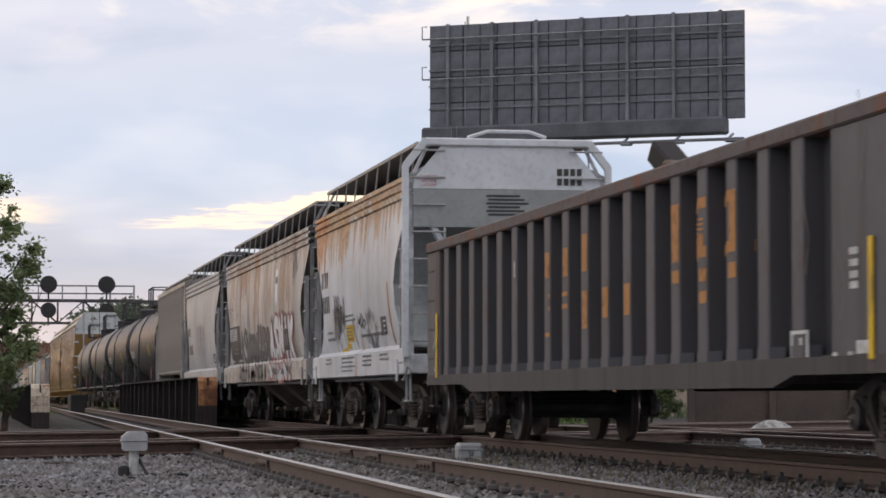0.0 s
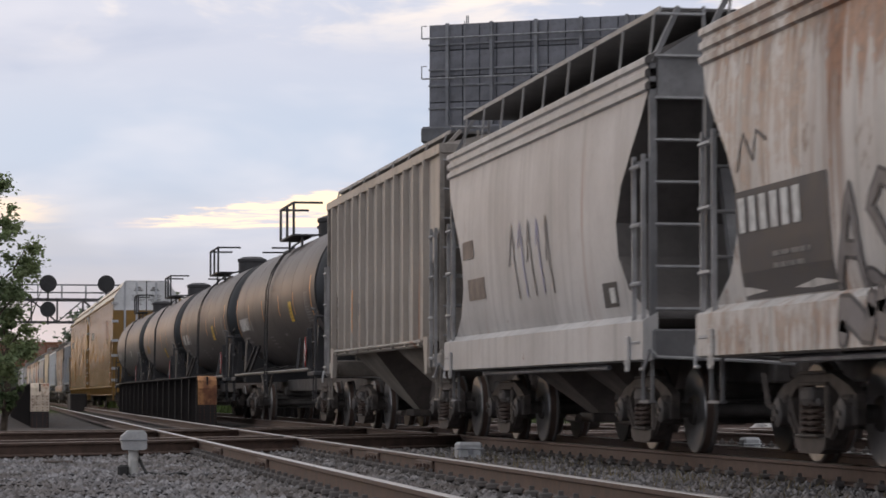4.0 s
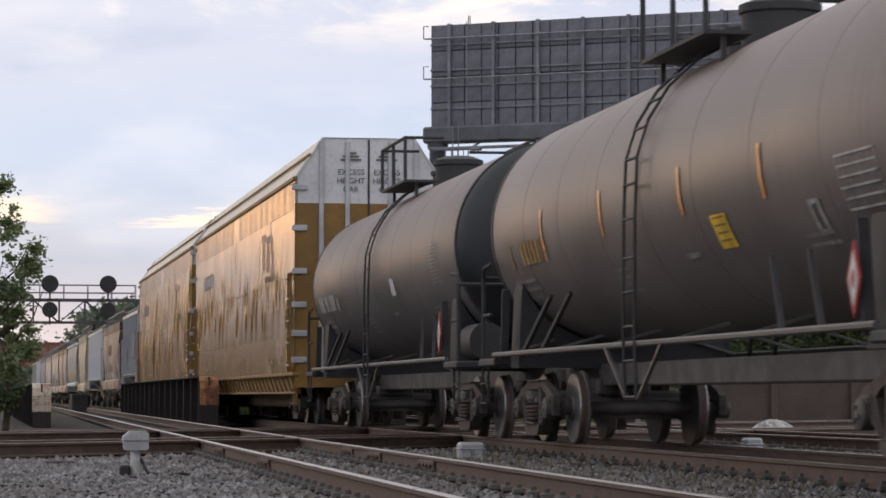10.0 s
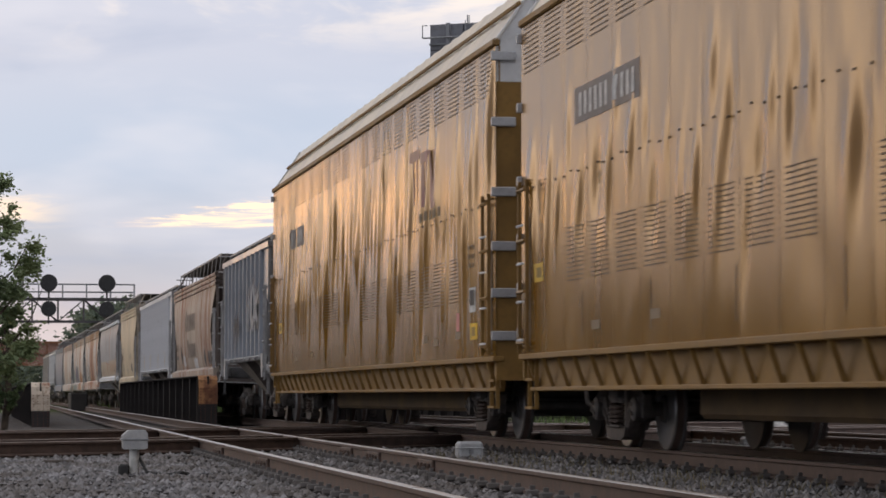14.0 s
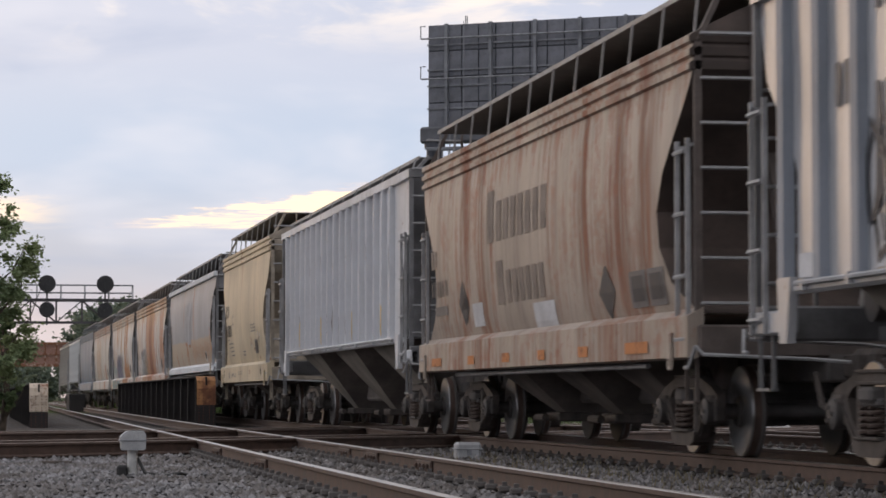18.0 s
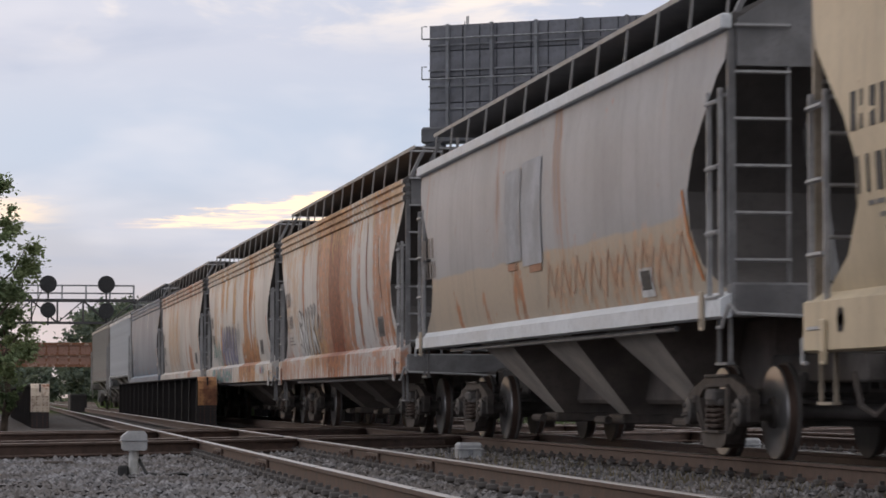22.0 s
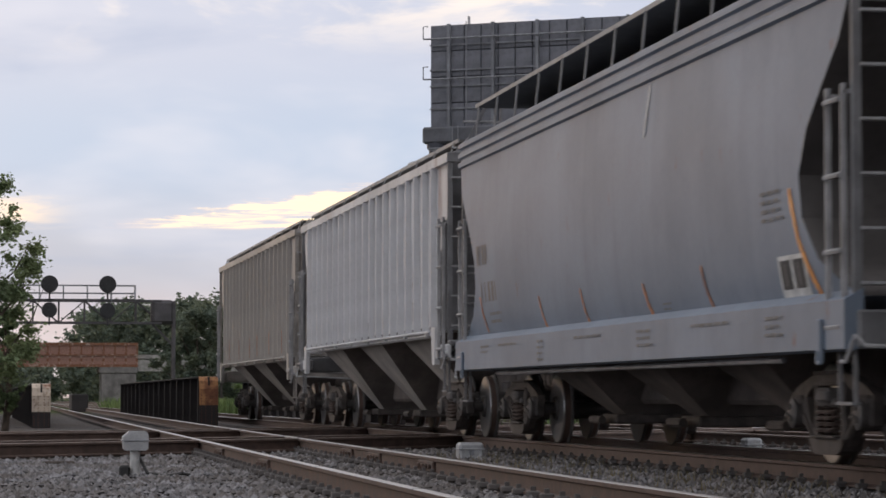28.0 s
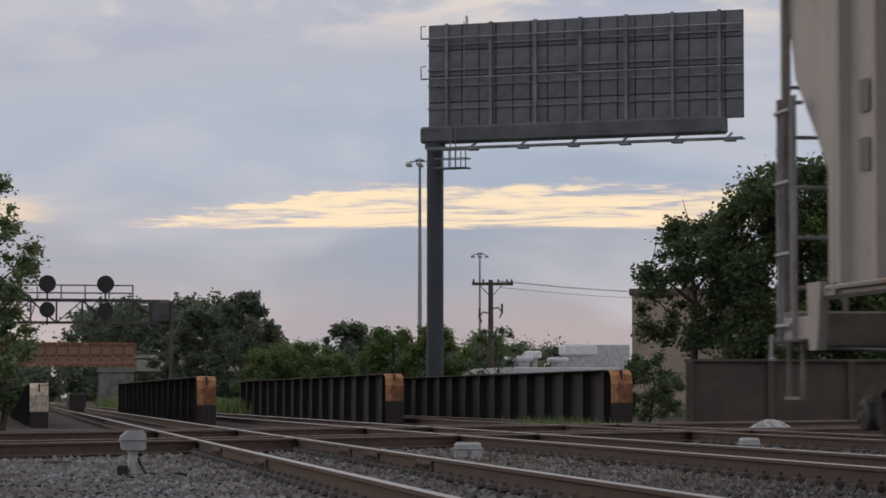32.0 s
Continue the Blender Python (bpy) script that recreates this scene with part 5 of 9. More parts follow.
# -- gondola --
def gondola():
    car, h = start_car("gondola_car", "dark grime-black gondola with ribbed sides, orange paint remnants and scrap load", 22.4, 43.37, "gondola car", "cars of the freight train")
    # darker than the ribs: the shade between them is put into this colour
    paint = car_paint("gondola_shade_paint", (0.066, 0.062, 0.066), 0.3, 4.0, 0.7, (0.105, 0.078, 0.066), 0.72, patch=0.04)
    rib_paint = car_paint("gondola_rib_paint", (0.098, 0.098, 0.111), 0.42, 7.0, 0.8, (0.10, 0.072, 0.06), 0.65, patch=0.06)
    z0, z1 = 0.84, 2.68
    for s in (-1, 1):
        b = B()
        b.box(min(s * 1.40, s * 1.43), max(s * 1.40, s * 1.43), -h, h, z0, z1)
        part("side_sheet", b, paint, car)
        b = B()
        b.box(min(s * 1.38, s * 1.62), max(s * 1.38, s * 1.62), -h, h, z1 - 0.01, z1 + 0.14, 0.02)
        part("top_chord", b, M["gon_chord"], car)
        b = B()
        b.prism([(-h, z0 - 0.08), (-h, z0 + 0.06), (h, z0 + 0.06), (h, z0 - 0.08), (h - 2.9, z0 - 0.08), (h - 3.5, z0 - 0.18), (-h + 3.5, z0 - 0.18), (-h + 2.9, z0 - 0.08)], min(s * 1.50, s * 1.61), max(s * 1.50, s * 1.61))
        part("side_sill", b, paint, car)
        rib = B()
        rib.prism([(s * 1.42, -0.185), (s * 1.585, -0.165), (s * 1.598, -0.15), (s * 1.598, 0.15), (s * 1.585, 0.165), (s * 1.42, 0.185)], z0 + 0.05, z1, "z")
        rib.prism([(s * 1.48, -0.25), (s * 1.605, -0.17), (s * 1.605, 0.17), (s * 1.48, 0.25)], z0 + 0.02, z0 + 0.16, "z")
        rib.mi[2] = rib.mi[6] = 1      # flanks in the darker colour, which holds their shade
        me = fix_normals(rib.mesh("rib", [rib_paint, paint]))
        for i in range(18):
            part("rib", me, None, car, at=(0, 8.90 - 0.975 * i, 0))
        for e in (-1, 1):
            b = B()     # flat corner sheet
            b.box(min(s * 1.435, s * 1.598), max(s * 1.435, s * 1.598), min(e * 8.55 + (0.9 if e > 0 else 0), e * h), max(e * 8.55 + (0.9 if e > 0 else 0), e * h), z0 + 0.03, z1, 0.02)
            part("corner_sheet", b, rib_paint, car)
    for e in (-1, 1):
        b = B()
        b.box(-1.49, 1.49, min(e * h, e * (h - 0.06)), max(e * h, e * (h - 0.06)), z0, z1)
        for i in range(5):
            b.box(-1.2 + 0.6 * i - 0.06, -1.2 + 0.6 * i + 0.06, min(e * h, e * (h + 0.08)), max(e * h, e * (h + 0.08)), z0, z1)
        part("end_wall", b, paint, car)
        for s in (-1, 1):
            for i in range(4):
                z = z0 + 0.3 + i * 0.42
                b = B()
                b.tube([(s * 1.50, e * (h - 0.10), z), (s * 1.59, e * (h - 0.10), z), (s * 1.59, e * (h - 0.55), z), (s * 1.50, e * (h - 0.55), z)], 0.018, 5)
                part("grab_iron", b, M["truck"], car)
            b = B()
            for dy in (0.1, 0.5):
                b.beam((s * 1.55, e * (h - dy), z0), (s * 1.55, e * (h - dy), 0.45), 0.035, 0.02)
            b.beam((s * 1.55, e * (h - 0.1), 0.46), (s * 1.55, e * (h - 0.5), 0.46), 0.08, 0.02)
            part("sill_step", b, M["truck"], car)
    b = B()
    b.box(-1.46, 1.46, -h, h, z0, z0 + 0.08)
    part("floor_plate", b, M["underframe"], car)
    pr = [(0.5, 1.432), (3, 1.432)]
    ro, ri = [(0.5, 1.598), (3, 1.598)], pr        # rib faces, recessed sheet
    ribs_y = [8.90 - 0.975 * i for i in range(18)]

    def painted(ya, yb, za, zb, m=M["gon_orange"], label=""):
        """Paint across ribs and the sheet between them."""
        for yr in ribs_y:
            a, c = max(ya, yr - 0.145), min(yb, yr + 0.145)
            if c - a > 0.02:
                plate("paint_patch", car, ro, a, c, za, zb, m, label, lift=0.004)
            a, c = max(ya, yr + 0.19), min(yb, yr + 0.975 - 0.19)
            if c - a > 0.02:
                plate("paint_patch", car, ri, a, c, za, zb, m, label, lift=0.006)
    # faded orange emblem: a framed block with bars
    painted(-5.92, -3.64, 2.31, 2.41, label="faded orange emblem band")
    painted(-5.94, -3.68, 1.86, 1.96, label="faded orange emblem band")
    painted(-3.92, -3.66, 1.96, 2.31)
    painted(-5.92, -5.66, 1.96, 2.31)
    painted(-4.78, -3.92, 1.96, 2.08)
    for zz in (2.11, 2.155, 2.20):
        painted(-4.78, -3.80, zz, zz + 0.022)
    for ya, za, zb in ((1.96, 1.96, 2.26), (0.99, 1.94, 2.26), (0.0, 1.95, 2.36), (-0.19, 1.33, 1.74), (-1.19, 1.42, 1.74), (-2.17, 1.42, 1.74), (-4.08, 1.66, 1.78), (-5.0, 1.64, 1.76), (-5.96, 1.63, 1.77), (-5.04, 1.44, 1.55), (2.0, 1.28, 1.33)):
        yr = min(ribs_y, key=lambda q: abs(q - ya - 0.1))
        plate("paint_patch", car, ro, yr - 0.145, yr + 0.10, za, zb, M["gon_orange"], "orange letter remnant on a rib", lift=0.004)
    painted(0.98, 2.0, 1.72, 1.77)
    painted(0.98, 2.0, 1.58, 1.63)
    painted(-0.25, -0.05, 0.9, 1.3)
    painted(-2.3, -2.1, 0.92, 1.06)
    flat = [(0, 1.6), (3, 1.6)]
    for ya, yb, za, zb in ((-7.97, -7.90, 0.83, 1.12), (-7.55, -7.48, 0.83, 1.12), (-7.90, -7.55, 1.09, 1.12), (-7.90, -7.55, 0.83, 0.86), (-7.80, -7.72, 0.9, 1.06)):
        plate("stencil", car, ro, ya, yb, za, zb, M["white_text"], "white stencilled frame", lift=0.005)
    for za in (1.72, 1.63, 1.54, 1.46):
        plate("stencil", car, flat, -9.22, -9.02, za - 0.055, za, M["white_text"], lift=0.005)
    plate("stencil", car, flat, -9.45, -9.17, 0.91, 1.01, M["white_text"], lift=0.005)
    plate("stencil", car, flat, -9.58, -9.2, 0.83, 0.875, M["white_text"], lift=0.005)
    plate("stencil", car, flat, -9.08, -8.98, 0.83, 0.93, M["white_text"], lift=0.005)
    plate("stencil", car, flat, -8.7, -8.6, 0.83, 0.93, M["white_text"], lift=0.005)
    for i in (14, 15):
        plate("stencil", car, ro, ribs_y[i] - 0.03, ribs_y[i] + 0.04, 0.86, 1.0, M["white_text"], lift=0.005)
    plate("stencil", car, ro, ribs_y[5] - 0.08, ribs_y[5] - 0.02, 2.05, 2.25, M["white_text"], "small white frame", lift=0.005)
    for y in (-9.55, 9.6):
        b = B()
        b.box(-1.625, -1.602, y - 0.05, y + 0.05, 0.86, 1.78, 0.008)
        part("safety_stripe", b, M["yellow"], car, "yellow safety stripe on the corner sheet")
    for pts in ([(9.85, 1.5), (9.6, 1.2), (9.85, 1.0), (9.65, 0.92)], [(9.9, 1.3), (9.7, 1.45), (9.75, 1.05)]):
        stroke("graffiti_tag", car, flat, pts, 0.035, M["g_teal"], "teal sprayed mark", 0.006)
    for k, (y, z, ln) in enumerate(((-7.7, 2.0, 0.5), (-7.9, 1.55, 0.6), (-7.6, 1.35, 0.4), (-9.3, 2.2, 0.7), (-8.8, 1.2, 0.5))):
        stroke("scratch", car, ro, [(y, z), (y - 0.1, z + ln * 0.5), (y + 0.05, z + ln)], 0.008, M["g_grey"], "pale scratch", 0.006, 0.02, k)
    rnd = random.Random(5)
    b = B()
    b.box(-0.16, 0.16, -0.6, 0.6, -0.14, 0.14, 0.03)
    part("scrap_piece", b, M["girder"], car, "dark beam end sticking out of the load", at=Matrix.Translation((-0.2, 1.3, 3.12)) @ Euler((radians(32), 0, radians(12))).to_matrix().to_4x4())
    for i, (y, tilt) in enumerate([(-2.6, 14), (-0.8, -6), (1.5, 4), (3.8, -10), (5.5, 8), (-5.2, 5)]):
        b = B()
        b.box(-0.15, 0.15, -1.6, 1.6, -0.14, 0.14, 0.03)
        part("scrap_piece", b, M["cargo"], car, "weathered scrap piece in the load", at=Matrix.Translation((rnd.uniform(-0.8, -0.2), y, 2.55)) @ Euler((radians(tilt), 0, radians(rnd.uniform(-40, 40)))).to_matrix().to_4x4())
    b = B()
    b.box(-1.4, 1.4, -h + 0.2, h - 0.2, z0 + 0.08, 2.45, 0.1)
    part("scrap_load", b, M["cargo"], car, "load of rusty scrap")
    trucks(car, h - 1.8)
    draft_gear(car, h, 0.6)


M["gon_chord"] = rusty_white("gondola_chord", (0.135, 0.115, 0.108), 0.56, 3.0)
M["gon_orange"] = rusty_white("gondola_orange", (0.50, 0.23, 0.07), 0.74, 8.0)
gondola()

# -- the train, front to rear --
P = {}
M["end_pale"] = plain("end_sheet_pale", (0.66, 0.69, 0.72), 0.6, 0.0, 1.0, 0.12)
M["end_slate"] = plain("end_sheet_slate", (0.30, 0.32, 0.32), 0.65, 0.0, 1.0, 0.15)
ORANGE, BROWN, OCHRE = (0.34, 0.112, 0.030), (0.205, 0.054, 0.022), (0.40, 0.22, 0.085)
P["h1"] = car_paint("paint_white_grain", (0.66, 0.67, 0.68), 0.30, 1.3, 0.25, (0.36, 0.16, 0.05), stains=((-5.6, 5.6, 3.45, 4.3, OCHRE, 0.75), (4.2, 5.9, 2.9, 4.1, (0.46, 0.19, 0.06), 1.0), (1.0, 4.2, 3.1, 4.0, OCHRE, 0.75), (-2.6, 0.4, 3.2, 4.0, OCHRE, 0.55), (3.9, 4.4, 3.0, 4.2, ORANGE, 0.9)))
P["h2"] = car_paint("paint_grey_rusted", (0.56, 0.54, 0.515), 0.30, 5.1, 0.75, (0.21, 0.125, 0.08), patch=0.05, stains=((-8.5, 8.5, 3.4, 4.2, (0.20, 0.12, 0.08), 0.42), (3.2, 5.1, 3.0, 3.85, (0.27, 0.13, 0.07), 0.72), (0.2, 1.7, 2.9, 3.85, (0.27, 0.13, 0.06), 0.75), (0.3, 1.9, 2.0, 3.0, (0.30, 0.16, 0.09), 0.6), (2.6, 3.3, 2.0, 3.7, (0.24, 0.14, 0.09), 0.5), (-2.4, -0.4, 2.3, 3.8, (0.30, 0.18, 0.10), 0.42), (-6.0, -3.6, 2.4, 3.8, (0.26, 0.14, 0.08), 0.55), (5.6, 8.3, 2.3, 3.8, (0.28, 0.18, 0.12), 0.36), (-8.5, 8.5, 0.85, 1.45, (0.24, 0.15, 0.10), 0.45)))
P["h3"] = car_paint("paint_pale_grey", (0.50, 0.49, 0.48), 0.12, 9.4, 0.4)
P["h4"] = car_paint("paint_beige_ribbed", (0.43, 0.39, 0.345), 0.15, 3.3, 0.35)
P["h11"] = car_paint("paint_silver_ribbed", (0.46, 0.465, 0.48), 0.22, 7.7, 0.5, rough=0.3)
P["h12"] = car_paint("paint_brown_dusty", (0.40, 0.335, 0.28), 0.52, 2.9, 0.55, (0.20, 0.085, 0.045), streak=3.0,
                     stains=((-7.5, 7.5, 3.35, 4.2, BROWN, 0.28), (-5.5, -1.0, 1.4, 3.6, BROWN, 0.1), (2.0, 6.5, 1.4, 3.6, BROWN, 0.12), (-7.5, 7.5, 0.8, 1.5, BROWN, 0.2)))
P["h13"] = car_paint("paint_silver_white", (0.68, 0.69, 0.715), 0.16, 6.2, 0.4)
P["h14"] = car_paint("paint_cream", (0.60, 0.50, 0.35), 0.12, 4.8, 0.3)
P["h15"] = car_paint("paint_grey_two_tone", (0.335, 0.35, 0.375), 0.20, 8.8, 0.2, (0.34, 0.17, 0.08), low=(2.25, (0.43, 0.36, 0.28)), stains=((-7.2, -0.6, 1.5, 2.3, (0.42, 0.24, 0.14), 0.4), (0.8, 1.4, 1.5, 2.2, ORANGE, 0.8), (5.2, 5.5, 1.5, 2.1, ORANGE, 0.8), (3.2, 3.5, 1.5, 2.0, ORANGE, 0.6)))
P["h16"] = car_paint("paint_white_rust_runs", (0.58, 0.565, 0.55), 0.30, 1.9, 0.3, (0.24, 0.075, 0.028), streak=2.6,
                     stains=((-2.9, 2.2, 1.0, 4.4, ORANGE, 0.72), (-1.2, 0.4, 0.9, 4.4, BROWN, 0.95), (-1.25, 0.3, 0.8, 2.6, BROWN, 1.25), (1.7, 2.2, 1.2, 4.2, BROWN, 0.8), (4.0, 4.55, 2.2, 3.9, ORANGE, 0.85), (4.9, 7.4, 1.6, 3.6, OCHRE, 0.3), (-3.75, -3.35, 1.4, 4.3, ORANGE, 0.6),
                             (-4.7, -4.45, 1.9, 3.6, BROWN, 0.8), (-7.2, -5.2, 1.4, 4.2, ORANGE, 0.7), (-8.4, 8.4, 0.8, 1.5, ORANGE, 0.5), (-8.4, 8.4, 3.45, 4.4, OCHRE, 0.55), (1.2, 3.9, 1.2, 2.2, (0.40, 0.26, 0.12), 0.5)))
P["h17"] = car_paint("paint_white_rust_stains", (0.60, 0.575, 0.55), 0.30, 5.9, 0.3, (0.28, 0.10, 0.035), streak=2.2,
                     stains=((-4.05, -3.05, 2.7, 3.9, (0.40, 0.15, 0.04), 1.1), (-2.6, -1.7, 1.4, 3.7, (0.38, 0.16, 0.05), 0.95), (-4.9, -1.0, 1.3, 2.0, (0.36, 0.15, 0.05), 1.0), (-4.7, -0.9, 0.8, 1.42, (0.30, 0.10, 0.04), 1.1), (3.4, 4.3, 2.6, 3.8, (0.42, 0.20, 0.07), 0.9), (3.6, 4.6, 1.3, 2.4, (0.42, 0.20, 0.07), 0.9), (2.3, 2.9, 2.7, 3.8, OCHRE, 0.9), (0.3, 1.0, 2.3, 3.7, OCHRE, 0.95),
                             (-4.5, -4.2, 1.6, 3.2, OCHRE, 0.8), (4.8, 6.4, 1.9, 3.6, OCHRE, 0.4), (-8.6, 8.6, 0.8, 1.42, OCHRE, 0.35), (-8.6, 8.6, 3.5, 4.4, OCHRE, 0.45)))
P["h18"] = car_paint("paint_white_few_stains", (0.52, 0.49, 0.46), 0.36, 9.1, 0.25, (0.30, 0.13, 0.06), stains=((-8.4, 8.4, 3.5, 4.3, ORANGE, 0.4), (-4.6, -3.4, 0.9, 2.3, ORANGE, 0.7), (0.0, 5.0, 1.5, 3.6, OCHRE, 0.35)))
P["h19"] = car_paint("paint_dark_grey", (0.195, 0.238, 0.298), 0.0, 3.8, 0.15)
P["h20"] = car_paint("paint_white_ribbed", (0.64, 0.645, 0.655), 0.10, 7.1, 0.3)
P["h21"] = car_paint("paint_beige_last", (0.42, 0.395, 0.365), 0.14, 2.4, 0.35)

car, h, pr = curved_hopper("hopper_car", "white curved-side covered hopper with rust-stained top and graffiti", 45.42, 56.76, P["h1"], 2, seed=11, rise=0.10, end=M["end_slate"], frame=plain("white_frame_paint", (0.50, 0.51, 0.53), 0.6))
stencil("car_mark", car, pr, 4.45, 2.92, 0.98, 0.42, 1, 4, M["dark_text"], 1.0, 1)
stencil("car_mark", car, pr, 4.30, 2.46, 0.98, 0.42, 1, 4, M["dark_text"], 1.0, 4)
stencil("stencil", car, pr, 3.95, 1.80, 1.0, 0.24, 2, 12, M["dark_text"], 0.6, 2)
stencil("stencil", car, pr, 1.38, 2.04, 1.3, 0.16, 2, 12, M["dark_text"], 0.6, 5)
stencil("stencil", car, pr, -0.4, 1.66, 2.6, 0.12, 1, 12, M["g_grey"], 0.6, 6)
SILL = [(0, 1.622), (5, 1.622)]
for yy, ww, rr in ((3.6, 0.8, 2), (1.4, 1.7, 4), (-1.2, 1.2, 3), (-3.2, 1.0, 2)):
    stencil("stencil", car, SILL, yy, 1.29, ww, 0.075 * rr, rr, 12, M["g_grey"], 0.6, int(yy * 7 + 40))
tag_scrawl(car, pr, 2.85, 1.40, 1.35, 1.15, 9, M["g_black"], 0.022, 3)
tag_scrawl(car, pr, 2.6, 1.75, 0.8, 0.7, 5, M["g_black"], 0.03, 8, 0.014)
tag_scrawl(car, pr, -0.1, 1.72, 2.1, 0.42, 7, M["g_black"], 0.016, 9)
tag_scrawl(car, pr, -1.0, 1.15, 1.4, 0.75, 5, M["g_grey"], 0.022, 19)
for pts in ([(0.40, 1.90), (0.22, 1.65), (0.05, 1.45)], [(-1.25, 2.0), (-1.55, 1.6), (-1.9, 1.35)]):
    stroke("graffiti_tag", car, pr, pts, 0.025, M["g_rust"], "rust-red sprayed stroke")
plate("placard", car, pr, 0.42, 1.34, 1.56, 1.86, M["yellow"], "yellow stencilled panel")
stencil("stencil", car, pr, 1.28, 1.82, 0.75, 0.26, 4, 12, M["dark_text"], 0.6, 9, lift=0.013)
stroke("graffiti_tag", car, pr, [(2.2, 1.40), (1.5, 1.42), (1.4, 1.52), (1.0, 1.48)], 0.045, M["yellow"], "yellow sprayed underline")
plate("placard", car, pr, -3.38, -2.80, 1.60, 1.90, M["g_black"], "black inspection panel")
for za in (1.65, 1.73, 1.81):
    plate("stencil", car, pr, -3.33, -3.12, za, za + 0.03, M["white_text"], lift=0.013)
stroke("reflector_stripe", car, pr, [(-3.75, 2.41), (-3.80, 1.95), (-4.07, 1.45)], 0.035, M["orange_stripe"], "orange stripe along the end of the side")
for i, (dz, n) in enumerate(((4.02, 4), (3.87, 4))):
    for k in range(n):
        b = B()
        b.box(0.79 + k * 0.105, 0.865 + k * 0.105, -h + 0.012, -h + 0.021, dz, dz + 0.11)
        part("car_mark", b, M["dark_text"], car)
b = B()
b.prism([(-1.48, 3.80), (-1.46, 3.95), (-1.0, 4.50), (1.0, 4.50), (1.46, 3.95), (1.48, 3.80)], -h + 0.022, -h + 0.10, "y")
part("end_sheet", b, M["end_pale"], car, "white upper end sheet")
b = B()
b.box(-1.48, 1.48, -h + 0.022, -h + 0.10, 3.2, 3.797, 0.01)
part("end_sheet", b, M["end_slate"], car, "grey lower end sheet")
for i in range(6):
    b = B()
    b.box(-0.33 + 0.03 * (i % 2), 0.20 + 0.07 * (i % 3), -h + 0.014, -h + 0.021, 3.68 - i * 0.058, 3.712 - i * 0.058)
    part("stencil", b, M["dark_text"], car)
b = B()
b.box(-1.37, -1.09, -h + 0.014, -h + 0.021, 3.80, 4.03)
part("caution_panel", b, M["end_pale"], car, "small white caution panel")
for i, word in enumerate(("CAUTION", "NO SIDE", "LADDER")):
    cu = bpy.data.curves.new("caution_text", "FONT")
    cu.body, cu.size, cu.align_x = word, 0.062, "CENTER"
    cu.materials.append(M["red"])
    words = new("caution_text", cu)
    words.parent = car
    words.matrix_basis = pose(-1.23, -h + 0.010, 3.962 - i * 0.066, 90, 0, 0)
b = B()     # white frame hoop over the end
b.box(-1.30, 1.30, -h - 0.03, -h + 0.07, 4.46, 4.585, 0.02)
for sg in (-1, 1):
    b.beam((sg * 1.28, -h + 0.02, 4.55), (sg * 1.60, -h + 0.02, 4.14), 0.10, 0.11)
    b.beam((sg * 1.60, -h + 0.02, 4.16), (sg * 1.60, -h + 0.02, 1.2), 0.10, 0.09)
    b.beam((sg * 1.46, -h + 0.10, 3.75), (sg * 1.0, -h + 0.14, 2.95), 0.14, 0.08)
part("end_hoop", b, M["end_pale"], car, "white frame hoop of the end")
b = B()
b.tube([(-0.62, -h + 0.05, 4.60), (-0.30, -h + 0.05, 4.70), (0.35, -h + 0.05, 4.70), (0.62, -h + 0.05, 4.61)], 0.03, 6)
part("grab_rail", b, M["end_pale"], car, smooth=40)

car, h, pr = curved_hopper("hopper_car", "rust-stained grey covered hopper with large balloon-letter graffiti", 57.75, 75.5, P["h2"], 3, seed=12)
sprayed_letters(car, pr, 4.9, 1.34, 1.5, 0.95, "as", M["g_grey"], M["g_black"], 0.05, 0.03, 0.25, 0.010, 3)
sprayed_letters(car, pr, 3.6, 1.30, 5.3, 0.88, "nmnuso", M["g_grey"], M["g_black"], 0.13, 0.045, 0.25, 0.010, 4)
sprayed_letters(car, SILL, 4.6, 0.95, 6.3, 0.40, "nuianmi", M["g_grey"], M["g_black"], 0.10, 0.04, 0.0, 0.006, 5)
sprayed_letters(car, pr, -1.75, 1.34, 4.5, 1.10, "asnik", M["shield_white"], M["g_red"], 0.15, 0.075, 0.25, 0.018, 7)
sprayed_letters(car, SILL, -2.0, 0.94, 4.6, 0.42, "niuni", M["patch_white"], M["g_red"], 0.12, 0.06, 0.0, 0.006, 8)
for k in range(5):
    stroke("graffiti_tag", car, pr, [(-5.6 - 0.17 * k, 2.35 - 0.06 * k), (-5.9 - 0.12 * k, 1.9), (-6.1 - 0.1 * k, 1.42)], 0.03, M["g_peach"], "peach sprayed stroke", 0.011, 0.02, k)
plate("mark_panel", car, pr, 5.0, 7.6, 1.42, 2.36, M["g_black"], "black painted mark panel", lift=0.006)
stencil("car_mark", car, pr, 7.5, 2.30, 1.9, 0.42, 1, 6, M["white_text"], 1.0, 3, lift=0.012)
stencil("stencil", car, pr, 6.6, 1.80, 1.2, 0.2, 2, 6, M["g_grey"], 0.7, 5, lift=0.012)
stroke("graffiti_tag", car, pr, [(7.5, 2.55), (7.3, 2.85), (7.0, 2.6), (6.9, 2.85), (6.6, 2.75)], 0.02, M["g_black"], "thin black tag")
plate("emblem", car, pr, -3.50, -3.06, 2.72, 3.05, M["shield_white"], "plain white shield shape")
for k in range(4):
    plate("emblem", car, pr, -3.48 + 0.05 * k, -3.08 - 0.05 * k, 2.72 - 0.035 * (k + 1), 2.72 - 0.035 * k, M["shield_white"], n=1)
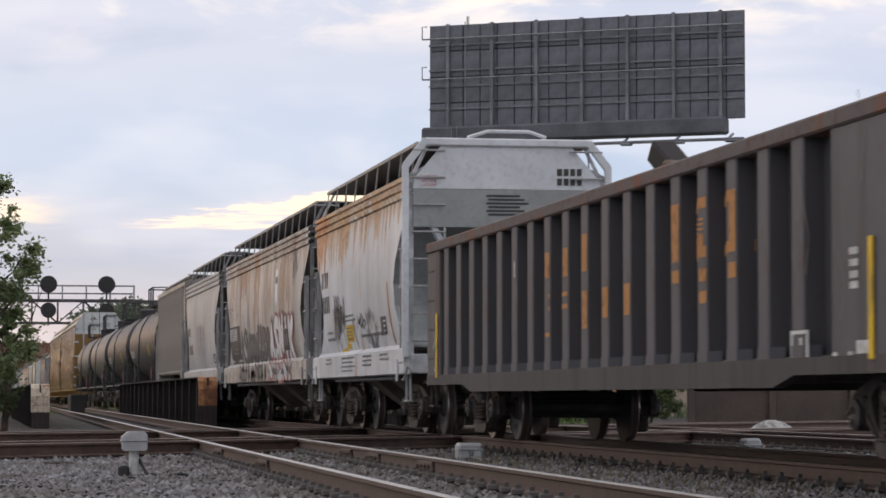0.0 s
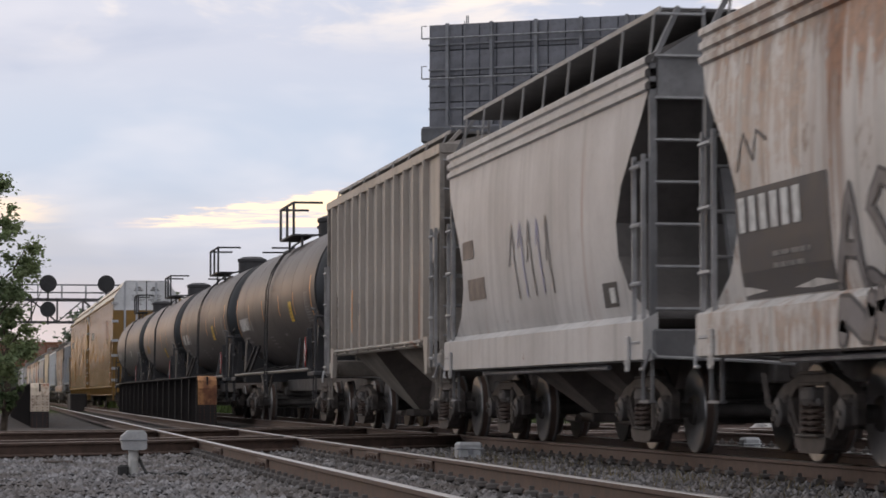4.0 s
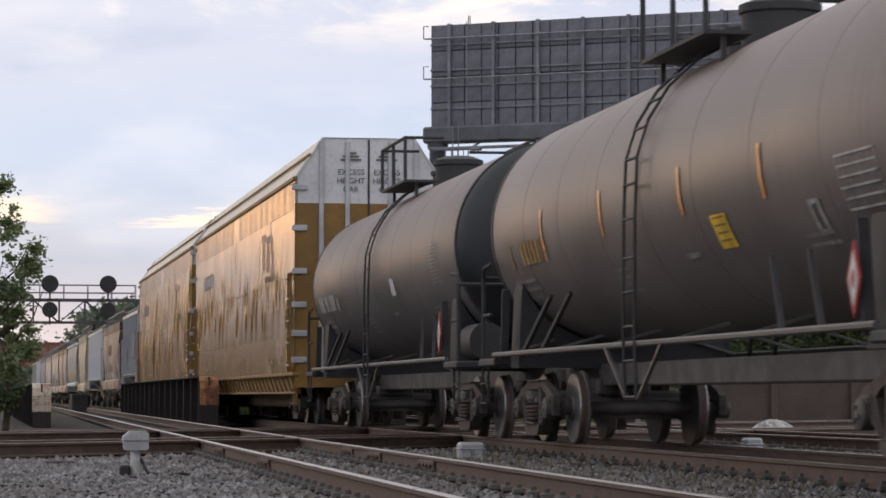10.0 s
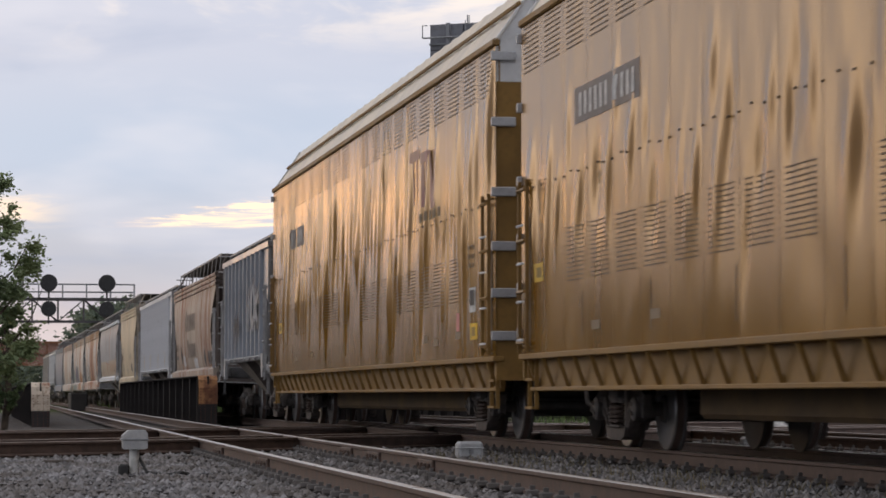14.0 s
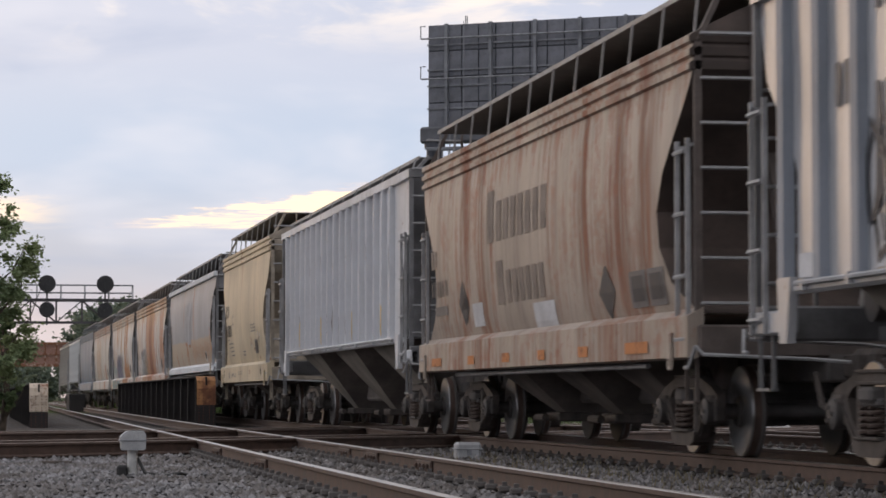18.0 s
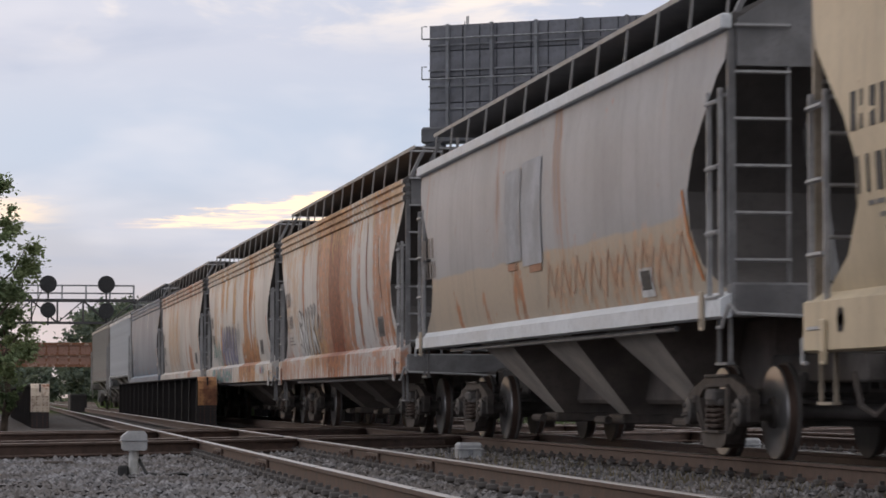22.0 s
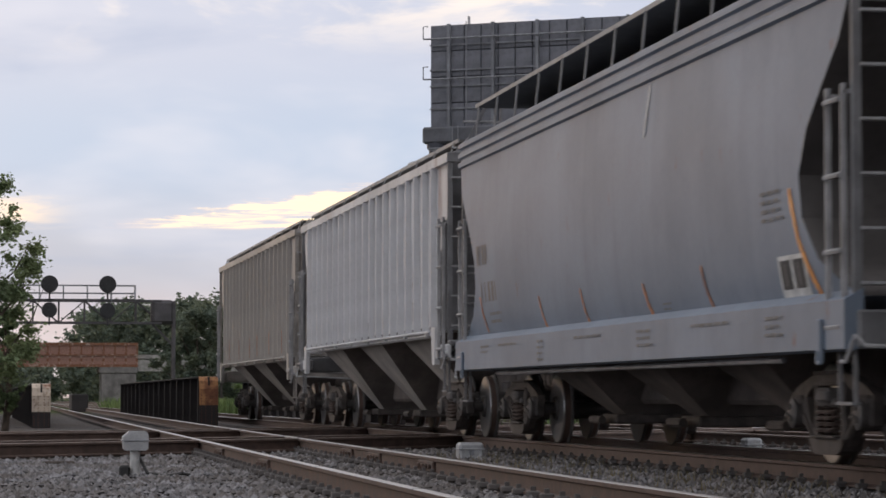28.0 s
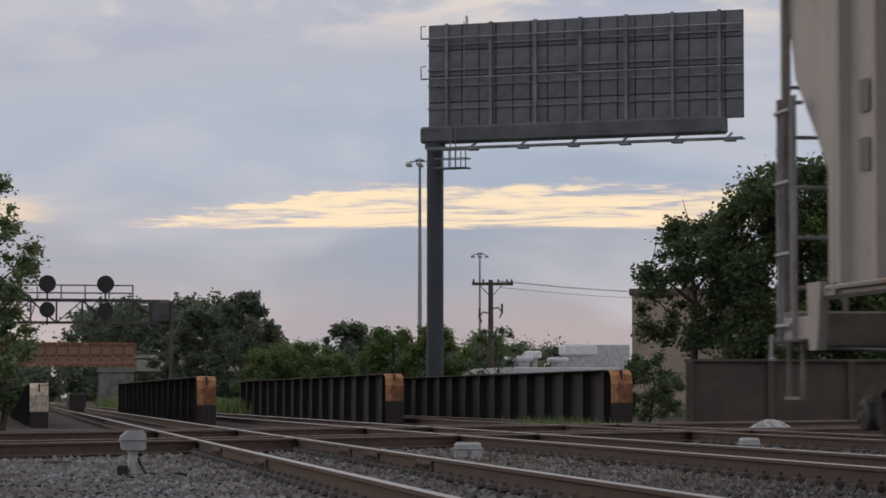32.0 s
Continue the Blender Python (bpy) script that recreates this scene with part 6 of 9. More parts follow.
plate("emblem", car, pr, -3.44, -3.06, 3.07, 3.20, M["g_grey"], "grey shield band")
plate("emblem", car, pr, -3.42, -3.06, 3.22, 3.37, M["shield_white"], "pale shield top")
plate("placard", car, pr, -5.45, -4.55, 1.58, 2.03, M["g_black"], "black inspection panel", lift=0.030)
for ya in (-5.3, -4.95):
    plate("stencil", car, pr, ya, ya + 0.22, 1.68, 1.92, M["g_grey"], lift=0.034)
tag_scrawl(car, pr, -6.1, 2.95, 1.0, 0.7, 6, M["g_grey"], 0.018, 23)

car, h, pr = curved_hopper("hopper_car", "pale grey two-bay covered hopper with faded letters", 77.42, 89.0, P["h3"], 2, seed=13)
plate("paint_mark", car, pr, 3.6, 4.4, 2.42, 2.66, M["faded"], "faded dark mark")
plate("paint_mark", car, pr, 2.9, 4.1, 1.86, 2.14, M["faded"], "faded dark mark")
for k in range(5):
    stroke("graffiti_tag", car, pr, [(1.2 - 0.55 * k, 2.2 + 0.2 * (k % 2)), (1.0 - 0.5 * k, 2.7), (0.7 - 0.5 * k, 1.8)], 0.03, M["g_violet"] if k % 2 else M["g_grey"], "faint sprayed stroke", 0.01, 0.02, k)
plate("placard", car, pr, -4.35, -3.7, 1.52, 1.78, M["dark_text"], "black inspection panel")
plate("stencil", car, pr, -4.25, -4.02, 1.56, 1.72, M["white_text"], lift=0.013)

car, h, pr = ribbed_hopper("hopper_car", "beige-grey ribbed covered hopper with dusty bays", 89.75, 102.4, P["h4"], (5.43, 0.942, 12), 2, 1.42, 4.22, seed=14, frame=plain("beige_frame_paint", (0.26, 0.235, 0.21), 0.65))
def between(ribs, k, f=0.5):
    """The place of a mark on the sheet between ribs k and k + 1."""
    return ribs[0] - ribs[1] * (k + f)


R4 = (5.43, 0.942, 12)
for k in (0, 1):
    for za, zb in ((3.20, 3.45), (2.85, 3.05)):
        plate("car_mark", car, [(0, 1.49), (5, 1.49)], between(R4, k) - 0.12, between(R4, k) + 0.12, za, zb, M["g_grey"], lift=0.009)
plate("stencil", car, [(0, 1.49), (5, 1.49)], between(R4, 3) - 0.2, between(R4, 3) + 0.2, 2.0, 2.2, M["g_grey"], lift=0.009)
plate("reflector_stripe", car, [(0, 1.57), (5, 1.57)], R4[0] - 3 * R4[1] - 0.04, R4[0] - 3 * R4[1] + 0.04, 1.7, 2.45, M["orange_stripe"], "faded orange stripe", lift=0.004)

M["faint_white"] = plain("worn_white_print", (0.27, 0.265, 0.26), 0.7, 0, 9.0, 0.3)
M["worn_white"] = plain("worn_white_mark", (0.42, 0.41, 0.40), 0.7, 0, 9.0, 0.35)
M["faint_yellow"] = plain("worn_yellow_mark", (0.33, 0.20, 0.07), 0.7, 0, 9.0, 0.4)
M["rack_print"] = plain("placard_print", (0.30, 0.20, 0.05), 0.7)
tank_p = tank_paint("tank_black_dusty", (0.062, 0.056, 0.058), 1.0, (0.088, 0.072, 0.066), 0.4)
tank_p2 = tank_paint("tank_black_brown", (0.142, 0.122, 0.117), 6.0)
tank_p3 = tank_paint("tank_black_soft", (0.090, 0.086, 0.091), 9.0)
for i, (a, z, p, label) in enumerate(((104.8, 120.75, tank_p, "black tank car with orange reflective stripes and yellow placard"), (123.4, 139.45, tank_p, "dusty black tank car with white marks and orange stripes"),
                                      (142.3, 158.3, tank_p2, "dusty brown-black tank car with yellow marks"), (161.1, 177.3, tank_p3, "dusty black tank car beside the yellow auto carrier"))):
    car, h, pr = tank_car("tank_car", label, a, z, p)
    tx = M["yellow_text"] if i == 2 else M["white_text"]
    stencil("car_mark", car, pr, 7.3 if i != 2 else 6.95, 2.50, 2.2, 0.40, 1, 10, tx if i < 2 else M["faint_yellow"] if i == 2 else M["worn_white"], 1.2, i, lift=0.016)
    if i != 2:
        plate("mark_frame", car, pr, 4.58, 4.86, 2.18, 2.42, M["faint_white"], "worn square frame", 0.016)
    stencil("stencil", car, pr, 7.2, 2.05, 1.4, 0.30, 3, 14, M["faint_white"], 0.6, i + 4, lift=0.016)
    stencil("stencil", car, pr, 1.95 if i != 1 else 1.5, 1.97, 0.75, 0.30, 4, 8, M["faint_white"], 0.8, i + 8, lift=0.016)
    plate("stencil", car, pr, -1.6, -1.1, 1.93, 1.98, M["faint_white"], lift=0.016)
    zg = 2.70 if i < 3 else 2.85
    if i < 2 or i == 3:
        stencil("stencil", car, pr, -6.2 if i < 3 else -5.9, zg, 0.75, 0.62, 11, 7, M["faint_white"], 0.9, i + 12, lift=0.016)
    else:       # white grid panel
        for q in range(6):
            plate("grid_line", car, pr, -7.35, -6.4, 2.05 + 0.085 * q, 2.07 + 0.085 * q, M["worn_white"], "white grid line", 0.016, 1)
        for q in range(8):
            plate("grid_line", car, pr, -7.35 + 0.132 * q, -7.335 + 0.132 * q, 2.05, 2.49, M["worn_white"], "white grid line", 0.016)
        for ya, yb, za, zb in ((-5.72, -5.66, 1.92, 2.21), (-5.50, -5.44, 1.92, 2.21), (-5.66, -5.5, 2.17, 2.21), (-5.66, -5.5, 1.92, 1.96)):
            plate("mark_frame", car, pr, ya, yb, za, zb, M["worn_white"], "white square frame", 0.016)
    stencil("stencil", car, pr, -5.0, 1.95, 0.8, 0.16, 2, 7, M["faint_white"], 0.8, i + 16, lift=0.016)
    if i < 3:
        y0 = (-3.35, -3.13, -2.45)[i]
        plate("placard", car, pr, y0 - 0.52, y0 + 0.0, (2.18, 2.17, 1.96)[i], (2.60, 2.56, 2.27)[i], M["yellow"], "yellow placard", n=5)
        for q in range(4):
            z_ = (2.24, 2.23, 2.02)[i] + 0.07 * q
            plate("stencil", car, pr, y0 - 0.46, y0 - 0.08, z_, z_ + 0.02, M["rack_print"], lift=0.012, n=1)
        for y, za, zb in ((7.80, 2.1, 3.05), (4.88, 2.34, 2.82), (1.78, 2.33, 2.82), (-1.6, 2.33, 2.80), (-4.35, 2.3, 2.78), (-7.30, 2.08, 3.02)):
            if i == 2 and abs(y) > 7:
                continue
            if i == 1 and abs(y - 1.78) < 0.1:
                continue
            plate("reflector_stripe", car, pr, y - 0.04, y + 0.04, za, zb, M["orange_stripe"], "orange reflective stripe", 0.014, 10)
    else:
        plate("placard", car, pr, -2.2, -1.8, 2.23, 2.5, M["white_text"], "small white placard", n=3)
    b = B()
    b.prism([(-h + 0.82, 1.18), (-h + 0.66, 1.48), (-h + 0.82, 1.78), (-h + 0.98, 1.48)], -1.56, -1.545)
    part("hazard_diamond", b, M["red"], car, "red diamond placard")
    b = B()
    b.prism([(-h + 0.82, 1.26), (-h + 0.71, 1.48), (-h + 0.82, 1.70), (-h + 0.93, 1.48)], -1.566, -1.561)
    part("hazard_diamond", b, M["white_text"], car, "white field of the diamond")
    b = B()
    b.prism([(-h + 0.82, 1.40), (-h + 0.77, 1.48), (-h + 0.82, 1.56), (-h + 0.87, 1.48)], -1.571, -1.567)
    part("hazard_diamond", b, M["red"], car)
    if i == 3:
        b = B()
        b.lathe([(0, 0.001), (0.02, 0.26), (1.0, 0.26), (1.02, 0.001)], 16, "y", (-1.1, -h - 0.55, 1.36))
        part("air_tank", b, M["tank_dark"], car, smooth=40)

# -- auto carriers --
def rack_paint():
    n = Nodes("rack_yellow_steel")
    big = n.noise(0.35, (1, 1, 1), 5, 0.6, 2)
    col = n.mix(n.ramp(big, 0.3, 0.7), (0.165, 0.075, 0.006), (0.203, 0.096, 0.009))
    st = n.noise(1.0, (3, 3, 0.3), 5, 0.6, 9, 0.3)
    col = n.mix(n.mul(n.ramp(st, 0.5, 0.75), 0.15), col, (0.19, 0.115, 0.045))
    z = n.sep()[2]
    fade = n.mul(n.ramp(z, 2.6, 4.2), n.ramp(big, 0.2, 0.6, 0.7, 1.0))
    col = n.mix(n.mul(fade, 0.75), col, (0.270, 0.158, 0.058))    # paler and less yellow towards the top
    fine = n.noise(18.0, detail=3)
    col = n.mix(n.mul(n.ramp(fine, 0.5, 0.7), 0.12), col, (0.20, 0.12, 0.04))
    # buckled sheet metal: long vertical dents
    d1 = n.noise(1.0, (0.8, 1.3, 0.55), 1, 0.3, 3, 0.6)
    n.bump(d1, 0.42, 0.06)
    return n.done(col, n.ramp(big, 0.2, 0.8, 0.17, 0.24), 0.0, 0.11)


M["rack"] = rack_paint()
M["rack_plain"] = plain("rack_yellow_plain", (0.215, 0.118, 0.025), 0.6, 0.0, 1.0, 0.25)
# darker copy of the yellow, with the shade under the floor in it
M["rack_well_shade"] = plain("rack_yellow_well_shade", (0.12, 0.078, 0.035), 0.8, 0.0, 1.5, 0.4)
M["rack_white"] = plain("rack_white_end", (0.62, 0.63, 0.64), 0.55, 0.0, 1.0, 0.15)
# shade inside the slots and the ladder recess, as a flat dark colour
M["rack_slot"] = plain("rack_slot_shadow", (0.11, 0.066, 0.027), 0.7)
M["rack_mark"] = plain("rack_faded_print", (0.19, 0.14, 0.085), 0.6, 0, 4.0, 0.4)
M["rack_galv"] = plain("rack_galvanised", (0.45, 0.46, 0.48), 0.45, 0.5, 2.0, 0.2)
M["rack_roof"] = plain("rack_roof", (0.60, 0.52, 0.40), 0.4, 0.3, 0.8, 0.25)
M["logo"] = plain("logo_faded_maroon", (0.20, 0.085, 0.10), 0.5, 0, 2.0, 0.4)
M["hazard"] = plain("diamond_white_red", (0.55, 0.22, 0.2), 0.6)


def auto_rack(label, front, rear, seed):
    car, h = start_car("auto_rack_car", label, front, rear, "auto carrier", "cars of the freight train")
    rnd = random.Random(seed)
    z0, z1, zr = 1.08, 5.08, 6.02
    npan = 21
    pw = 2 * h / npan
    folds = []      # buckles of each panel: middle y, z, lean, half width, half height, depth
    for i in range(npan):
        y0 = -h + i * pw
        fs = []
        many = 5 if seed == 2 else 3
        for k in range(many):
            zc = rnd.uniform(1.9, 4.3) if seed == 2 else rnd.uniform(2.3, 3.3) if k < 2 else rnd.uniform(2.0, 4.2)
            fs.append((y0 + pw * (0.10 + 0.80 * (k + rnd.random()) / many), zc, rnd.uniform(-0.20, -0.02), rnd.uniform(0.08, 0.16), rnd.uniform(0.35, 0.95) if seed == 2 else rnd.uniform(0.28, 0.6),
                       rnd.choice((-1, 1, 1)) * rnd.uniform(0.018, 0.042)))
        folds.append(fs)

    def bulge(y, z):
        """How far the near side stands out at (y, z)."""
        i = min(npan - 1, max(0, int((y + h) / pw)))
        u = (y + h) / pw - i
        d = 0.0
        for yc, zc, ln, w, hz, am in folds[i]:
            d += am * math.exp(-((y - yc - ln * (z - zc)) / w) ** 2 - ((z - zc) / hz) ** 2)
        return d * min(1.0, 8 * min(u, 1 - u)) * min(1.0, (z1 - z) / 0.15) * min(1.0, (z - z0) / 0.15)

    def decal(name, ya, yb, za, zb, mat, label="", lift=0.005, ny=3, nz=3):
        """A print or plate that lies on the buckled side."""
        b = B()
        for a in range(nz + 1):
            for c in range(ny + 1):
                y, z = ya + (yb - ya) * c / ny, za + (zb - za) * a / nz
                b.v.append((-1.56 - bulge(y, z) - lift, y, z))
        b.f = [(a * (ny + 1) + c, a * (ny + 1) + c + 1, (a + 1) * (ny + 1) + c + 1, (a + 1) * (ny + 1) + c) for a in range(nz) for c in range(ny)]
        b.mi = [0] * len(b.f)
        return part(name, b, mat, car, label, fix=False)

    for s in (-1, 1):
        for i in range(npan):       # side panels, buckled on the near side
            y0 = -h + i * pw
            b = B()
            nz, ny = (30, 18) if s < 0 else (4, 2)
            for a in range(nz + 1):
                for c in range(ny + 1):
                    z = z0 + (z1 - z0) * a / nz
                    y = y0 + 0.006 + (pw - 0.012) * c / ny
                    b.v.append((s * 1.56 - (bulge(y, z) if s < 0 else 0.0), y, z))
            for a in range(nz):
                for c in range(ny):
                    k = a * (ny + 1) + c
                    q = (k, k + 1, k + ny + 2, k + ny + 1)
                    b.f.append(q if s > 0 else q[::-1])
            b.mi = [0] * len(b.f)
            part("side_panel", b, M["rack"], car, smooth=60, fix=False)
        b = B()     # inner wall closes the panel seams
        b.box(min(s * 1.50, s * 1.52), max(s * 1.50, s * 1.52), -h + 0.02, h - 0.02, z0, z1)
        part("inner_wall", b, M["rack_plain"], car)
        b = B()
        b.box(min(s * 1.50, s * 1.60), max(s * 1.50, s * 1.60), -h, h, z1, z1 + 0.10, 0.02)
        part("top_rail", b, M["rack_plain"], car)
        b = B()
        b.box(min(s * 1.45, s * 1.60), max(s * 1.45, s * 1.60), -h, h, z0 - 0.06, z0 + 0.01, 0.01)
        b.box(min(s * 1.38, s * 1.44), max(s * 1.38, s * 1.44), -h + 0.3, h - 0.3, z0 - 0.40, z0 - 0.05)
        b.box(min(s * 1.38, s * 1.52), max(s * 1.38, s * 1.52), -h + 0.3, h - 0.3, z0 - 0.44, z0 - 0.39, 0.01)
        part("side_sill", b, M["rack_plain"], car)
        g = B()
        g.beam((s * 1.575, 0.0, z0 - 0.06), (s * 1.455, 0.0, z0 - 0.39), 0.035, 0.045)
        me = fix_normals(g.mesh("gusset", M["rack_plain"]))
        for i in range(30):
            part("gusset", me, None, car, at=(0, -h + 0.5 + (2 * h - 1.0) * i / 29, 0))
    # louvre fields on the near side: upper row and lower row of slotted panels
    for row, (za, zb) in enumerate(((4.49, 5.03), (1.87, 2.46))):
        for i in range(npan):
            if i == 10:
                continue
            if row == 1 and not 2 <= i <= 18:
                continue
            y0 = -h + i * pw + pw * 0.14
            b = B()
            ns, sh = (10, 0.018) if row == 0 else (13, 0.015)
            for k in range(ns):
                z = za + (zb - za) * k / (ns - 1)
                o = len(b.v)
                for c in range(6):
                    y = y0 + pw * 0.72 * c / 5
                    b.v += [(-1.563 - bulge(y, z), y, z), (-1.563 - bulge(y, z + sh), y, z + sh)]
                b.f += [(o + 2 * c, o + 2 * c + 1, o + 2 * c + 3, o + 2 * c + 2) for c in range(5)]
            b.mi = [0] * len(b.f)
            part("louvre", b, M["rack_slot"], car, fix=False)
    rv = B()     # rivet heads along the mid joint
    rv.box(-0.016, 0.01, -0.014, 0.014, 0, 0.022, 0.004)
    rv_me = fix_normals(rv.mesh("rivet", M["truck"]))
    for i in range(60):
        y = -h + 0.8 + (2 * h - 1.6) * i / 59
        z = 3.06 + (0.0 if i % 3 else 0.035)
        part("rivet", rv_me, None, car, at=(-1.56 - bulge(y, z), y, z))
    # roof: chamfered with shallow corrugation
    b = B()
    n = 60
    for j in range(n + 1):
        y = -h + 2 * h * j / n
        d = 0.02 if j % 2 else 0.0
        b.v += [(-1.52, y, z1 + 0.10), (-1.22, y, z1 + 0.52 + d), (-0.95, y, zr - 0.02 + d), (0.95, y, zr - 0.02 + d), (1.22, y, z1 + 0.52 + d), (1.52, y, z1 + 0.10)]
    for j in range(n):
        for k in range(5):
            a = j * 6 + k
            b.f.append((a, a + 1, a + 7, a + 6))
    b.mi = [0] * len(b.f)
    part("roof", b, M["rack_roof"], car)
    b = B()
    b.tube([(-1.25, -h, z1 + 0.56), (-1.25, h, z1 + 0.56)], 0.03, 6)
    part("roof_seam", b, M["rack_plain"], car)
    for e in (-1, 1):     # end doors: yellow below, white above, galvanised hinges
        y = e * (h - 0.03)
        lo, hi = min(y, y - e * 0.06), max(y, y - e * 0.06)
        b = B()
        b.box(-1.55, 1.55, lo, hi, z0 - 0.3, 4.62)
        part("end_door", b, M["rack_plain"], car, "yellow lower end door")
        b = B()
        b.prism([(-1.55, 4.622), (-1.55, z1 + 0.10), (-1.2, z1 + 0.6), (-1.0, zr - 0.02), (1.0, zr - 0.02), (1.2, z1 + 0.6), (1.55, z1 + 0.10), (1.55, 4.622)], lo, hi, "y")
        part("end_door", b, M["rack_white"], car, "white upper end door")
        for x in (-1.0, -0.45, 0.45, 1.0):
            b = B()
            b.box(x - 0.05, x + 0.05, min(y, y + e * 0.05), max(y, y + e * 0.05), z0 - 0.1, zr - 0.1, 0.01)
            part("lock_rod", b, M["rack_galv"], car)
        b = B()
        b.box(-0.02, 0.02, min(y, y + e * 0.02), max(y, y + e * 0.02), z0, zr - 0.05)
        part("door_seam", b, M["tank_dark"], car)
        for s in (-1, 1):
            for z in (1.35, 1.9, 2.5, 3.2, 4.1, 4.95):
                b = B()
                b.box(min(s * 1.30, s * 1.62), max(s * 1.30, s * 1.62), min(y, y + e * 0.05), max(y, y + e * 0.05), z - 0.06, z + 0.06, 0.01)
                part("hinge", b, M["rack_galv"], car)
            ladder("side_ladder", car, s * 1.57, e * (h - 0.62), e * (h - 0.18), z0 + 0.02, z0 + 2.1, M["rack_plain"], 0.45, out=s * 0.05)
            b = B()
            for dy in (0.2, 0.6):
                b.beam((s * 1.5, e * (h - dy), z0), (s * 1.5, e * (h - dy), 0.42), 0.05, 0.03)
            for z in (0.44, 0.78):
                b.beam((s * 1.52, e * (h - 0.2), z), (s * 1.52, e * (h - 0.6), z), 0.08, 0.03)
            part("sill_step", b, M["rack_plain"], car)
    if seed == 1:
        for x in (-0.38, 0.38):
            for k, word in enumerate(("EXCESS", "HEIGHT", "CAR")):
                cu = bpy.data.curves.new("door_text", "FONT")
                cu.body, cu.size, cu.align_x = word, 0.17, "CENTER"
                cu.materials.append(M["dark_text"])
                t = new("door_text", cu)
                t.parent = car
                t.matrix_basis = pose(x, -h - 0.005, 5.22 - k * 0.18, 90, 0, 0)
        b = B()
        for x in (-0.38, 0.38):
            for k in range(3):
                b.box(x - 0.12 - 0.05 * k, x + 0.12 + 0.05 * k, -h - 0.0, -h + 0.02, 5.66 - 0.07 * k, 5.70 - 0.07 * k)
        part("emblem", b, M["g_grey"], car)
        b = B()
        for r in range(2):
            for k in range(4):
                b.box(0.22 + k * 0.09, 0.285 + k * 0.09, -h - 0.0, -h + 0.02, 4.2 - r * 0.15, 4.29 - r * 0.15)
        part("car_mark", b, M["dark_text"], car)
    for i in range(-3, 4):
        y = 0.06 + i * 3.06
        decal("drain_slot", y - 0.014, y + 0.014, 1.24, 1.74, M["rack_slot"])
    # faded maroon emblem, as plain shapes
    for ya, yb, zt in ((-7.02, -6.08, 4.29), (-7.86, -7.08, 4.21)):
        decal("emblem_block", ya, yb, zt - 0.16, zt, M["logo"], "faded maroon emblem bar", ny=6)
        for f in (0.3, 0.7):
            decal("emblem_block", ya + (yb - ya) * f - 0.08, ya + (yb - ya) * f + 0.08, zt - 0.82, zt - 0.162, M["logo"], "faded maroon emblem bar", nz=6)
    b = B()     # slanting emblem bars
    for ya, yb, lift in ((-7.95, -8.15, 0.006), (-8.3, -8.5, 0.006)):
        for q in range(9):
            y, z = ya + (yb - ya) * q / 8, 4.18 - 0.86 * q / 8
            b.v += [(-1.56 - bulge(y, z) - lift, y - 0.13, z), (-1.56 - bulge(y, z) - lift, y + 0.13, z)]
        o = len(b.v) - 18
        b.f += [(o + 2 * q, o + 2 * q + 1, o + 2 * q + 3, o + 2 * q + 2) for q in range(8)]
    b.mi = [0] * len(b.f)
    part("emblem_block", b, M["logo"], car, "faded maroon slanting emblem bars", fix=False)
    for k in range(10):
        decal("stencil", -8.85 + 0.2 * k, -8.74 + 0.2 * k, 3.16, 3.30, M["rack_mark"])
    m0, m1, mz = (6.6, 9.6, 3.60) if seed == 1 else (7.4, 9.9, 3.64)
    if seed == 1:
        decal("mark_panel", m0, m1, mz, mz + 0.40, M["g_grey"], "dark grey mark panel", ny=18, nz=6)
        for k in range(11):
            if k != 6:
                decal("car_mark", m1 - 0.36 - 0.245 * k, m1 - 0.24 - 0.245 * k, mz + 0.07, mz + 0.33, M["white_text"], lift=0.010)
    else:
        for a in (m0, m0 + 1.3):
            decal("mark_panel", a, a + 1.15, mz, mz + 0.40, M["g_grey"], "dark grey mark panel", ny=10, nz=6)
            for k in range(4):
                decal("car_mark", a + 0.12 + 0.24 * k, a + 0.24 + 0.24 * k, mz + 0.07, mz + 0.33, M["white_text"], lift=0.010)
    decal("placard", -11.75, -11.25, 1.33, 1.55, M["yellow"], "yellow caution plate")
    decal("stencil", -11.62, -11.36, 1.38, 1.50, M["rack_print"], lift=0.009)
    decal("placard", 11.28, 11.8, 1.93, 2.15, M["yellow"], "yellow caution plate")
    decal("stencil", 11.4, 11.68, 1.98, 2.10, M["rack_print"], lift=0.009)
    decal("placard", -11.64, -11.22, 1.70, 2.03, M["white_text"], "white-framed inspection panel")
    decal("placard", -11.58, -11.28, 1.79, 2.00, M["dark_text"], "black inspection panel", lift=0.009)
    decal("placard", -10.42, -10.18, 1.47, 1.72, M["hazard"], "small pale no-entry sign")
    for za, n in ((2.30, 5), (2.42, 5), (2.54, 4)):
        for k in range(n):
            decal("stencil", -11.55 + 0.1 * k, -11.49 + 0.1 * k, za, za + 0.06, M["rack_mark"])
    for y, z in ((-7.6, 1.36), (-8.5, 1.30), (-10.3, 1.36), (8.6, 1.30), (6.0, 1.34)):
        decal("stencil", y - 0.2, y + 0.2, z, z + 0.10, M["rack_mark"])
    for e in (-1, 1):       # flat plate behind the corner ladder: the recess's shade as colour
        decal("ladder_recess", e * (h - 0.40) - 0.17, e * (h - 0.40) + 0.17, 1.12, 2.72, M["rack_slot"], "flat dark plate painted as the ladder recess's shade", nz=8)
        for q in range(4):
            z = 1.25 + 0.46 * q
            b = B()
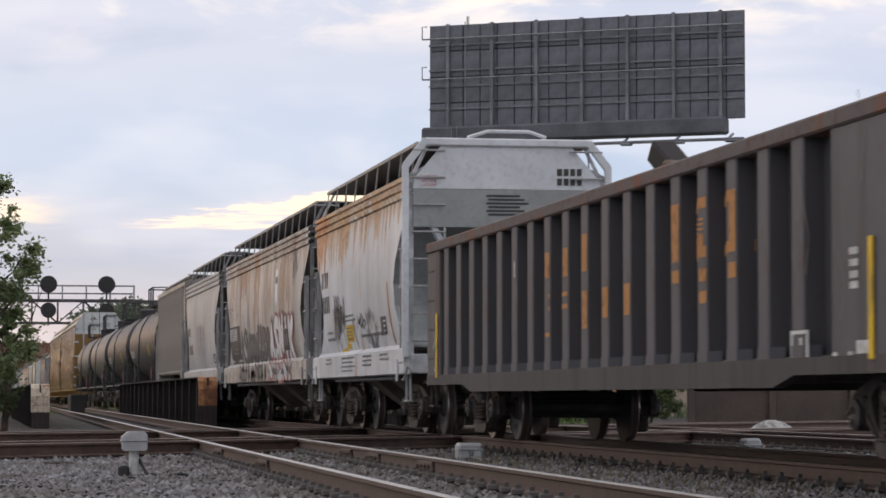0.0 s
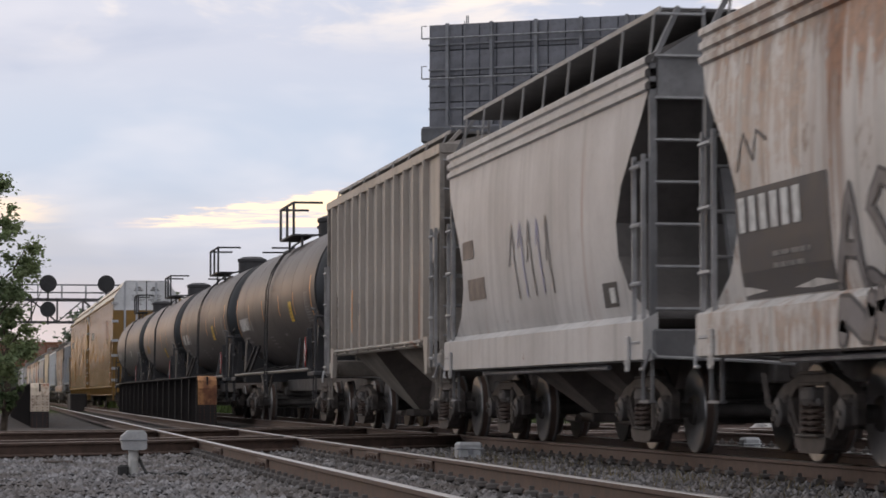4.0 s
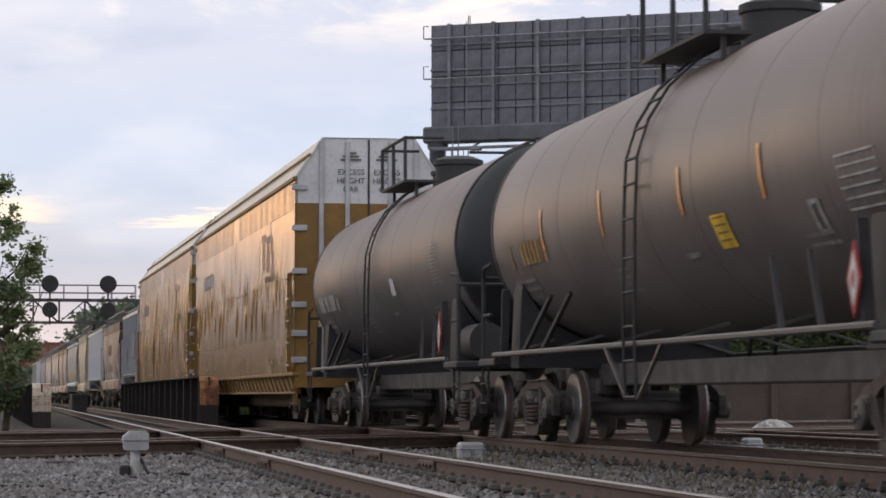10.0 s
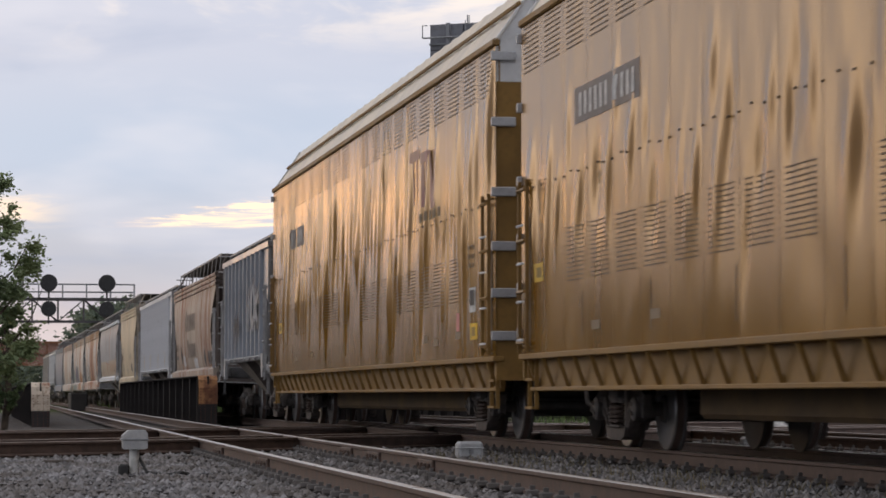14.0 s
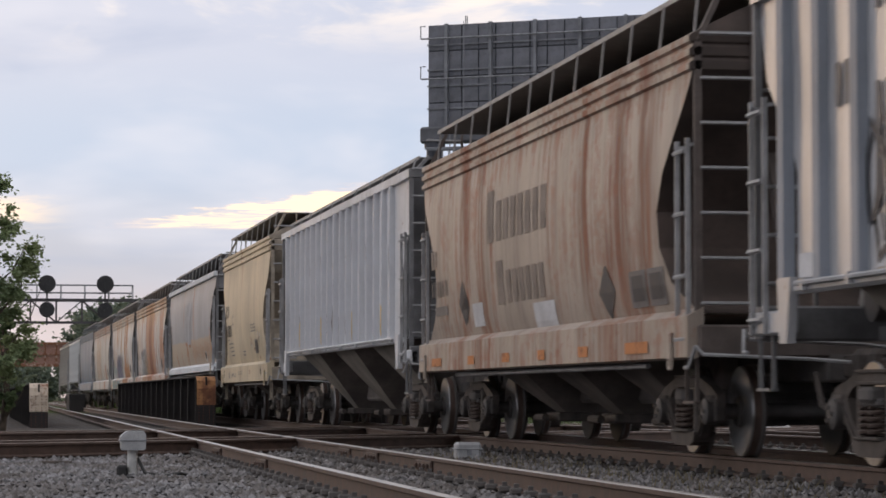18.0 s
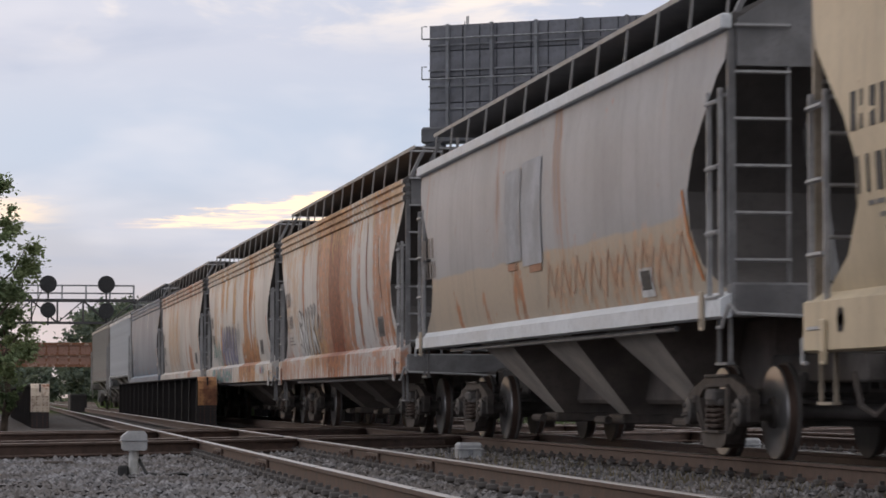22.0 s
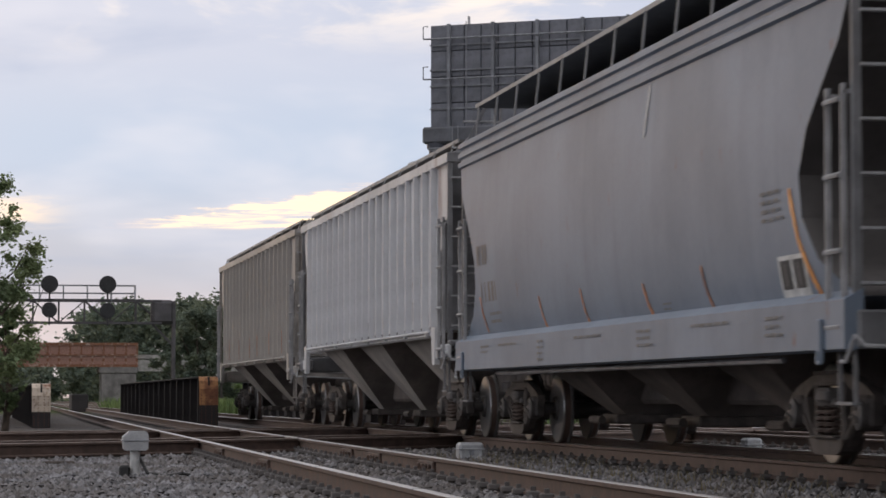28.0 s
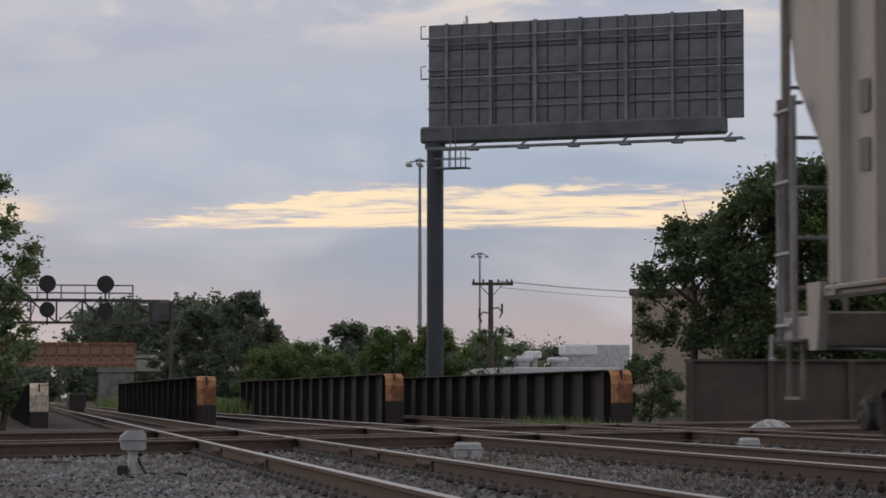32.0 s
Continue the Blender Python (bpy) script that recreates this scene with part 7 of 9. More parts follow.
            b.tube([(-1.66, e * (h - 0.22), z), (-1.66, e * (h - 0.58), z)], 0.016, 5)
            part("rung", b, M["rack_white"], car, "white ladder rung")
    b = B()
    b.box(-0.9, 0.9, -h + 5.8, h - 5.8, 0.35, 0.98, 0.05)
    part("underfloor_well", b, M["rack_well_shade"], car, "underfloor well in a yellow darkened for shade")
    trucks(car, h - 3.2)
    draft_gear(car, h, 0.5)


auto_rack("tall yellow auto carrier with buckled sides and white upper doors", 179.75, 205.0, 1)
auto_rack("tall yellow auto carrier with buckled slotted side panels", 206.65, 232.75, 2)

car, h, pr = ribbed_hopper("hopper_car", "silver ribbed covered hopper with black graffiti", 233.95, 245.3, P["h11"], (4.72, 0.963, 10), 2, 1.52, 4.1, seed=21, rib_w=0.085, rib_mat=car_paint("paint_rib_slate", (0.27, 0.295, 0.335), 0.1, 3.7, 0.5))
fl, rf = [(0, 1.492), (5, 1.492)], [(0, 1.572), (5, 1.572)]
R11 = (4.72, 0.963, 10)
for k, za, zb in ((2, 3.50, 4.0), (3, 3.50, 3.98), (4, 3.45, 3.92), (5, 3.42, 3.92), (6, 3.42, 3.90), (1, 2.85, 3.2), (2, 2.5, 2.95), (3, 2.5, 2.98), (4, 2.5, 2.95), (5, 2.45, 2.95)):
    y = between(R11, k)
    plate("letter_block", car, fl, y - 0.17, y - 0.06, za, zb, M["g_grey"], "worn dark letter bar", lift=0.008)
    plate("letter_block", car, fl, y + 0.06, y + 0.17, za, zb, M["g_grey"], "worn dark letter bar", lift=0.008)
for y, za, zb, sh in ((-1.62, 2.1, 3.25, "i"), (-2.62, 2.05, 3.3, "o"), (-3.5, 2.1, 3.2, "k")):
    sprayed_letters(car, rf, y + 0.45, za, 0.85, zb - za, sh, M["patch_dim"], M["g_grey"], 0.10, 0.04, 0.15, 0.006, int(za * 10))
tag_scrawl(car, fl, 2.6, 1.6, 1.9, 1.25, 12, M["g_black"], 0.04, 5)
tag_scrawl(car, rf, 2.4, 1.55, 1.6, 1.2, 6, M["g_black"], 0.03, 6, 0.006)
tag_scrawl(car, fl, 0.6, 1.7, 3.6, 1.4, 8, M["patch_dim"], 0.05, 16)
plate("paint_mark", car, fl, -3.8, -3.5, 1.72, 1.95, M["g_grey"], "dark stencilled square", lift=0.009)
for k in range(0, 9, 2):
    plate("scuff", car, fl, between(R11, k) - 0.25, between(R11, k) + 0.2, 1.55, 1.75 + 0.1 * (k % 3), M["patch_white"], "bare pale scuff", lift=0.006)

car, h, pr = curved_hopper("hopper_car", "brown rust-streaked covered hopper with faded dark letters", 247.1, 262.5, P["h12"], 3, seed=22, frame=plain("brown_frame_paint", (0.11, 0.088, 0.078), 0.7), end=M["end_brown"])
# faded two-line owner's mark, as plain bars
for r, (big, n, z0, z1, zs, pitch) in enumerate(((2.41, 8, 2.55, 3.22, 3.06, 0.455), (1.87, 7, 1.75, 2.30, 2.16, 0.395))):
    for k in range(n):
        y = big if k == 0 else big - 0.62 - (k - 1) * pitch
        w = 0.5 if k == 0 else pitch * 0.78
        top = z1 if k == 0 else zs
        plate("letter_bar", car, pr, y - w * 0.88, y, z0, top, M["faded"], "faded dark lettering bar", lift=0.007)
stencil("car_mark", car, pr, 6.7, 2.66, 0.7, 0.36, 1, 2, M["faded"], 1.2, 1)
stencil("car_mark", car, pr, 6.75, 2.22, 1.3, 0.3, 1, 6, M["faded"], 1.1, 2)
for y, z, w_, h_ in ((4.3, 1.85, 0.32, 0.30), (-4.1, 1.68, 0.36, 0.28), (4.2, 1.78, 0.25, 0.2)):
    b = B()
    for q in range(7):
        zz = z - h_ + 2 * h_ * q / 6
        ww = w_ * (1 - abs(q - 3) / 3) + 0.02
        b.v += [(-width_at(pr, zz) - 0.009, y - ww, zz), (-width_at(pr, zz) - 0.009, y + ww, zz)]
    b.f = [(2 * q, 2 * q + 1, 2 * q + 3, 2 * q + 2) for q in range(6)]
    b.mi = [0] * 6
    part("diamond_mark", b, M["g_black"], car, "worn dark diamond mark", fix=False)
for ya, yb in ((-5.78, -5.1), (-6.52, -5.86)):
    plate("placard", car, pr, ya, yb, 1.48, 1.85, M["g_grey"], "grey framed inspection panel")
    plate("placard", car, pr, ya + 0.1, yb - 0.1, 1.54, 1.80, M["g_black"], lift=0.013)
plate("paint_patch", car, pr, 2.95, 3.68, 1.51, 1.82, M["patch_white"], "white repaint patch")
plate("paint_patch", car, pr, -1.45, -0.25, 1.40, 1.70, M["patch_white"], "white repaint patch")
plate("paint_patch", car, pr, 5.6, 6.6, 1.73, 1.86, M["g_grey"], "dark repaint bar")
for y, w_ in ((6.1, 0.8), (3.4, 0.46), (1.03, 0.46), (-1.1, 0.4), (-3.3, 0.46), (-5.7, 0.95)):
    plate("reflector_stripe", car, SILL, y - w_ / 2, y + w_ / 2, 1.01, 1.125, M["dull_orange"], "weathered orange reflector")

car, h, pr = ribbed_hopper("hopper_car", "silver-white ribbed covered hopper with scraped paint", 263.85, 281.2, P["h13"], (7.68, 0.85, 18), 3, 1.52, 4.08, seed=23)
fl = [(0, 1.49), (5, 1.49)]
R13 = (7.68, 0.85, 18)
for k, za, zb in ((0, 2.65, 3.22), (1, 2.62, 3.48), (0, 2.2, 2.4), (1, 2.2, 2.45), (2, 2.22, 2.5), (3, 2.3, 2.58)):
    y = between(R13, k)
    plate("letter_block", car, fl, y - 0.15, y + 0.13, za, zb, M["g_grey"], "worn dark letter block", lift=0.008)
for y in (0.58, -1.4):
    b = B()
    b.prism([(y, 1.72), (y - 0.24, 1.98), (y, 2.24), (y + 0.24, 1.98)], -1.5, -1.492)
    part("diamond_mark", b, M["g_grey"], car, "dark diamond mark")
for k in (3, 7, 12, 16):
    y = R13[0] - R13[1] * k
    plate("reflector_stripe", car, rf, y - 0.04, y + 0.04, 1.58, 2.08, M["yellow"], "yellow stripe", lift=0.004)
stroke("reflector_stripe", car, fl, [(7.85, 2.2), (7.85, 1.65)], 0.04, M["orange_stripe"], "orange stripe")
rnd = random.Random(31)
for k in range(17):        # scraped spots where dark primer shows
    for q in range(rnd.choice((1, 2, 2, 3))):
        z = rnd.choice((rnd.uniform(1.65, 2.2), rnd.uniform(2.4, 3.8)))
        y = between(R13, k, rnd.uniform(0.25, 0.75))
        big = k in (11, 14) and q == 0
        stroke("scrape", car, fl, [(y, z), (y + rnd.uniform(-0.04, 0.04), z + (0.6 if big else rnd.uniform(0.06, 0.25)))], 0.07 if big else rnd.uniform(0.010, 0.028), M["primer"], "scraped dark primer spot", 0.006, 0.03, k * 7 + q)
for k in range(18):
    if rnd.random() < 0.6:
        z = rnd.uniform(1.6, 3.4)
        stroke("scrape", car, rf, [(R13[0] - R13[1] * k, z), (R13[0] - R13[1] * k + 0.01, z + rnd.uniform(0.1, 0.4))], 0.014, M["primer"], "scraped dark primer spot", 0.004, 0.01, k)

car, h, pr = curved_hopper("hopper_car", "cream two-bay covered hopper with dark stencilled marks", 283.2, 294.6, P["h14"], 2, seed=24, rise=0.28, frame=plain("cream_frame_paint", (0.34, 0.29, 0.23), 0.65), end=plain("cream_end_slope", (0.30, 0.255, 0.20), 0.7))
stencil("car_mark", car, pr, 4.48, 2.90, 0.9, 0.42, 1, 4, M["dark_text"], 1.0, 1)
stencil("car_mark", car, pr, 4.38, 2.40, 1.35, 0.40, 1, 6, M["dark_text"], 1.0, 2)
for q, (yy, ww) in enumerate(((4.15, 0.5), (3.9, 1.2), (3.8, 1.1), (3.7, 1.0), (3.5, 0.8))):
    stencil("stencil", car, pr, yy, 2.05 - 0.10 * q, ww, 0.09, 1, 10, M["g_grey"], 0.6, q)
stencil("stencil", car, pr, -1.6, 2.30, 1.2, 0.22, 3, 8, M["g_grey"], 0.6, 3)
stencil("stencil", car, pr, 0.55, 1.70, 0.75, 0.16, 2, 8, M["g_grey"], 0.6, 4)
plate("placard", car, pr, -3.0, -2.35, 1.60, 1.92, M["g_grey"], "dark inspection panel")
for ya in (-2.95, -2.65):
    plate("placard", car, pr, ya, ya + 0.24, 1.64, 1.88, M["g_black"], lift=0.013)
rnd = random.Random(8)
for k in range(16):     # flaked labels round the panel
    y, z = rnd.uniform(-3.7, -1.4), rnd.uniform(1.50, 2.05)
    if not -3.05 < y < -2.3:
        stroke("label_scrap", car, pr, [(y, z), (y - rnd.uniform(0.05, 0.15), z + rnd.uniform(-0.05, 0.1))], rnd.uniform(0.02, 0.05), M["patch_white"] if k % 3 else M["g_rust"], "torn label scrap", 0.009, 0.02, k)
stroke("stencil", car, pr, [(2.5, 2.62), (2.7, 2.6), (2.7, 2.42), (2.5, 2.4)], 0.02, M["g_grey"])
for y in (-4.23, 4.69):
    stroke("jacking_hole", car, SILL, [(y, 1.15), (y, 1.2)], 0.08, M["girder"], "dark jacking hole", 0.004)
stencil("stencil", car, SILL, 2.62, 1.17, 1.1, 0.14, 1, 9, M["g_grey"], 1.0, 7)
plate("emblem", car, SILL, 3.1, 3.3, 1.05, 1.2, M["g_grey"], "small shield stencil")
stencil("stencil", car, SILL, 0.9, 1.2, 1.0, 0.1, 2, 9, M["g_grey"], 0.6, 8)
stencil("stencil", car, SILL, -1.6, 1.2, 0.5, 0.1, 2, 9, M["g_rust"], 0.6, 9)

car, h, pr = curved_hopper("hopper_car", "grey smooth-sided covered hopper with tan repainted lower half", 296.95, 313.9, P["h15"], 3, (1.30, 1.50), False, True, seed=25, sill_mat=M["end_pale"], eave=M["end_pale"])
plate("paint_patch", car, pr, 0.62, 1.6, 2.24, 3.38, M["patch_thin"], "thin white repaint patch", lift=0.012, n=12)
plate("paint_patch", car, pr, -0.58, 0.56, 2.16, 3.42, M["patch_dim"], "faded white repaint patch", lift=0.014, n=12)
plate("paint_patch", car, pr, 1.0, 1.5, 2.14, 2.23, M["g_rust"], "faded red bar under the patch", lift=0.012)
plate("paint_patch", car, pr, -0.5, 0.2, 2.07, 2.155, M["g_rust"], "faded red bar under the patch", lift=0.012)
for k in range(9):
    stroke("graffiti_tag", car, pr, [(-0.6 - 0.75 * k, 1.62 + 0.05 * (k % 3)), (-0.9 - 0.75 * k, 2.15), (-1.1 - 0.75 * k, 1.72), (-1.3 - 0.75 * k, 2.05)], 0.014, M["g_rust"], "thin rust-red scrawl", 0.009, 0.02, k)
stencil("car_mark", car, pr, 8.0, 2.88, 1.15, 0.40, 1, 4, M["g_grey"], 1.1, 1)
stencil("car_mark", car, pr, 7.8, 2.54, 1.1, 0.34, 1, 5, M["g_grey"], 1.1, 2)
plate("placard", car, pr, -5.65, -5.12, 1.58, 1.87, M["g_white"], "white-framed inspection panel")
plate("placard", car, pr, -5.58, -5.2, 1.65, 1.84, M["dark_text"], "black inspection panel", lift=0.013)
stroke("reflector_stripe", car, pr, [(-7.02, 2.5), (-7.15, 2.1), (-7.5, 1.68)], 0.035, M["dull_orange"], "weathered orange stripe along the end of the side")

for a, z, key, sd, lab in ((315.25, 332.2, "h16", 26, "white covered hopper with heavy orange rust runs"), (333.5, 350.35, "h17", 27, "white rust-stained covered hopper with violet graffiti"),
                           (352.2, 369.05, "h18", 28, "off-white covered hopper with light rust stains")):
    car, h, pr = curved_hopper("hopper_car", lab, a, z, P[key], 3, seed=sd)
    stencil("car_mark", car, pr, 7.25, 2.74, 0.85, 0.40, 1, 4, M["g_grey"], 1.0, 1)
    stencil("car_mark", car, pr, 7.15, 2.26, 1.15, 0.36, 1, 5, M["g_grey"], 1.0, 2)
    stencil("stencil", car, pr, 6.9, 1.82, 0.9, 0.2, 3, 8, M["g_grey"], 0.6, 3)
    yp = {"h16": -5.6, "h17": -5.35, "h18": -5.6}[key]
    plate("placard", car, pr, yp - 0.62, yp, 1.57, 1.90, M["g_grey"], "dark inspection panel")
    plate("placard", car, pr, yp - 0.55, yp - 0.07, 1.62, 1.86, M["g_black"], lift=0.013)
    if key == "h16":
        sprayed_letters(car, pr, 5.2, 1.40, 2.8, 0.92, "snik", M["g_white"], M["g_black"], 0.10, 0.035, -0.1, 0.010, 15)
        tag_scrawl(car, pr, 2.3, 1.6, 0.9, 0.7, 3, M["g_grey"], 0.02, 12)
        for pts in ([(-3.4, 2.45), (-3.5, 2.0), (-3.7, 1.5)], [(-4.58, 3.5), (-4.6, 2.9), (-4.55, 2.35)], [(-4.9, 2.2), (-5.0, 1.8), (-5.15, 1.5)], [(-5.9, 3.2), (-6.0, 2.7), (-6.2, 2.2)]):
            stroke("rust_run", car, pr, pts, 0.022, M["overpass_rust"], "narrow rust run along a seam", 0.004, 0.012, int(-pts[0][0] * 10))
    if key == "h17":
        sprayed_letters(car, pr, 4.2, 1.36, 4.0, 1.05, "anmnu", M["g_violet"], M["g_grey"], 0.09, 0.025, 0.1, 0.010, 19)
        tag_scrawl(car, pr, 6.8, 1.4, 2.4, 0.7, 6, M["g_teal"], 0.035, 20)
        tag_scrawl(car, pr, 3.6, 1.5, 4.2, 1.0, 9, M["g_grey"], 0.022, 26, 0.016)
        sprayed_letters(car, SILL, 6.4, 0.95, 5.6, 0.38, "suaunon", M["g_teal"], M["g_violet"], 0.05, 0.025, 0.0, 0.006, 21)
        for y, m_ in ((-6.0, "g_red"), (-6.35, "g_violet"), (-6.65, "g_teal")):
            plate("sticker", car, SILL, y - 0.1, y + 0.1, 1.12, 1.27, M[m_], "small coloured sticker", 0.005)
    if key == "h18":
        for k, y in enumerate((2.6, 1.6, 0.6, -0.4, -1.4)):
            stroke("rust_run", car, pr, [(y, 1.95 + 0.1 * (k % 2)), (y - 0.15, 1.7), (y - 0.3, 1.42)], 0.02, M["g_grey"], "dark run near the sill", 0.004, 0.012, k)
    stroke("reflector_stripe", car, pr, [(-h + 1.55, 2.4), (-h + 1.45, 1.95), (-h + 1.2, 1.55)], 0.03, M["dull_orange"], "weathered orange stripe along the end of the side")

car, h, pr = curved_hopper("hopper_car", "plain dark grey curved-side covered hopper", 370.1, 387.2, P["h19"], 3, seed=29, rise=0.15)
stencil("car_mark", car, pr, 7.05, 2.57, 0.75, 0.36, 1, 4, M["g_grey"], 1.1, 1)
stencil("car_mark", car, pr, 6.85, 2.08, 1.15, 0.36, 1, 5, M["g_grey"], 1.1, 2)
stencil("stencil", car, pr, 6.4, 1.68, 0.8, 0.2, 2, 7, M["g_grey"], 0.6, 3)
stencil("stencil", car, pr, -6.15, 2.31, 0.75, 0.3, 4, 7, M["g_grey"], 0.6, 2)
stencil("stencil", car, pr, -2.5, 1.50, 0.35, 0.1, 2, 7, M["g_grey"], 0.6, 4)
for yy, ww, rr in ((6.6, 0.6, 2), (5.4, 1.3, 1), (3.0, 0.4, 4), (1.0, 1.6, 1), (-1.9, 0.7, 3), (-4.0, 1.8, 1), (-6.4, 0.6, 3)):
    stencil("stencil", car, SILL, yy, 1.25, ww, 0.07 * rr, rr, 10, M["g_grey"], 0.6, int(yy * 3 + 40))
plate("placard", car, pr, -7.28, -6.52, 1.40, 1.75, M["white_text"], "white framed panel")
for ya in (-7.22, -6.86):
    plate("placard", car, pr, ya, ya + 0.28, 1.47, 1.71, M["dark_text"], lift=0.013)
    plate("placard", car, pr, ya + 0.12, ya + 0.16, 1.5, 1.68, M["g_grey"], lift=0.016)
for y, za, zb in ((-4.2, 1.32, 1.77), (-1.95, 1.33, 1.70), (0.9, 1.34, 1.76), (3.15, 1.36, 1.76), (6.85, 1.45, 1.88)):
    stroke("reflector_stripe", car, pr, [(y + 0.1, zb), (y, (za + zb) / 2), (y - 0.15, za)], 0.026, M["dull_orange"], "thin orange stripe")
stroke("reflector_stripe", car, pr, [(-7.0, 2.26), (-7.15, 1.85), (-7.6, 1.32)], 0.035, M["orange_stripe"], "orange stripe along the end of the side")
stroke("paint_mark", car, pr, [(-2.25, 3.65), (-2.1, 3.2)], 0.035, M["white_text"], "white vertical stroke")

car, h, pr = ribbed_hopper("hopper_car", "white ribbed covered hopper with clean sides", 388.2, 405.7, P["h20"], (7.48, 0.783, 20), 3, 1.55, 4.05, seed=30, bay=M["bay_light"])
R20 = (7.48, 0.783, 20)
for k, za, zb in ((1, 2.57, 2.82), (2, 2.55, 2.80), (1, 2.20, 2.36), (2, 2.18, 2.34), (3, 2.12, 2.34), (1, 1.75, 1.85), (2, 1.78, 1.9)):
    y = between(R20, k)
    plate("letter_block", car, [(0, 1.49), (5, 1.49)], y - 0.10, y + 0.10, za, zb, M["g_grey"], lift=0.008)
plate("placard", car, [(0, 1.49), (5, 1.49)], between(R20, 9) - 0.14, between(R20, 9) + 0.14, 1.68, 1.83, M["g_peach"], "faded square label", lift=0.008)
plate("stencil", car, [(0, 1.49), (5, 1.49)], between(R20, 10) - 0.2, between(R20, 10) + 0.2, 1.68, 1.86, M["grey_frame"], lift=0.008)
plate("placard", car, [(0, 1.49), (5, 1.49)], between(R20, 16) - 0.16, between(R20, 16) + 0.14, 1.75, 2.04, M["g_grey"], "grey inspection panel", lift=0.008)
for k in range(20):        # dark drain marks at the rib feet
    plate("drain_mark", car, [(0, 1.572), (5, 1.572)], R20[0] - R20[1] * k - 0.06, R20[0] - R20[1] * k + 0.05, 1.56, 1.60, M["primer"], lift=0.004)

car, h, pr = ribbed_hopper("hopper_car", "beige ribbed covered hopper at the end of the train", 406.7, 424.4, P["h21"], (7.18, 0.866, 18), 3, 1.45, 4.08, seed=31, bay=M["bay_light"], frame=plain("beige_end_frame", (0.30, 0.275, 0.25), 0.65))
R21 = (7.18, 0.866, 18)
b21 = between(R21, 13)
plate("placard", car, [(0, 1.49), (5, 1.49)], b21 - 0.2, b21 + 0.18, 1.72, 2.02, M["white_text"], "white framed panel", lift=0.006)
plate("placard", car, [(0, 1.49), (5, 1.49)], b21 - 0.12, b21 + 0.12, 1.78, 1.98, M["g_grey"], lift=0.010)
for k in (2, 5, 8, 10, 13, 16):
    y = R21[0] - R21[1] * k
    plate("reflector_stripe", car, [(0, 1.572), (5, 1.572)], y - 0.035, y + 0.035, 1.54, 2.02, M["dull_orange"], "weathered orange stripe", lift=0.004)
for k, za, zb in ((0, 2.75, 3.0), (2, 2.75, 3.0), (0, 2.3, 2.55), (2, 2.3, 2.55), (3, 2.3, 2.55)):
    plate("letter_block", car, [(0, 1.49), (5, 1.49)], between(R21, k) - 0.12, between(R21, k) + 0.12, za, zb, M["g_grey"], lift=0.008)
plate("stencil", car, [(0, 1.49), (5, 1.49)], between(R21, 13) - 0.15, between(R21, 13) + 0.15, 2.18, 2.30, M["faded"], lift=0.008)
plate("stencil", car, [(0, 1.49), (5, 1.49)], between(R21, 9) - 0.12, between(R21, 9) + 0.12, 1.75, 1.9, M["faded"], lift=0.008)


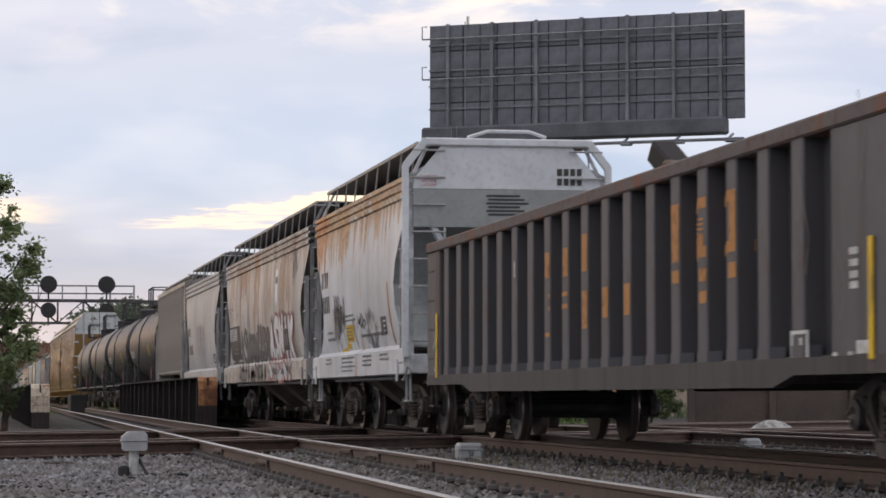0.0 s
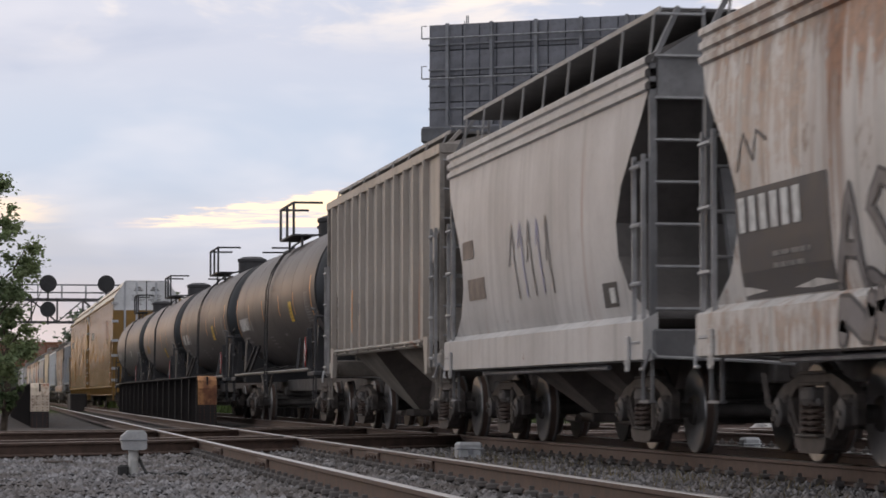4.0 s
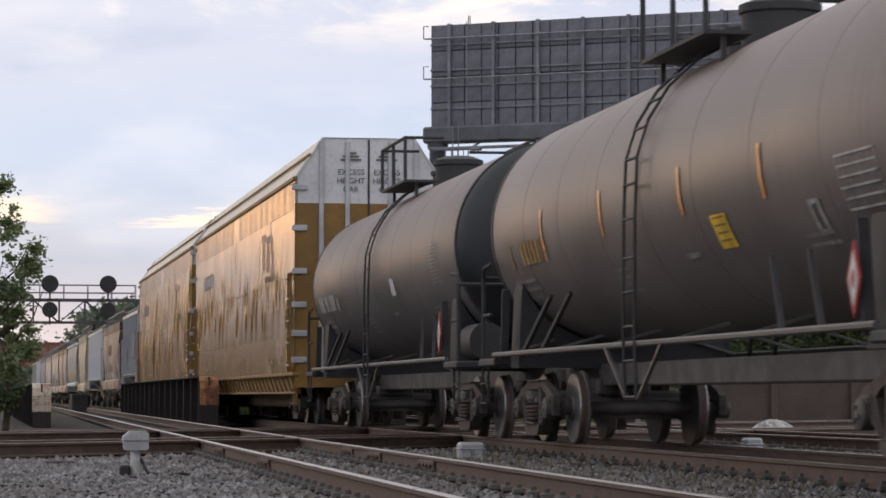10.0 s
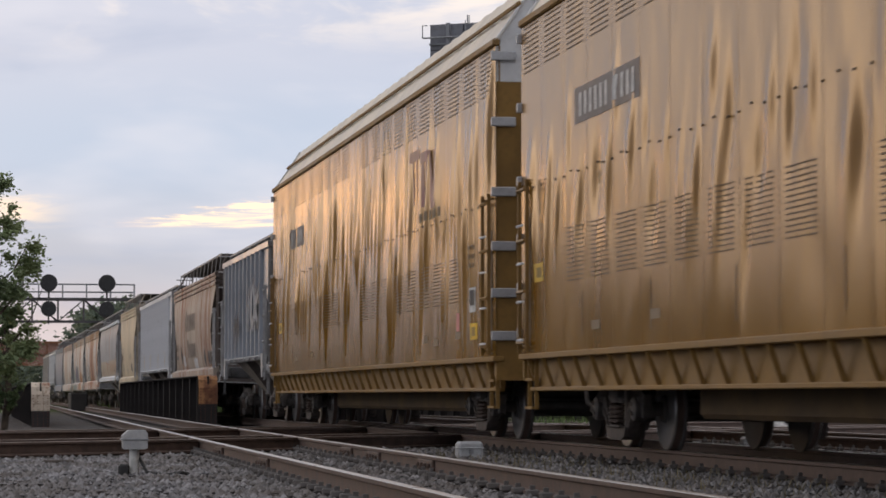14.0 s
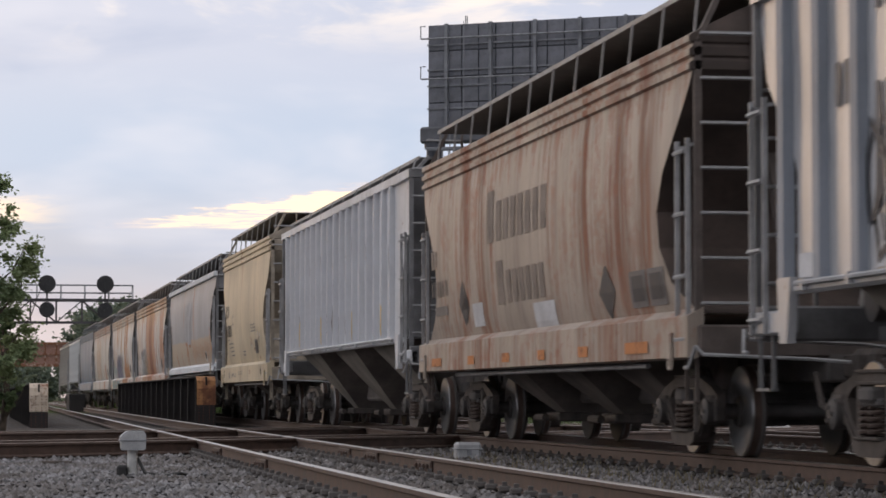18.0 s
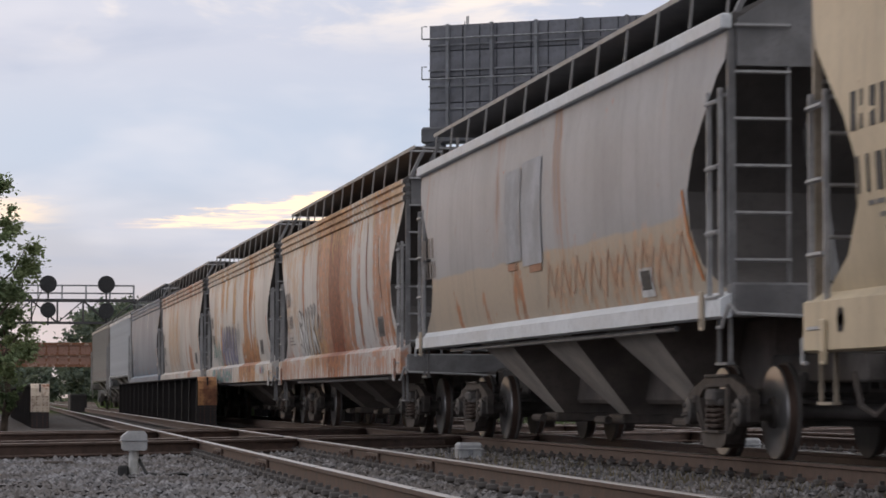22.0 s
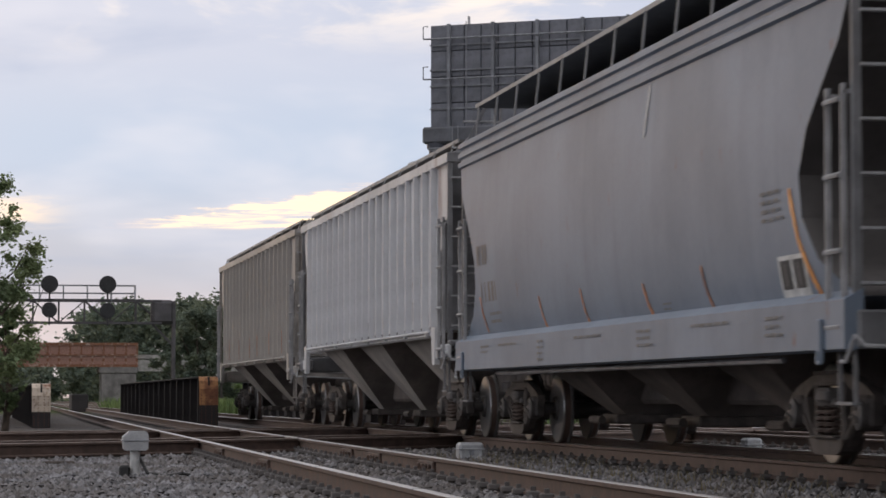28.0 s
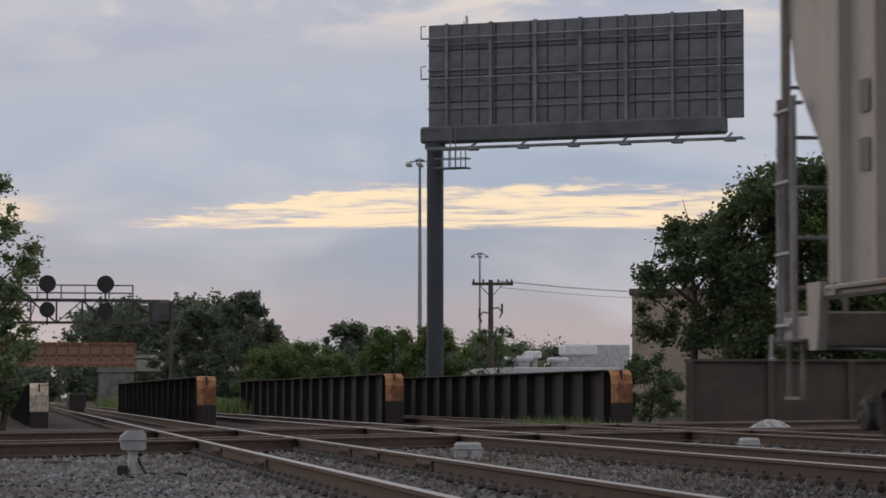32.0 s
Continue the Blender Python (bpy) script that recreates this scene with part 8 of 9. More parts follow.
# ---- signal bridge ----
def signal_bridge():
    Y = 200.0
    s = thing("signal_bridge", "dark steel signal bridge with round signal heads and handrail", "signal bridge", (0, Y, 0))
    zb, zt, x0, x1 = 5.95, 7.55, -14.0, 13.7
    for y in (-0.5, 0.5):
        for z in (zb, zt):
            b = B()
            b.box(x0, x1, y - 0.06, y + 0.06, z - 0.08, z + 0.08)
            part("chord", b, M["signal_steel"], s)
        n = 15
        for i in range(n):
            xa, xb = x0 + (x1 - x0) * i / n, x0 + (x1 - x0) * (i + 1) / n
            b = B()
            b.beam((xa, y, zb), (xa, y, zt), 0.10, 0.10)
            part("upright", b, M["signal_steel"], s)
            b = B()
            p, q = ((xa, y, zb), (xb, y, zt)) if i % 2 else ((xa, y, zt), (xb, y, zb))
            b.beam(p, q, 0.08, 0.08)
            part("diagonal", b, M["signal_steel"], s)
    b = B()
    b.box(x0, x1 - 1.6, -0.6, 0.6, zt + 0.08, zt + 0.12)
    part("walkway", b, M["signal_steel"], s)
    for y in (-0.6, 0.6):
        b = B()
        for z in (8.1, 8.66):
            b.tube([(x0, y, z), (x1 - 1.9, y, z)], 0.035, 6)
        for i in range(16):
            x = x0 + (x1 - 1.9 - x0) * i / 15
            b.beam((x, y, zt), (x, y, 8.66), 0.06)
        part("handrail", b, M["galv"], s)
    for x in (x1,):
        for y in (-0.5, 0.5):
            b = B()
            b.beam((x + 0.9, y, -0.3), (x + 0.9, y, zt), 0.22, 0.22)
            part("post", b, M["signal_steel"], s)
        b = B()
        b.box(x - 0.75, x + 0.95, -0.62, 0.62, zb - 0.1, zt + 0.08, 0.25)
        part("portal_knee", b, M["signal_steel"], s, "riveted corner box of the portal")
        b = B()
        b.beam((x - 0.7, 0, zb), (x + 0.85, 0, zb - 1.6), 0.16, 0.16)
        part("knee_brace", b, M["signal_steel"], s)
    b = B()
    b.beam((x0, 0, -0.3), (x0, 0, zt), 0.4, 0.4)
    part("post", b, M["signal_steel"], s)
    for x, z, r in ((5.62, 8.72, 0.62), (9.78, 8.72, 0.62), (5.62, 6.85, 0.56), (9.78, 6.82, 0.56)):
        b = B()
        b.lathe([(-1.0, 0.001), (-1.0, r * 0.96), (-0.98, r), (-0.94, r), (-0.93, 0.25), (-0.75, 0.25), (-0.75, 0.001)], 28, "y", (x, 0, z))
        head = part("signal_head", b, M["signal"], s, "round black signal target", smooth=30)
        for k in range(7):
            a = math.pi / 4 * k
            dx, dz = (0.36 * math.cos(a), 0.36 * math.sin(a)) if k else (0, 0)
            b = B()
            b.lathe([(-1.10, 0.085), (-1.0, 0.085), (-1.0, 0.001)], 12, "y", (x + dx, 0, z + dz))
            part("lamp_hood", b, M["signal"], head)
        b = B()
        b.beam((x, -0.85, z - 1.1), (x, -0.85, z + 0.2), 0.12, 0.12)
        part("mast", b, M["signal"], s)


signal_bridge()


# ---- road overpass ----
def overpass():
    o = thing("overpass", "rusty riveted plate girder road overpass on a concrete pier", "bridge", (0, 430, 0))
    b = B()
    b.box(-9, 25.85, -0.3, 0.3, 5.5, 8.85)
    part("plate_girder", b, M["overpass_web"], o, "rust-red riveted girder web")
    b = B()
    b.box(-0.16, 0.16, -0.5, -0.3, 5.4, 8.9)
    me = fix_normals(b.mesh("stiffener", M["overpass"]))
    for i in range(21):
        part("stiffener", me, None, o, at=(-8.8 + i * 1.725, 0, 0))
    for z, w in ((5.47, 0.20), (7.15, 0.12), (8.85, 0.20)):
        b = B()
        b.box(-9, 25.85, -0.55, -0.3, z - w, z + w)
        part("flange", b, M["overpass"], o, "flaking pale flange")
    b = B()
    b.box(-9, 60, 0.3, 9, 6.6, 7.2)
    part("deck", b, M["concrete"], o)
    b = B()
    b.box(25.3, 60, -0.2, 0.3, 4.6, 6.4)
    part("approach_wall", b, M["concrete"], o, "concrete approach span")
    b = B()
    b.box(20.2, 25.6, -0.4, 6, -0.3, 4.3, 0.1)
    part("pier", b, M["pier"], o, "stained dark concrete pier")
    b = B()
    b.box(19.8, 25.8, -0.6, 6, 4.3, 5.26, 0.1)
    part("pier_cap", b, M["pier"], o)


overpass()


# ---- billboard ----
def billboard():
    # the panel is seen from its back; its far end stands at (xl, yl)
    yl, yr = 160.0, 150.0
    xl, xr = 26.85, 43.35
    ln = math.hypot(xr - xl, yr - yl)
    m = Matrix.Translation((xl, yl, 0)) @ Matrix.Rotation(math.atan2(yr - yl, xr - xl), 4, "Z")
    t = thing("billboard", "back of a tall steel billboard with panels, walkway and single pole", "billboard", m)
    z0, z1 = 16.45, 22.65
    cols, rows = 18, 4
    pw, ph = ln / cols, (z1 - z0) / rows
    pb = B()
    pb.box(0.03, pw - 0.03, 0.0, 0.06, 0.035, ph - 0.035, 0.015)
    me = fix_normals(pb.mesh("panel", M["bb_panel"]))
    for i in range(cols):
        for j in range(rows):
            part("panel", me, None, t, at=(i * pw, 0.02 * ((i + j) % 2), z0 + j * ph))
    b = B()
    b.box(0.0, ln, 0.09, 0.12, z0, z1)
    part("face_sheet", b, M["bb_pole"], t)
    for i in range(7):
        x = 0.03 + (ln - 0.06) * i / 6 if i else 0.05
        x = 1.25 + (ln - 2.6) * i / 6
        b = B()
        b.box(x - 0.09, x + 0.09, -0.30, -0.02, z0 - 0.2, z1 + 0.02)
        part("upright", b, M["bb_frame"], t)
    for j, z in enumerate((z0 + 1.2, z0 + 2.55, z0 + 3.5, z0 + 5.0)):
        b = B()
        b.box(0.0, ln, -0.10, -0.02, z - 0.05, z + 0.05)
        part("stringer", b, M["bb_frame"], t)
    for z in (z0 + 2.95, z0 + 5.35):
        b = B()
        b.tube([(-0.25, -0.42, z), (ln, -0.42, z)], 0.05, 6)
        part("cable_rail", b, M["galv"], t)
        b = B()
        b.tube([(-0.3, -0.4, z), (-0.3, -0.4, z + 0.75), (0.0, -0.4, z + 0.75)], 0.04, 6)
        part("rail_loop", b, M["bb_frame"], t)
    b = B()
    b.box(-0.25, ln - 1.0, -0.75, 0.35, z0 - 0.90, z0 + 0.08, 0.12)
    part("torsion_beam", b, M["bb_beam"], t, "heavy horizontal steel beam")
    b = B()
    b.box(0.4, ln + 0.35, -1.5, -1.35, z0 - 1.35, z0 - 1.22, 0.02)
    b.box(0.4, ln + 0.35, -1.0, -0.9, z0 - 1.35, z0 - 1.28)
    part("catwalk", b, M["bb_frame"], t)
    for i in range(6):
        x = 3.2 + (ln - 3.8) * i / 5
        b = B()
        b.beam((x, -0.3, z0 - 0.9), (x, -1.45, z0 - 1.3), 0.10, 0.10)
        b.box(x - 0.1, x + 0.55, -1.75, -1.3, z0 - 1.5, z0 - 1.36, 0.04)
        part("lamp_bracket", b, M["bb_frame"], t)
    b = B()
    b.lathe([(-0.3, 0.50), (z0 - 0.6, 0.50), (z0 - 0.6, 0.001)], 24, "z", (0.52, -0.2, 0))
    part("pole", b, M["bb_pole"], t, "dark blue-grey steel pole", smooth=40)
    b = B()
    b.lathe([(z0 - 1.15, 0.62), (z0 - 0.9, 0.62), (z0 - 0.9, 0.001)], 24, "z", (0.52, -0.2, 0))
    part("pole_collar", b, M["bb_pole"], t, smooth=40)
    cage = []     # service cage under the beam
    for z in (z0 - 2.45, z0 - 1.9, z0 - 1.35):
        cage += [[(1.0, -0.6, z), (2.95, -0.6, z), (2.95, -1.5, z), (1.0, -1.5, z)]]
    for x in (1.5, 1.9, 2.3, 2.65, 2.95):
        cage.append([(x, -1.5, z0 - 2.45), (x, -1.5, z0 - 1.3)])
    for x in (1.75, 2.1):
        cage.append([(x, -0.9, z0 - 2.4), (x, -0.9, z0 + 0.1)])
    for pts in cage:
        b = B()
        b.tube(pts, 0.034, 5)
        part("cage_rail", b, M["bb_frame"], t)
    b = B()
    b.box(1.0, 2.95, -1.5, -0.6, z0 - 2.5, z0 - 2.45)
    part("cage_floor", b, M["bb_frame"], t)
    b = B()
    b.tube([(2.45, -0.1, z1 - 0.1), (2.45, -0.1, z1 + 0.45)], 0.04, 5)
    b.tube([(2.55, -0.1, z1 - 0.1), (2.55, -0.1, z1 + 0.45)], 0.03, 5)
    b.tube([(2.45, -0.45, z0 + 0.1), (2.45, -0.45, z1 + 0.1)], 0.03, 5)
    part("ladder_top", b, M["bb_frame"], t)


billboard()


# ---- light masts, utility pole ----
def light_mast(x, y, z, label):
    t = thing("light_mast", label, "light mast", (x, y, 0))
    b = B()
    b.tube([(0, 0, -0.3), (0, 0, z * 0.5), (0, 0, z)], 0.30, 10, 0.14)
    part("pole", b, M["galv"], t, smooth=40)
    b = B()
    b.lathe([(z - 0.1, 0.5), (z + 0.1, 0.6), (z + 0.2, 0.3), (z + 0.35, 0.001)], 16, "z")
    part("head_ring", b, M["galv"], t, smooth=40)
    for k in range(6):
        a = math.pi / 3 * k + 0.3
        b = B()
        b.beam((0.4 * math.cos(a), 0.4 * math.sin(a), z), (1.3 * math.cos(a), 1.3 * math.sin(a), z - 0.15), 0.08)
        b.lathe([(-0.55, 0.34), (-0.3, 0.34), (-0.12, 0.12), (-0.12, 0.001)], 12, "z", (1.4 * math.cos(a), 1.4 * math.sin(a), z - 0.05))
        part("floodlight", b, M["box_grey"], t, smooth=40)


def utility_pole(x, y, z):
    t = thing("utility_pole", "weathered wooden utility pole with crossarm and wires", "utility pole", Matrix.Translation((x, y, 0)) @ Matrix.Rotation(radians(-8), 4, "Z"))
    b = B()
    b.tube([(0, 0, -0.3), (0, 0, z + 0.15)], 0.22, 10, 0.16)
    part("pole", b, M["wood_pole"], t, smooth=40)
    b = B()
    b.box(-1.25, 1.5, -0.14, 0.14, z - 0.22, z - 0.02, 0.02)
    part("crossarm", b, M["wood_pole"], t)
    for s in (-1, 1):
        b = B()
        b.beam((0, -0.1, z - 1.0), (s * 0.75, -0.1, z - 0.2), 0.08, 0.05)
        part("arm_brace", b, M["wood_pole"], t)
    for xx in (-1.15, -0.5, 0.5, 1.1, 1.4):
        b = B()
        b.lathe([(z - 0.02, 0.05), (z + 0.06, 0.08), (z + 0.12, 0.05), (z + 0.18, 0.07), (z + 0.2, 0.001)], 10, "z", (xx, 0, 0))
        part("insulator", b, M["signal"], t)
    for s, zz in ((-1, z - 2.1), (1, z - 1.8)):
        b = B()
        b.tube([(0, 0, zz), (s * 0.5, 0, zz + 0.1), (s * 0.75, 0, zz - 0.2), (s * 0.6, 0, zz - 0.6)], 0.05, 6)
        b.box(s * 0.75 - 0.07, s * 0.75 + 0.07, -0.08, 0.08, zz - 0.35, zz + 0.35)
        part("bracket", b, M["wood_pole"], t)
    for k, zz in enumerate((z + 0.1, z + 0.05, z - 0.35)):
        b = B()
        pts = [(0.6 + 22 * i / 12, 10 * i / 12, zz - 0.55 * math.sin(math.pi * i / 12)) for i in range(13)]
        b.tube(pts, 0.013, 4)
        part("wire", b, M["signal"], t)


light_mast(49.4, 300.0, 26.8, "tall galvanised highway light mast with a ring of floodlights")
light_mast(88.0, 470.0, 25.5, "distant tall galvanised light mast")
utility_pole(34.45, 180.0, 8.25)


# ---- buildings ----
def tan_building():
    t = thing("warehouse", "plain tan flat-roofed block building behind trees", "building", Matrix.Translation((28.45, 116.0, 0)) @ Matrix.Rotation(radians(-17), 4, "Z"))
    b = B()
    b.box(0, 26, 0, 18, -0.3, 5.0)
    part("wall", b, M["tan_wall"], t)
    b = B()
    b.box(-0.12, 26.12, -0.12, 18.12, 5.0, 5.28, 0.02)
    part("coping", b, M["tan_trim"], t)
    for z in (1.6, 3.3):
        b = B()
        b.box(-0.01, 26, -0.012, 0.0, z, z + 0.03)
        part("wall_joint", b, M["tan_trim"], t)
    b = B()
    b.box(6.0, 7.1, -0.05, 0.05, 0.0, 2.1)
    part("door", b, M["brown_wall"], t)


tan_building()


def low_building():
    t = thing("low_building", "long low building with white flat roof and roof units", "building", (34.0, 170, 0))
    b = B()
    b.box(0, 22, 0, 20, -0.3, 1.95)
    part("wall", b, M["concrete"], t)
    b = B()
    b.box(-0.3, 22.3, -0.3, 20.3, 1.95, 2.45, 0.05)
    part("roof", b, M["white_roof"], t, "white roof edge")
    for x, w, hgt, y in ((0.9, 1.0, 0.75, 2), (2.0, 0.35, 1.1, 3), (3.7, 0.5, 0.7, 3), (5.5, 1.6, 1.55, 5)):
        u = B()
        u.box(x - w / 2, x + w / 2, y, y + 2, 2.45, 2.45 + hgt * 0.55, 0.05)
        part("unit_base", u, M["box_grey"], t)
        u = B()
        u.box(x - w / 2 - 0.25, x + w / 2 + 0.25, y - 0.2, y + 2.2, 2.45 + hgt * 0.55, 2.45 + hgt, 0.12)
        part("roof_unit", u, M["white_roof"], t, "white rooftop ventilation unit")
    b = B()
    b.box(6.3, 9.5, 8, 14, 2.45, 4.05, 0.05)
    part("penthouse", b, M["box_grey"], t)


low_building()


def brown_wall():
    t = thing("steel_wall", "long brown steel plate wall behind the tracks", "wall", (20.3, 76, 0), kind="structure")
    for i in range(10):
        b = B()
        b.box(i * 2.4, i * 2.4 + 2.36, 0, 0.12, -0.3, 1.58, 0.01)
        part("plate", b, M["brown_wall"], t)
        b = B()
        b.box(i * 2.4 - 0.1, i * 2.4 + 0.1, -0.16, 0.0, -0.3, 1.62, 0.02)
        part("stanchion", b, M["brown_wall"], t)
    b = B()
    b.box(-0.1, 24, -0.1, 0.2, 1.58, 1.66, 0.01)
    part("cap_rail", b, M["brown_wall"], t)


brown_wall()


# ---- trees ----
def leaf_cloud(centers, count, leaf, seed, name, mat):
    """Many small bent leaves scattered in clumps round the given centres (x, y, z, radius)."""
    rs = np.random.RandomState(seed)
    cs = np.array(centers, float)
    wts = cs[:, 3] ** 2.2
    idx = rs.choice(len(cs), count, p=wts / wts.sum())
    d = rs.normal(0, 1, (count, 3))
    d /= np.linalg.norm(d, axis=1)[:, None]
    r = np.minimum(np.abs(rs.normal(0, 0.58, count)), 1.5 * rs.uniform(0.6, 1.0, count))
    pos = cs[idx, :3] + d * (cs[idx, 3] * r)[:, None] * np.array([1, 1, 0.8])
    u = rs.normal(0, 1, (count, 3))
    u[:, 2] *= 0.5
    u /= np.linalg.norm(u, axis=1)[:, None]
    w = np.cross(u, rs.normal(0, 1, (count, 3)))
    w /= np.linalg.norm(w, axis=1)[:, None]
    s = (leaf * rs.uniform(0.6, 1.4, count))[:, None]
    n = np.cross(u, w)
    v = np.stack([pos - u * s * 0.5, pos + w * s * 0.3 + n * s * 0.08, pos + u * s * 0.6 - n * s * 0.1, pos - w * s * 0.3 + n * s * 0.08], 1).reshape(-1, 3)
    f = (np.arange(count) * 4)[:, None] + np.array([[0, 1, 2, 3]])
    me = bpy.data.meshes.new(name)
    me.from_pydata(v.tolist(), [], f.tolist())
    me.materials.append(mat)
    return me


def tree(label, at, height, spread, seed, mat, leaves=9000, leaf=0.22, trunk=0.28, bare=0.2, clumps=46):
    rnd = random.Random(seed)
    t = thing("tree", label, "tree", at)
    b = B()
    centers = []
    b.tube([(0, 0, -0.3), (0.1, 0.05, height * 0.25), (0.15, -0.1, height * 0.55), (0.0, 0.0, height * 0.85)], trunk, 8, trunk * 0.2)
    nl = 9
    for i in range(nl):
        a = i * 2.4 + rnd.uniform(-0.4, 0.4)
        z0 = height * (bare + 0.5 * i / nl)
        ln = spread * rnd.uniform(0.55, 1.0) * (1 - 0.45 * i / nl)
        p1 = (ln * 0.5 * math.cos(a), ln * 0.5 * math.sin(a), z0 + height * 0.10)
        p2 = (ln * math.cos(a), ln * math.sin(a), z0 + height * rnd.uniform(0.14, 0.26))
        b.tube([(0.05, 0, z0), p1, p2], trunk * 0.36, 6, trunk * 0.1)
        for q in (p1, p2):
            b.tube([q, (q[0] + rnd.uniform(-1, 1) * spread * 0.25, q[1] + rnd.uniform(-1, 1) * spread * 0.25, q[2] + height * 0.12)], trunk * 0.12, 5, trunk * 0.04)
    part("trunk", b, M["bark"], t, smooth=50)
    for i in range(clumps):
        zf = rnd.uniform(bare, 1.0)
        rad = spread * (0.35 + 0.65 * math.sin(math.pi * min(1.0, (zf - bare) / (1 - bare) * 0.80 + 0.16))) * rnd.uniform(0.45, 1.0)
        a = rnd.uniform(0, 6.283)
        centers.append((rad * math.cos(a), rad * math.sin(a), height * zf, spread * rnd.uniform(0.12, 0.30)))
    part("crown", leaf_cloud(centers, leaves, leaf, seed, "crown", mat), None, t)
    return t


tree("large green leafy tree behind the brown wall", (30.3, 98.0, 0), 8.9, 3.7, 3, M["leaf"], 56000, 0.19, 0.3, 0.2, 90)
tree("large green leafy tree beside the tan building", (27.1, 101.0, 0), 7.1, 2.3, 8, M["leaf"], 19000, 0.17, 0.2, 0.36, 64)
tree("green leafy tree behind the freight train", (33.5, 96.0, 0), 9.4, 4.0, 12, M["leaf_light"], 32000, 0.19, 0.28, 0.2, 70)
tree("low green bush by the tan wall", (20.9, 83.0, -0.1), 1.95, 1.15, 15, M["leaf"], 14000, 0.085, 0.05, 0.0, 60)
tree("leafy tree close to the track, overhanging", (0.17, 62.0, 0), 5.45, 1.42, 27, M["leaf_near"], 23000, 0.10, 0.14, 0.18, 95)
tree("dark undergrowth tree near the white girder end", (0.82, 66.0, -0.1), 2.7, 0.5, 25, M["leaf_dark"], 9000, 0.11, 0.1, 0.05, 40)

# mid-distance trees along the line: x, y, height, spread
MID = [(20.3, 250, 8.8, 1.9), (22.0, 257, 9.2, 2.3), (24.2, 245, 9.9, 1.8), (26.3, 252, 7.6, 2.2), (19.6, 262, 8.4, 1.6), (28.2, 258, 6.4, 2.2),
       (20.8, 190, 4.1, 2.4), (23.4, 193, 4.4, 2.4), (25.9, 200, 4.2, 2.2), (32.1, 230, 6.7, 2.2), (27.0, 175, 4.9, 1.8), (29.2, 172, 5.1, 1.8),
       (35.0, 186, 4.8, 2.2), (38.2, 190, 4.2, 2.2), (44.0, 300, 7.0, 4.0), (52.0, 310, 6.6, 4.5), (60.0, 330, 7.2, 5.0), (68.0, 330, 7.0, 5.0)]
protos = ((M["leaf_far"], "green leafy tree along the railway"), (M["leaf"], "green leafy tree beyond the bridge girders"), (M["leaf_light"], "light green bushy tree near the tracks"))
for i, (x, y, hh, sp) in enumerate(MID):
    mat, lab = protos[(2 if y < 205 else 0 if y > 225 else 1)]
    tree(lab, (x, y, -0.2), hh, sp * (1.45 if y > 205 else 1.2), 40 + i, mat, 26000, 0.30 if y > 205 else 0.17, 0.2, 0.03, 60)
tree("thin-leaved scrubby tree by the utility pole", (31.9, 165.0, 0), 5.0, 1.9, 71, M["leaf_far"], 2600, 0.2, 0.1, 0.1, 26)


def far_woods():
    rnd = random.Random(9)
    cs = []
    for i in range(260):
        x = rnd.uniform(-140, 330)
        y = rnd.uniform(620, 700)
        for k in range(3):
            cs.append((x + rnd.uniform(-4, 4), y, rnd.uniform(0, 8.5), rnd.uniform(2.5, 5.0)))
    ob = new("far_woods", leaf_cloud(cs, 60000, 1.5, 5, "far_woods", M["leaf_far"]))
    tagged(ob, "distant green woods along the horizon", "woods", kind="stuff")
    cs = []
    for i in range(120):
        x = rnd.uniform(-45, 14.0)
        y = rnd.uniform(455, 520)
        for k in range(3):
            cs.append((x + rnd.uniform(-3, 3), y, rnd.uniform(0, 6.0 if x > -4 else 11), rnd.uniform(1.5, 3.2)))
    for i in range(120):
        x = rnd.uniform(19, 50)
        y = rnd.uniform(455, 520)
        top = 13.0 + 4.0 * min(1.0, max(0.0, (x - 19) / 5.0))
        for k in range(4):
            cs.append((x + rnd.uniform(-2, 2), y, rnd.uniform(0, top), rnd.uniform(1.6, 3.0)))
    for i in range(150):        # unseen belt continuing the tree by the girder, added to dim low reflections
        y = rnd.uniform(85, 230)
        x = rnd.uniform(-0.62, -0.09) * y
        for k in range(4):
            cs.append((x + rnd.uniform(-2, 2), y, rnd.uniform(0, 0.046 * y), rnd.uniform(1.2, 2.2)))
    ob = new("woods", leaf_cloud(cs, 95000, 0.9, 6, "woods", M["leaf_far"]))
    tagged(ob, "green woods behind the overpass and unseen belt left of tracks", "woods", kind="stuff")


far_woods()


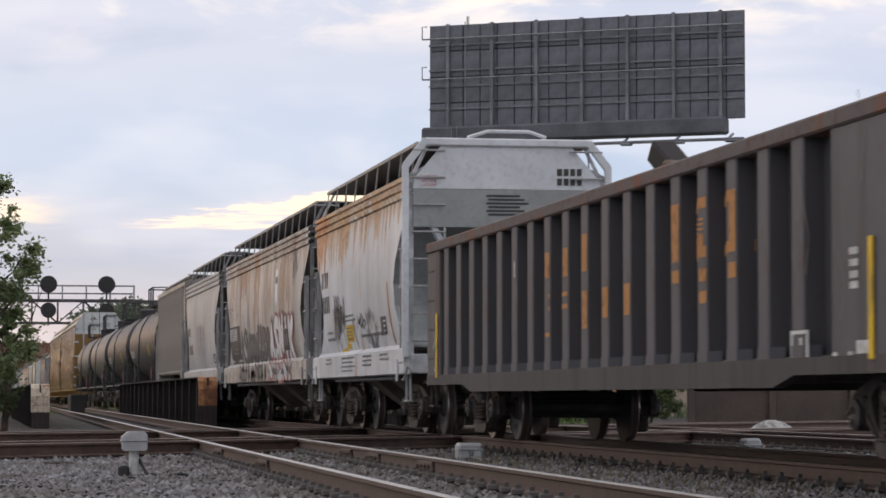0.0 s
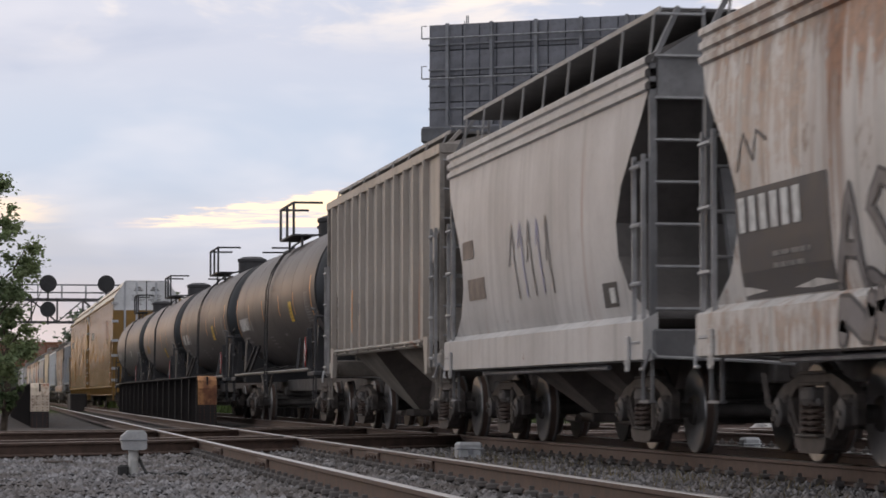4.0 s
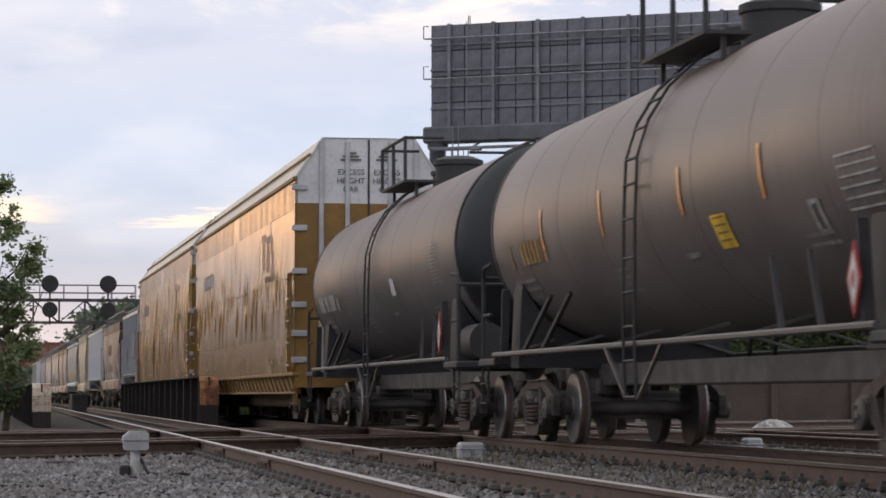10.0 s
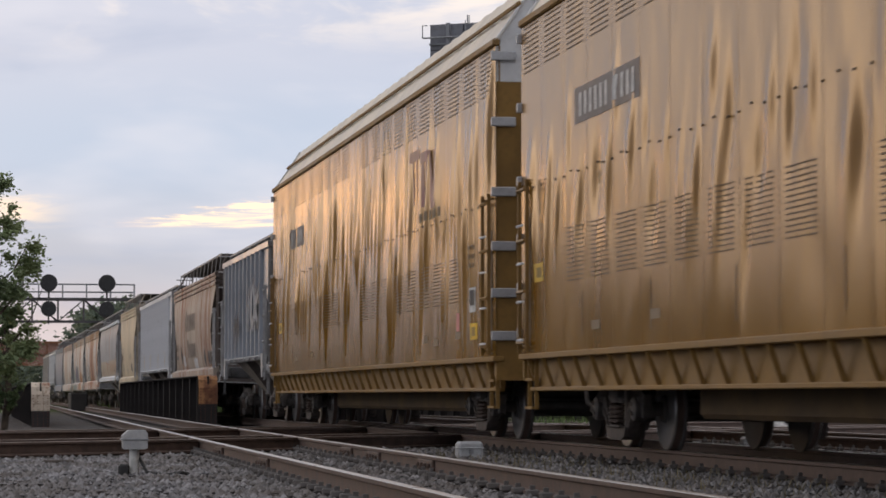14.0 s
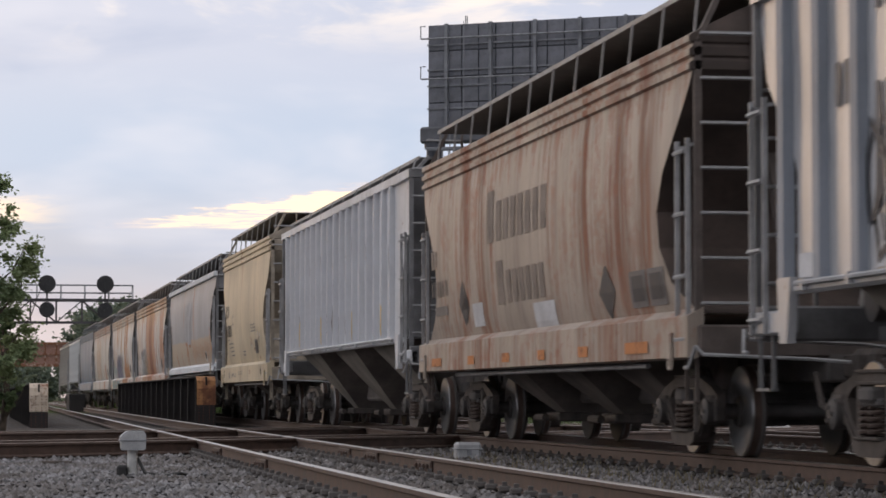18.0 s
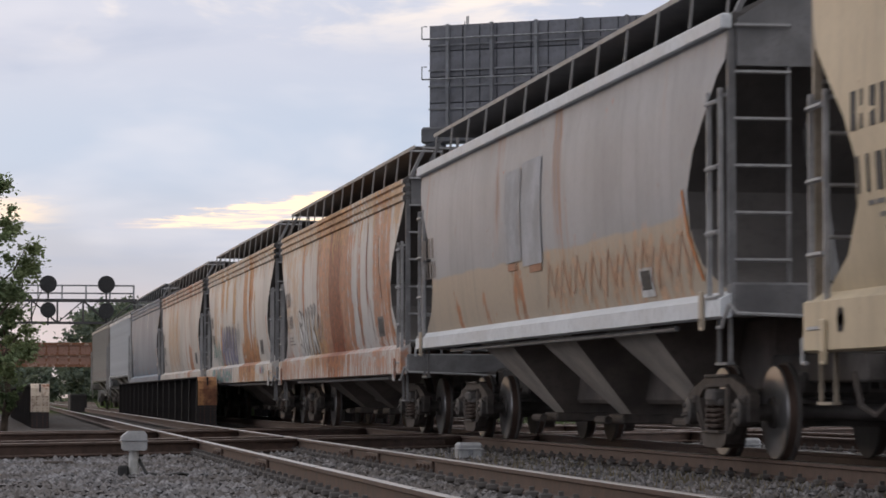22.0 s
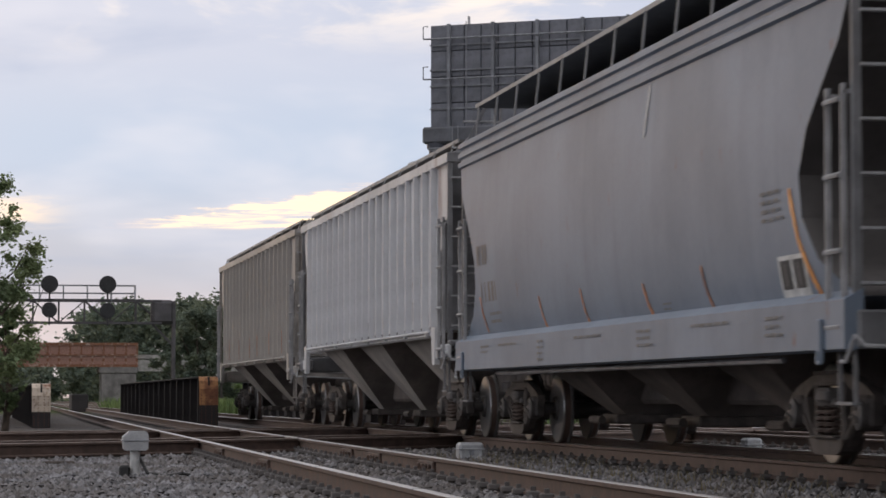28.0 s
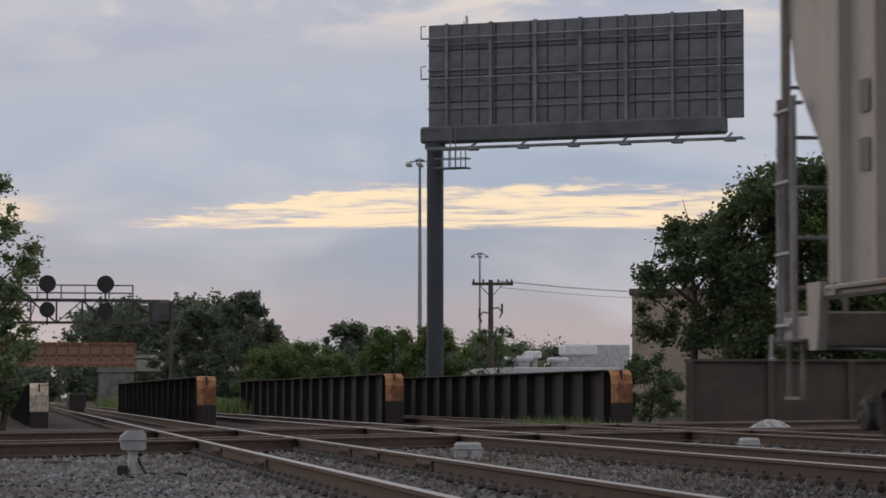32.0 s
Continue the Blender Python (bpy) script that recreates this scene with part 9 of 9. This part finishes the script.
def grass(name, label, x0, x1, y0, y1, n, hgt, seed, mat):
    rs = np.random.RandomState(seed)
    p = np.stack([rs.uniform(x0, x1, n), rs.uniform(y0, y1, n), np.full(n, -0.25)], 1)
    a = rs.uniform(0, 6.28, n)
    w = np.stack([np.cos(a), np.sin(a), np.zeros(n)], 1) * (hgt * 0.06)
    tip = p + np.stack([rs.normal(0, 0.25, n), rs.normal(0, 0.25, n), rs.uniform(0.5, 1.0, n)], 1) * hgt
    v = np.stack([p - w, p + w, tip], 1).reshape(-1, 3)
    f = (np.arange(n) * 3)[:, None] + np.array([[0, 1, 2]])
    me = bpy.data.meshes.new(name)
    me.from_pydata(v.tolist(), [], f.tolist())
    me.materials.append(mat)
    tagged(new(name, me), label, "grass", kind="stuff")


tb = B()
tb.box(-0.18, 0.18, -0.06, 0.06, -0.235, -0.15, 0.015)
tagged(part("timber_offcut", tb, M["tie"], at=Matrix.Translation((1.02, 31.8, 0)) @ Matrix.Rotation(radians(-6), 4, "Z")), "dark weathered timber offcut lying on the ballast", "timber")

grass("grass", "bright green grass behind the bridge girders", 7.5, 12.5, 108, 160, 5000, 0.9, 1, M["leaf_light"])
grass("grass", "green weeds along the girder foot", 12.2, 14.2, 58, 64, 500, 0.45, 2, M["leaf_light"])
grass("weeds", "dry weeds in the ballast by the rail", 5.3, 7.25, 20, 36, 700, 0.17, 3, M["weed"])
grass("grass", "green verge beside the far tracks", 14.5, 60, 105, 240, 16000, 0.8, 4, M["leaf"])
grass("grass", "green verge left of the tracks", -24, 0.3, 55, 150, 16000, 0.7, 5, M["leaf_dark"])


# ---- what moves ----
# distance that the train has gone, in metres, at seconds
RUN = [(0.0, 3.87), (3.0, 39.14), (6.0, 75.01), (9.0, 110.98), (12.0, 147.44), (14.5, 178.46), (17.0, 209.87), (20.0, 247.83), (23.0, 286.21),
       (25.5, 317.94), (28.0, 350.04), (30.0, 376.25), (32.0, 402.39)]


def gone(t):
    return float(np.interp(t, [r[0] for r in RUN], [r[1] for r in RUN]))


def motions():
    for car, mid in CARS:
        walk(car, [(t, pose(TRACK_X, mid - s, 0)) for t, s in RUN])
    # wheels roll without slipping: less than a quarter turn from row to row
    roll = [(i / FPS, gone(i / FPS) / 0.44) for i in range(32 * FPS + 1)]
    lead = {}
    for w, dy in WHEELS:
        if dy not in lead:
            walk(w, [(t, Matrix.Translation((0, dy, 0.44)) @ Matrix.Rotation(a, 4, "X")) for t, a in roll])
            lead[dy] = w.animation_data
        else:       # all wheelsets of the train turn alike
            w.rotation_mode = "QUATERNION"
            keys = w.animation_data_create()
            keys.action, keys.action_slot = lead[dy].action, lead[dy].action_slot


motions()
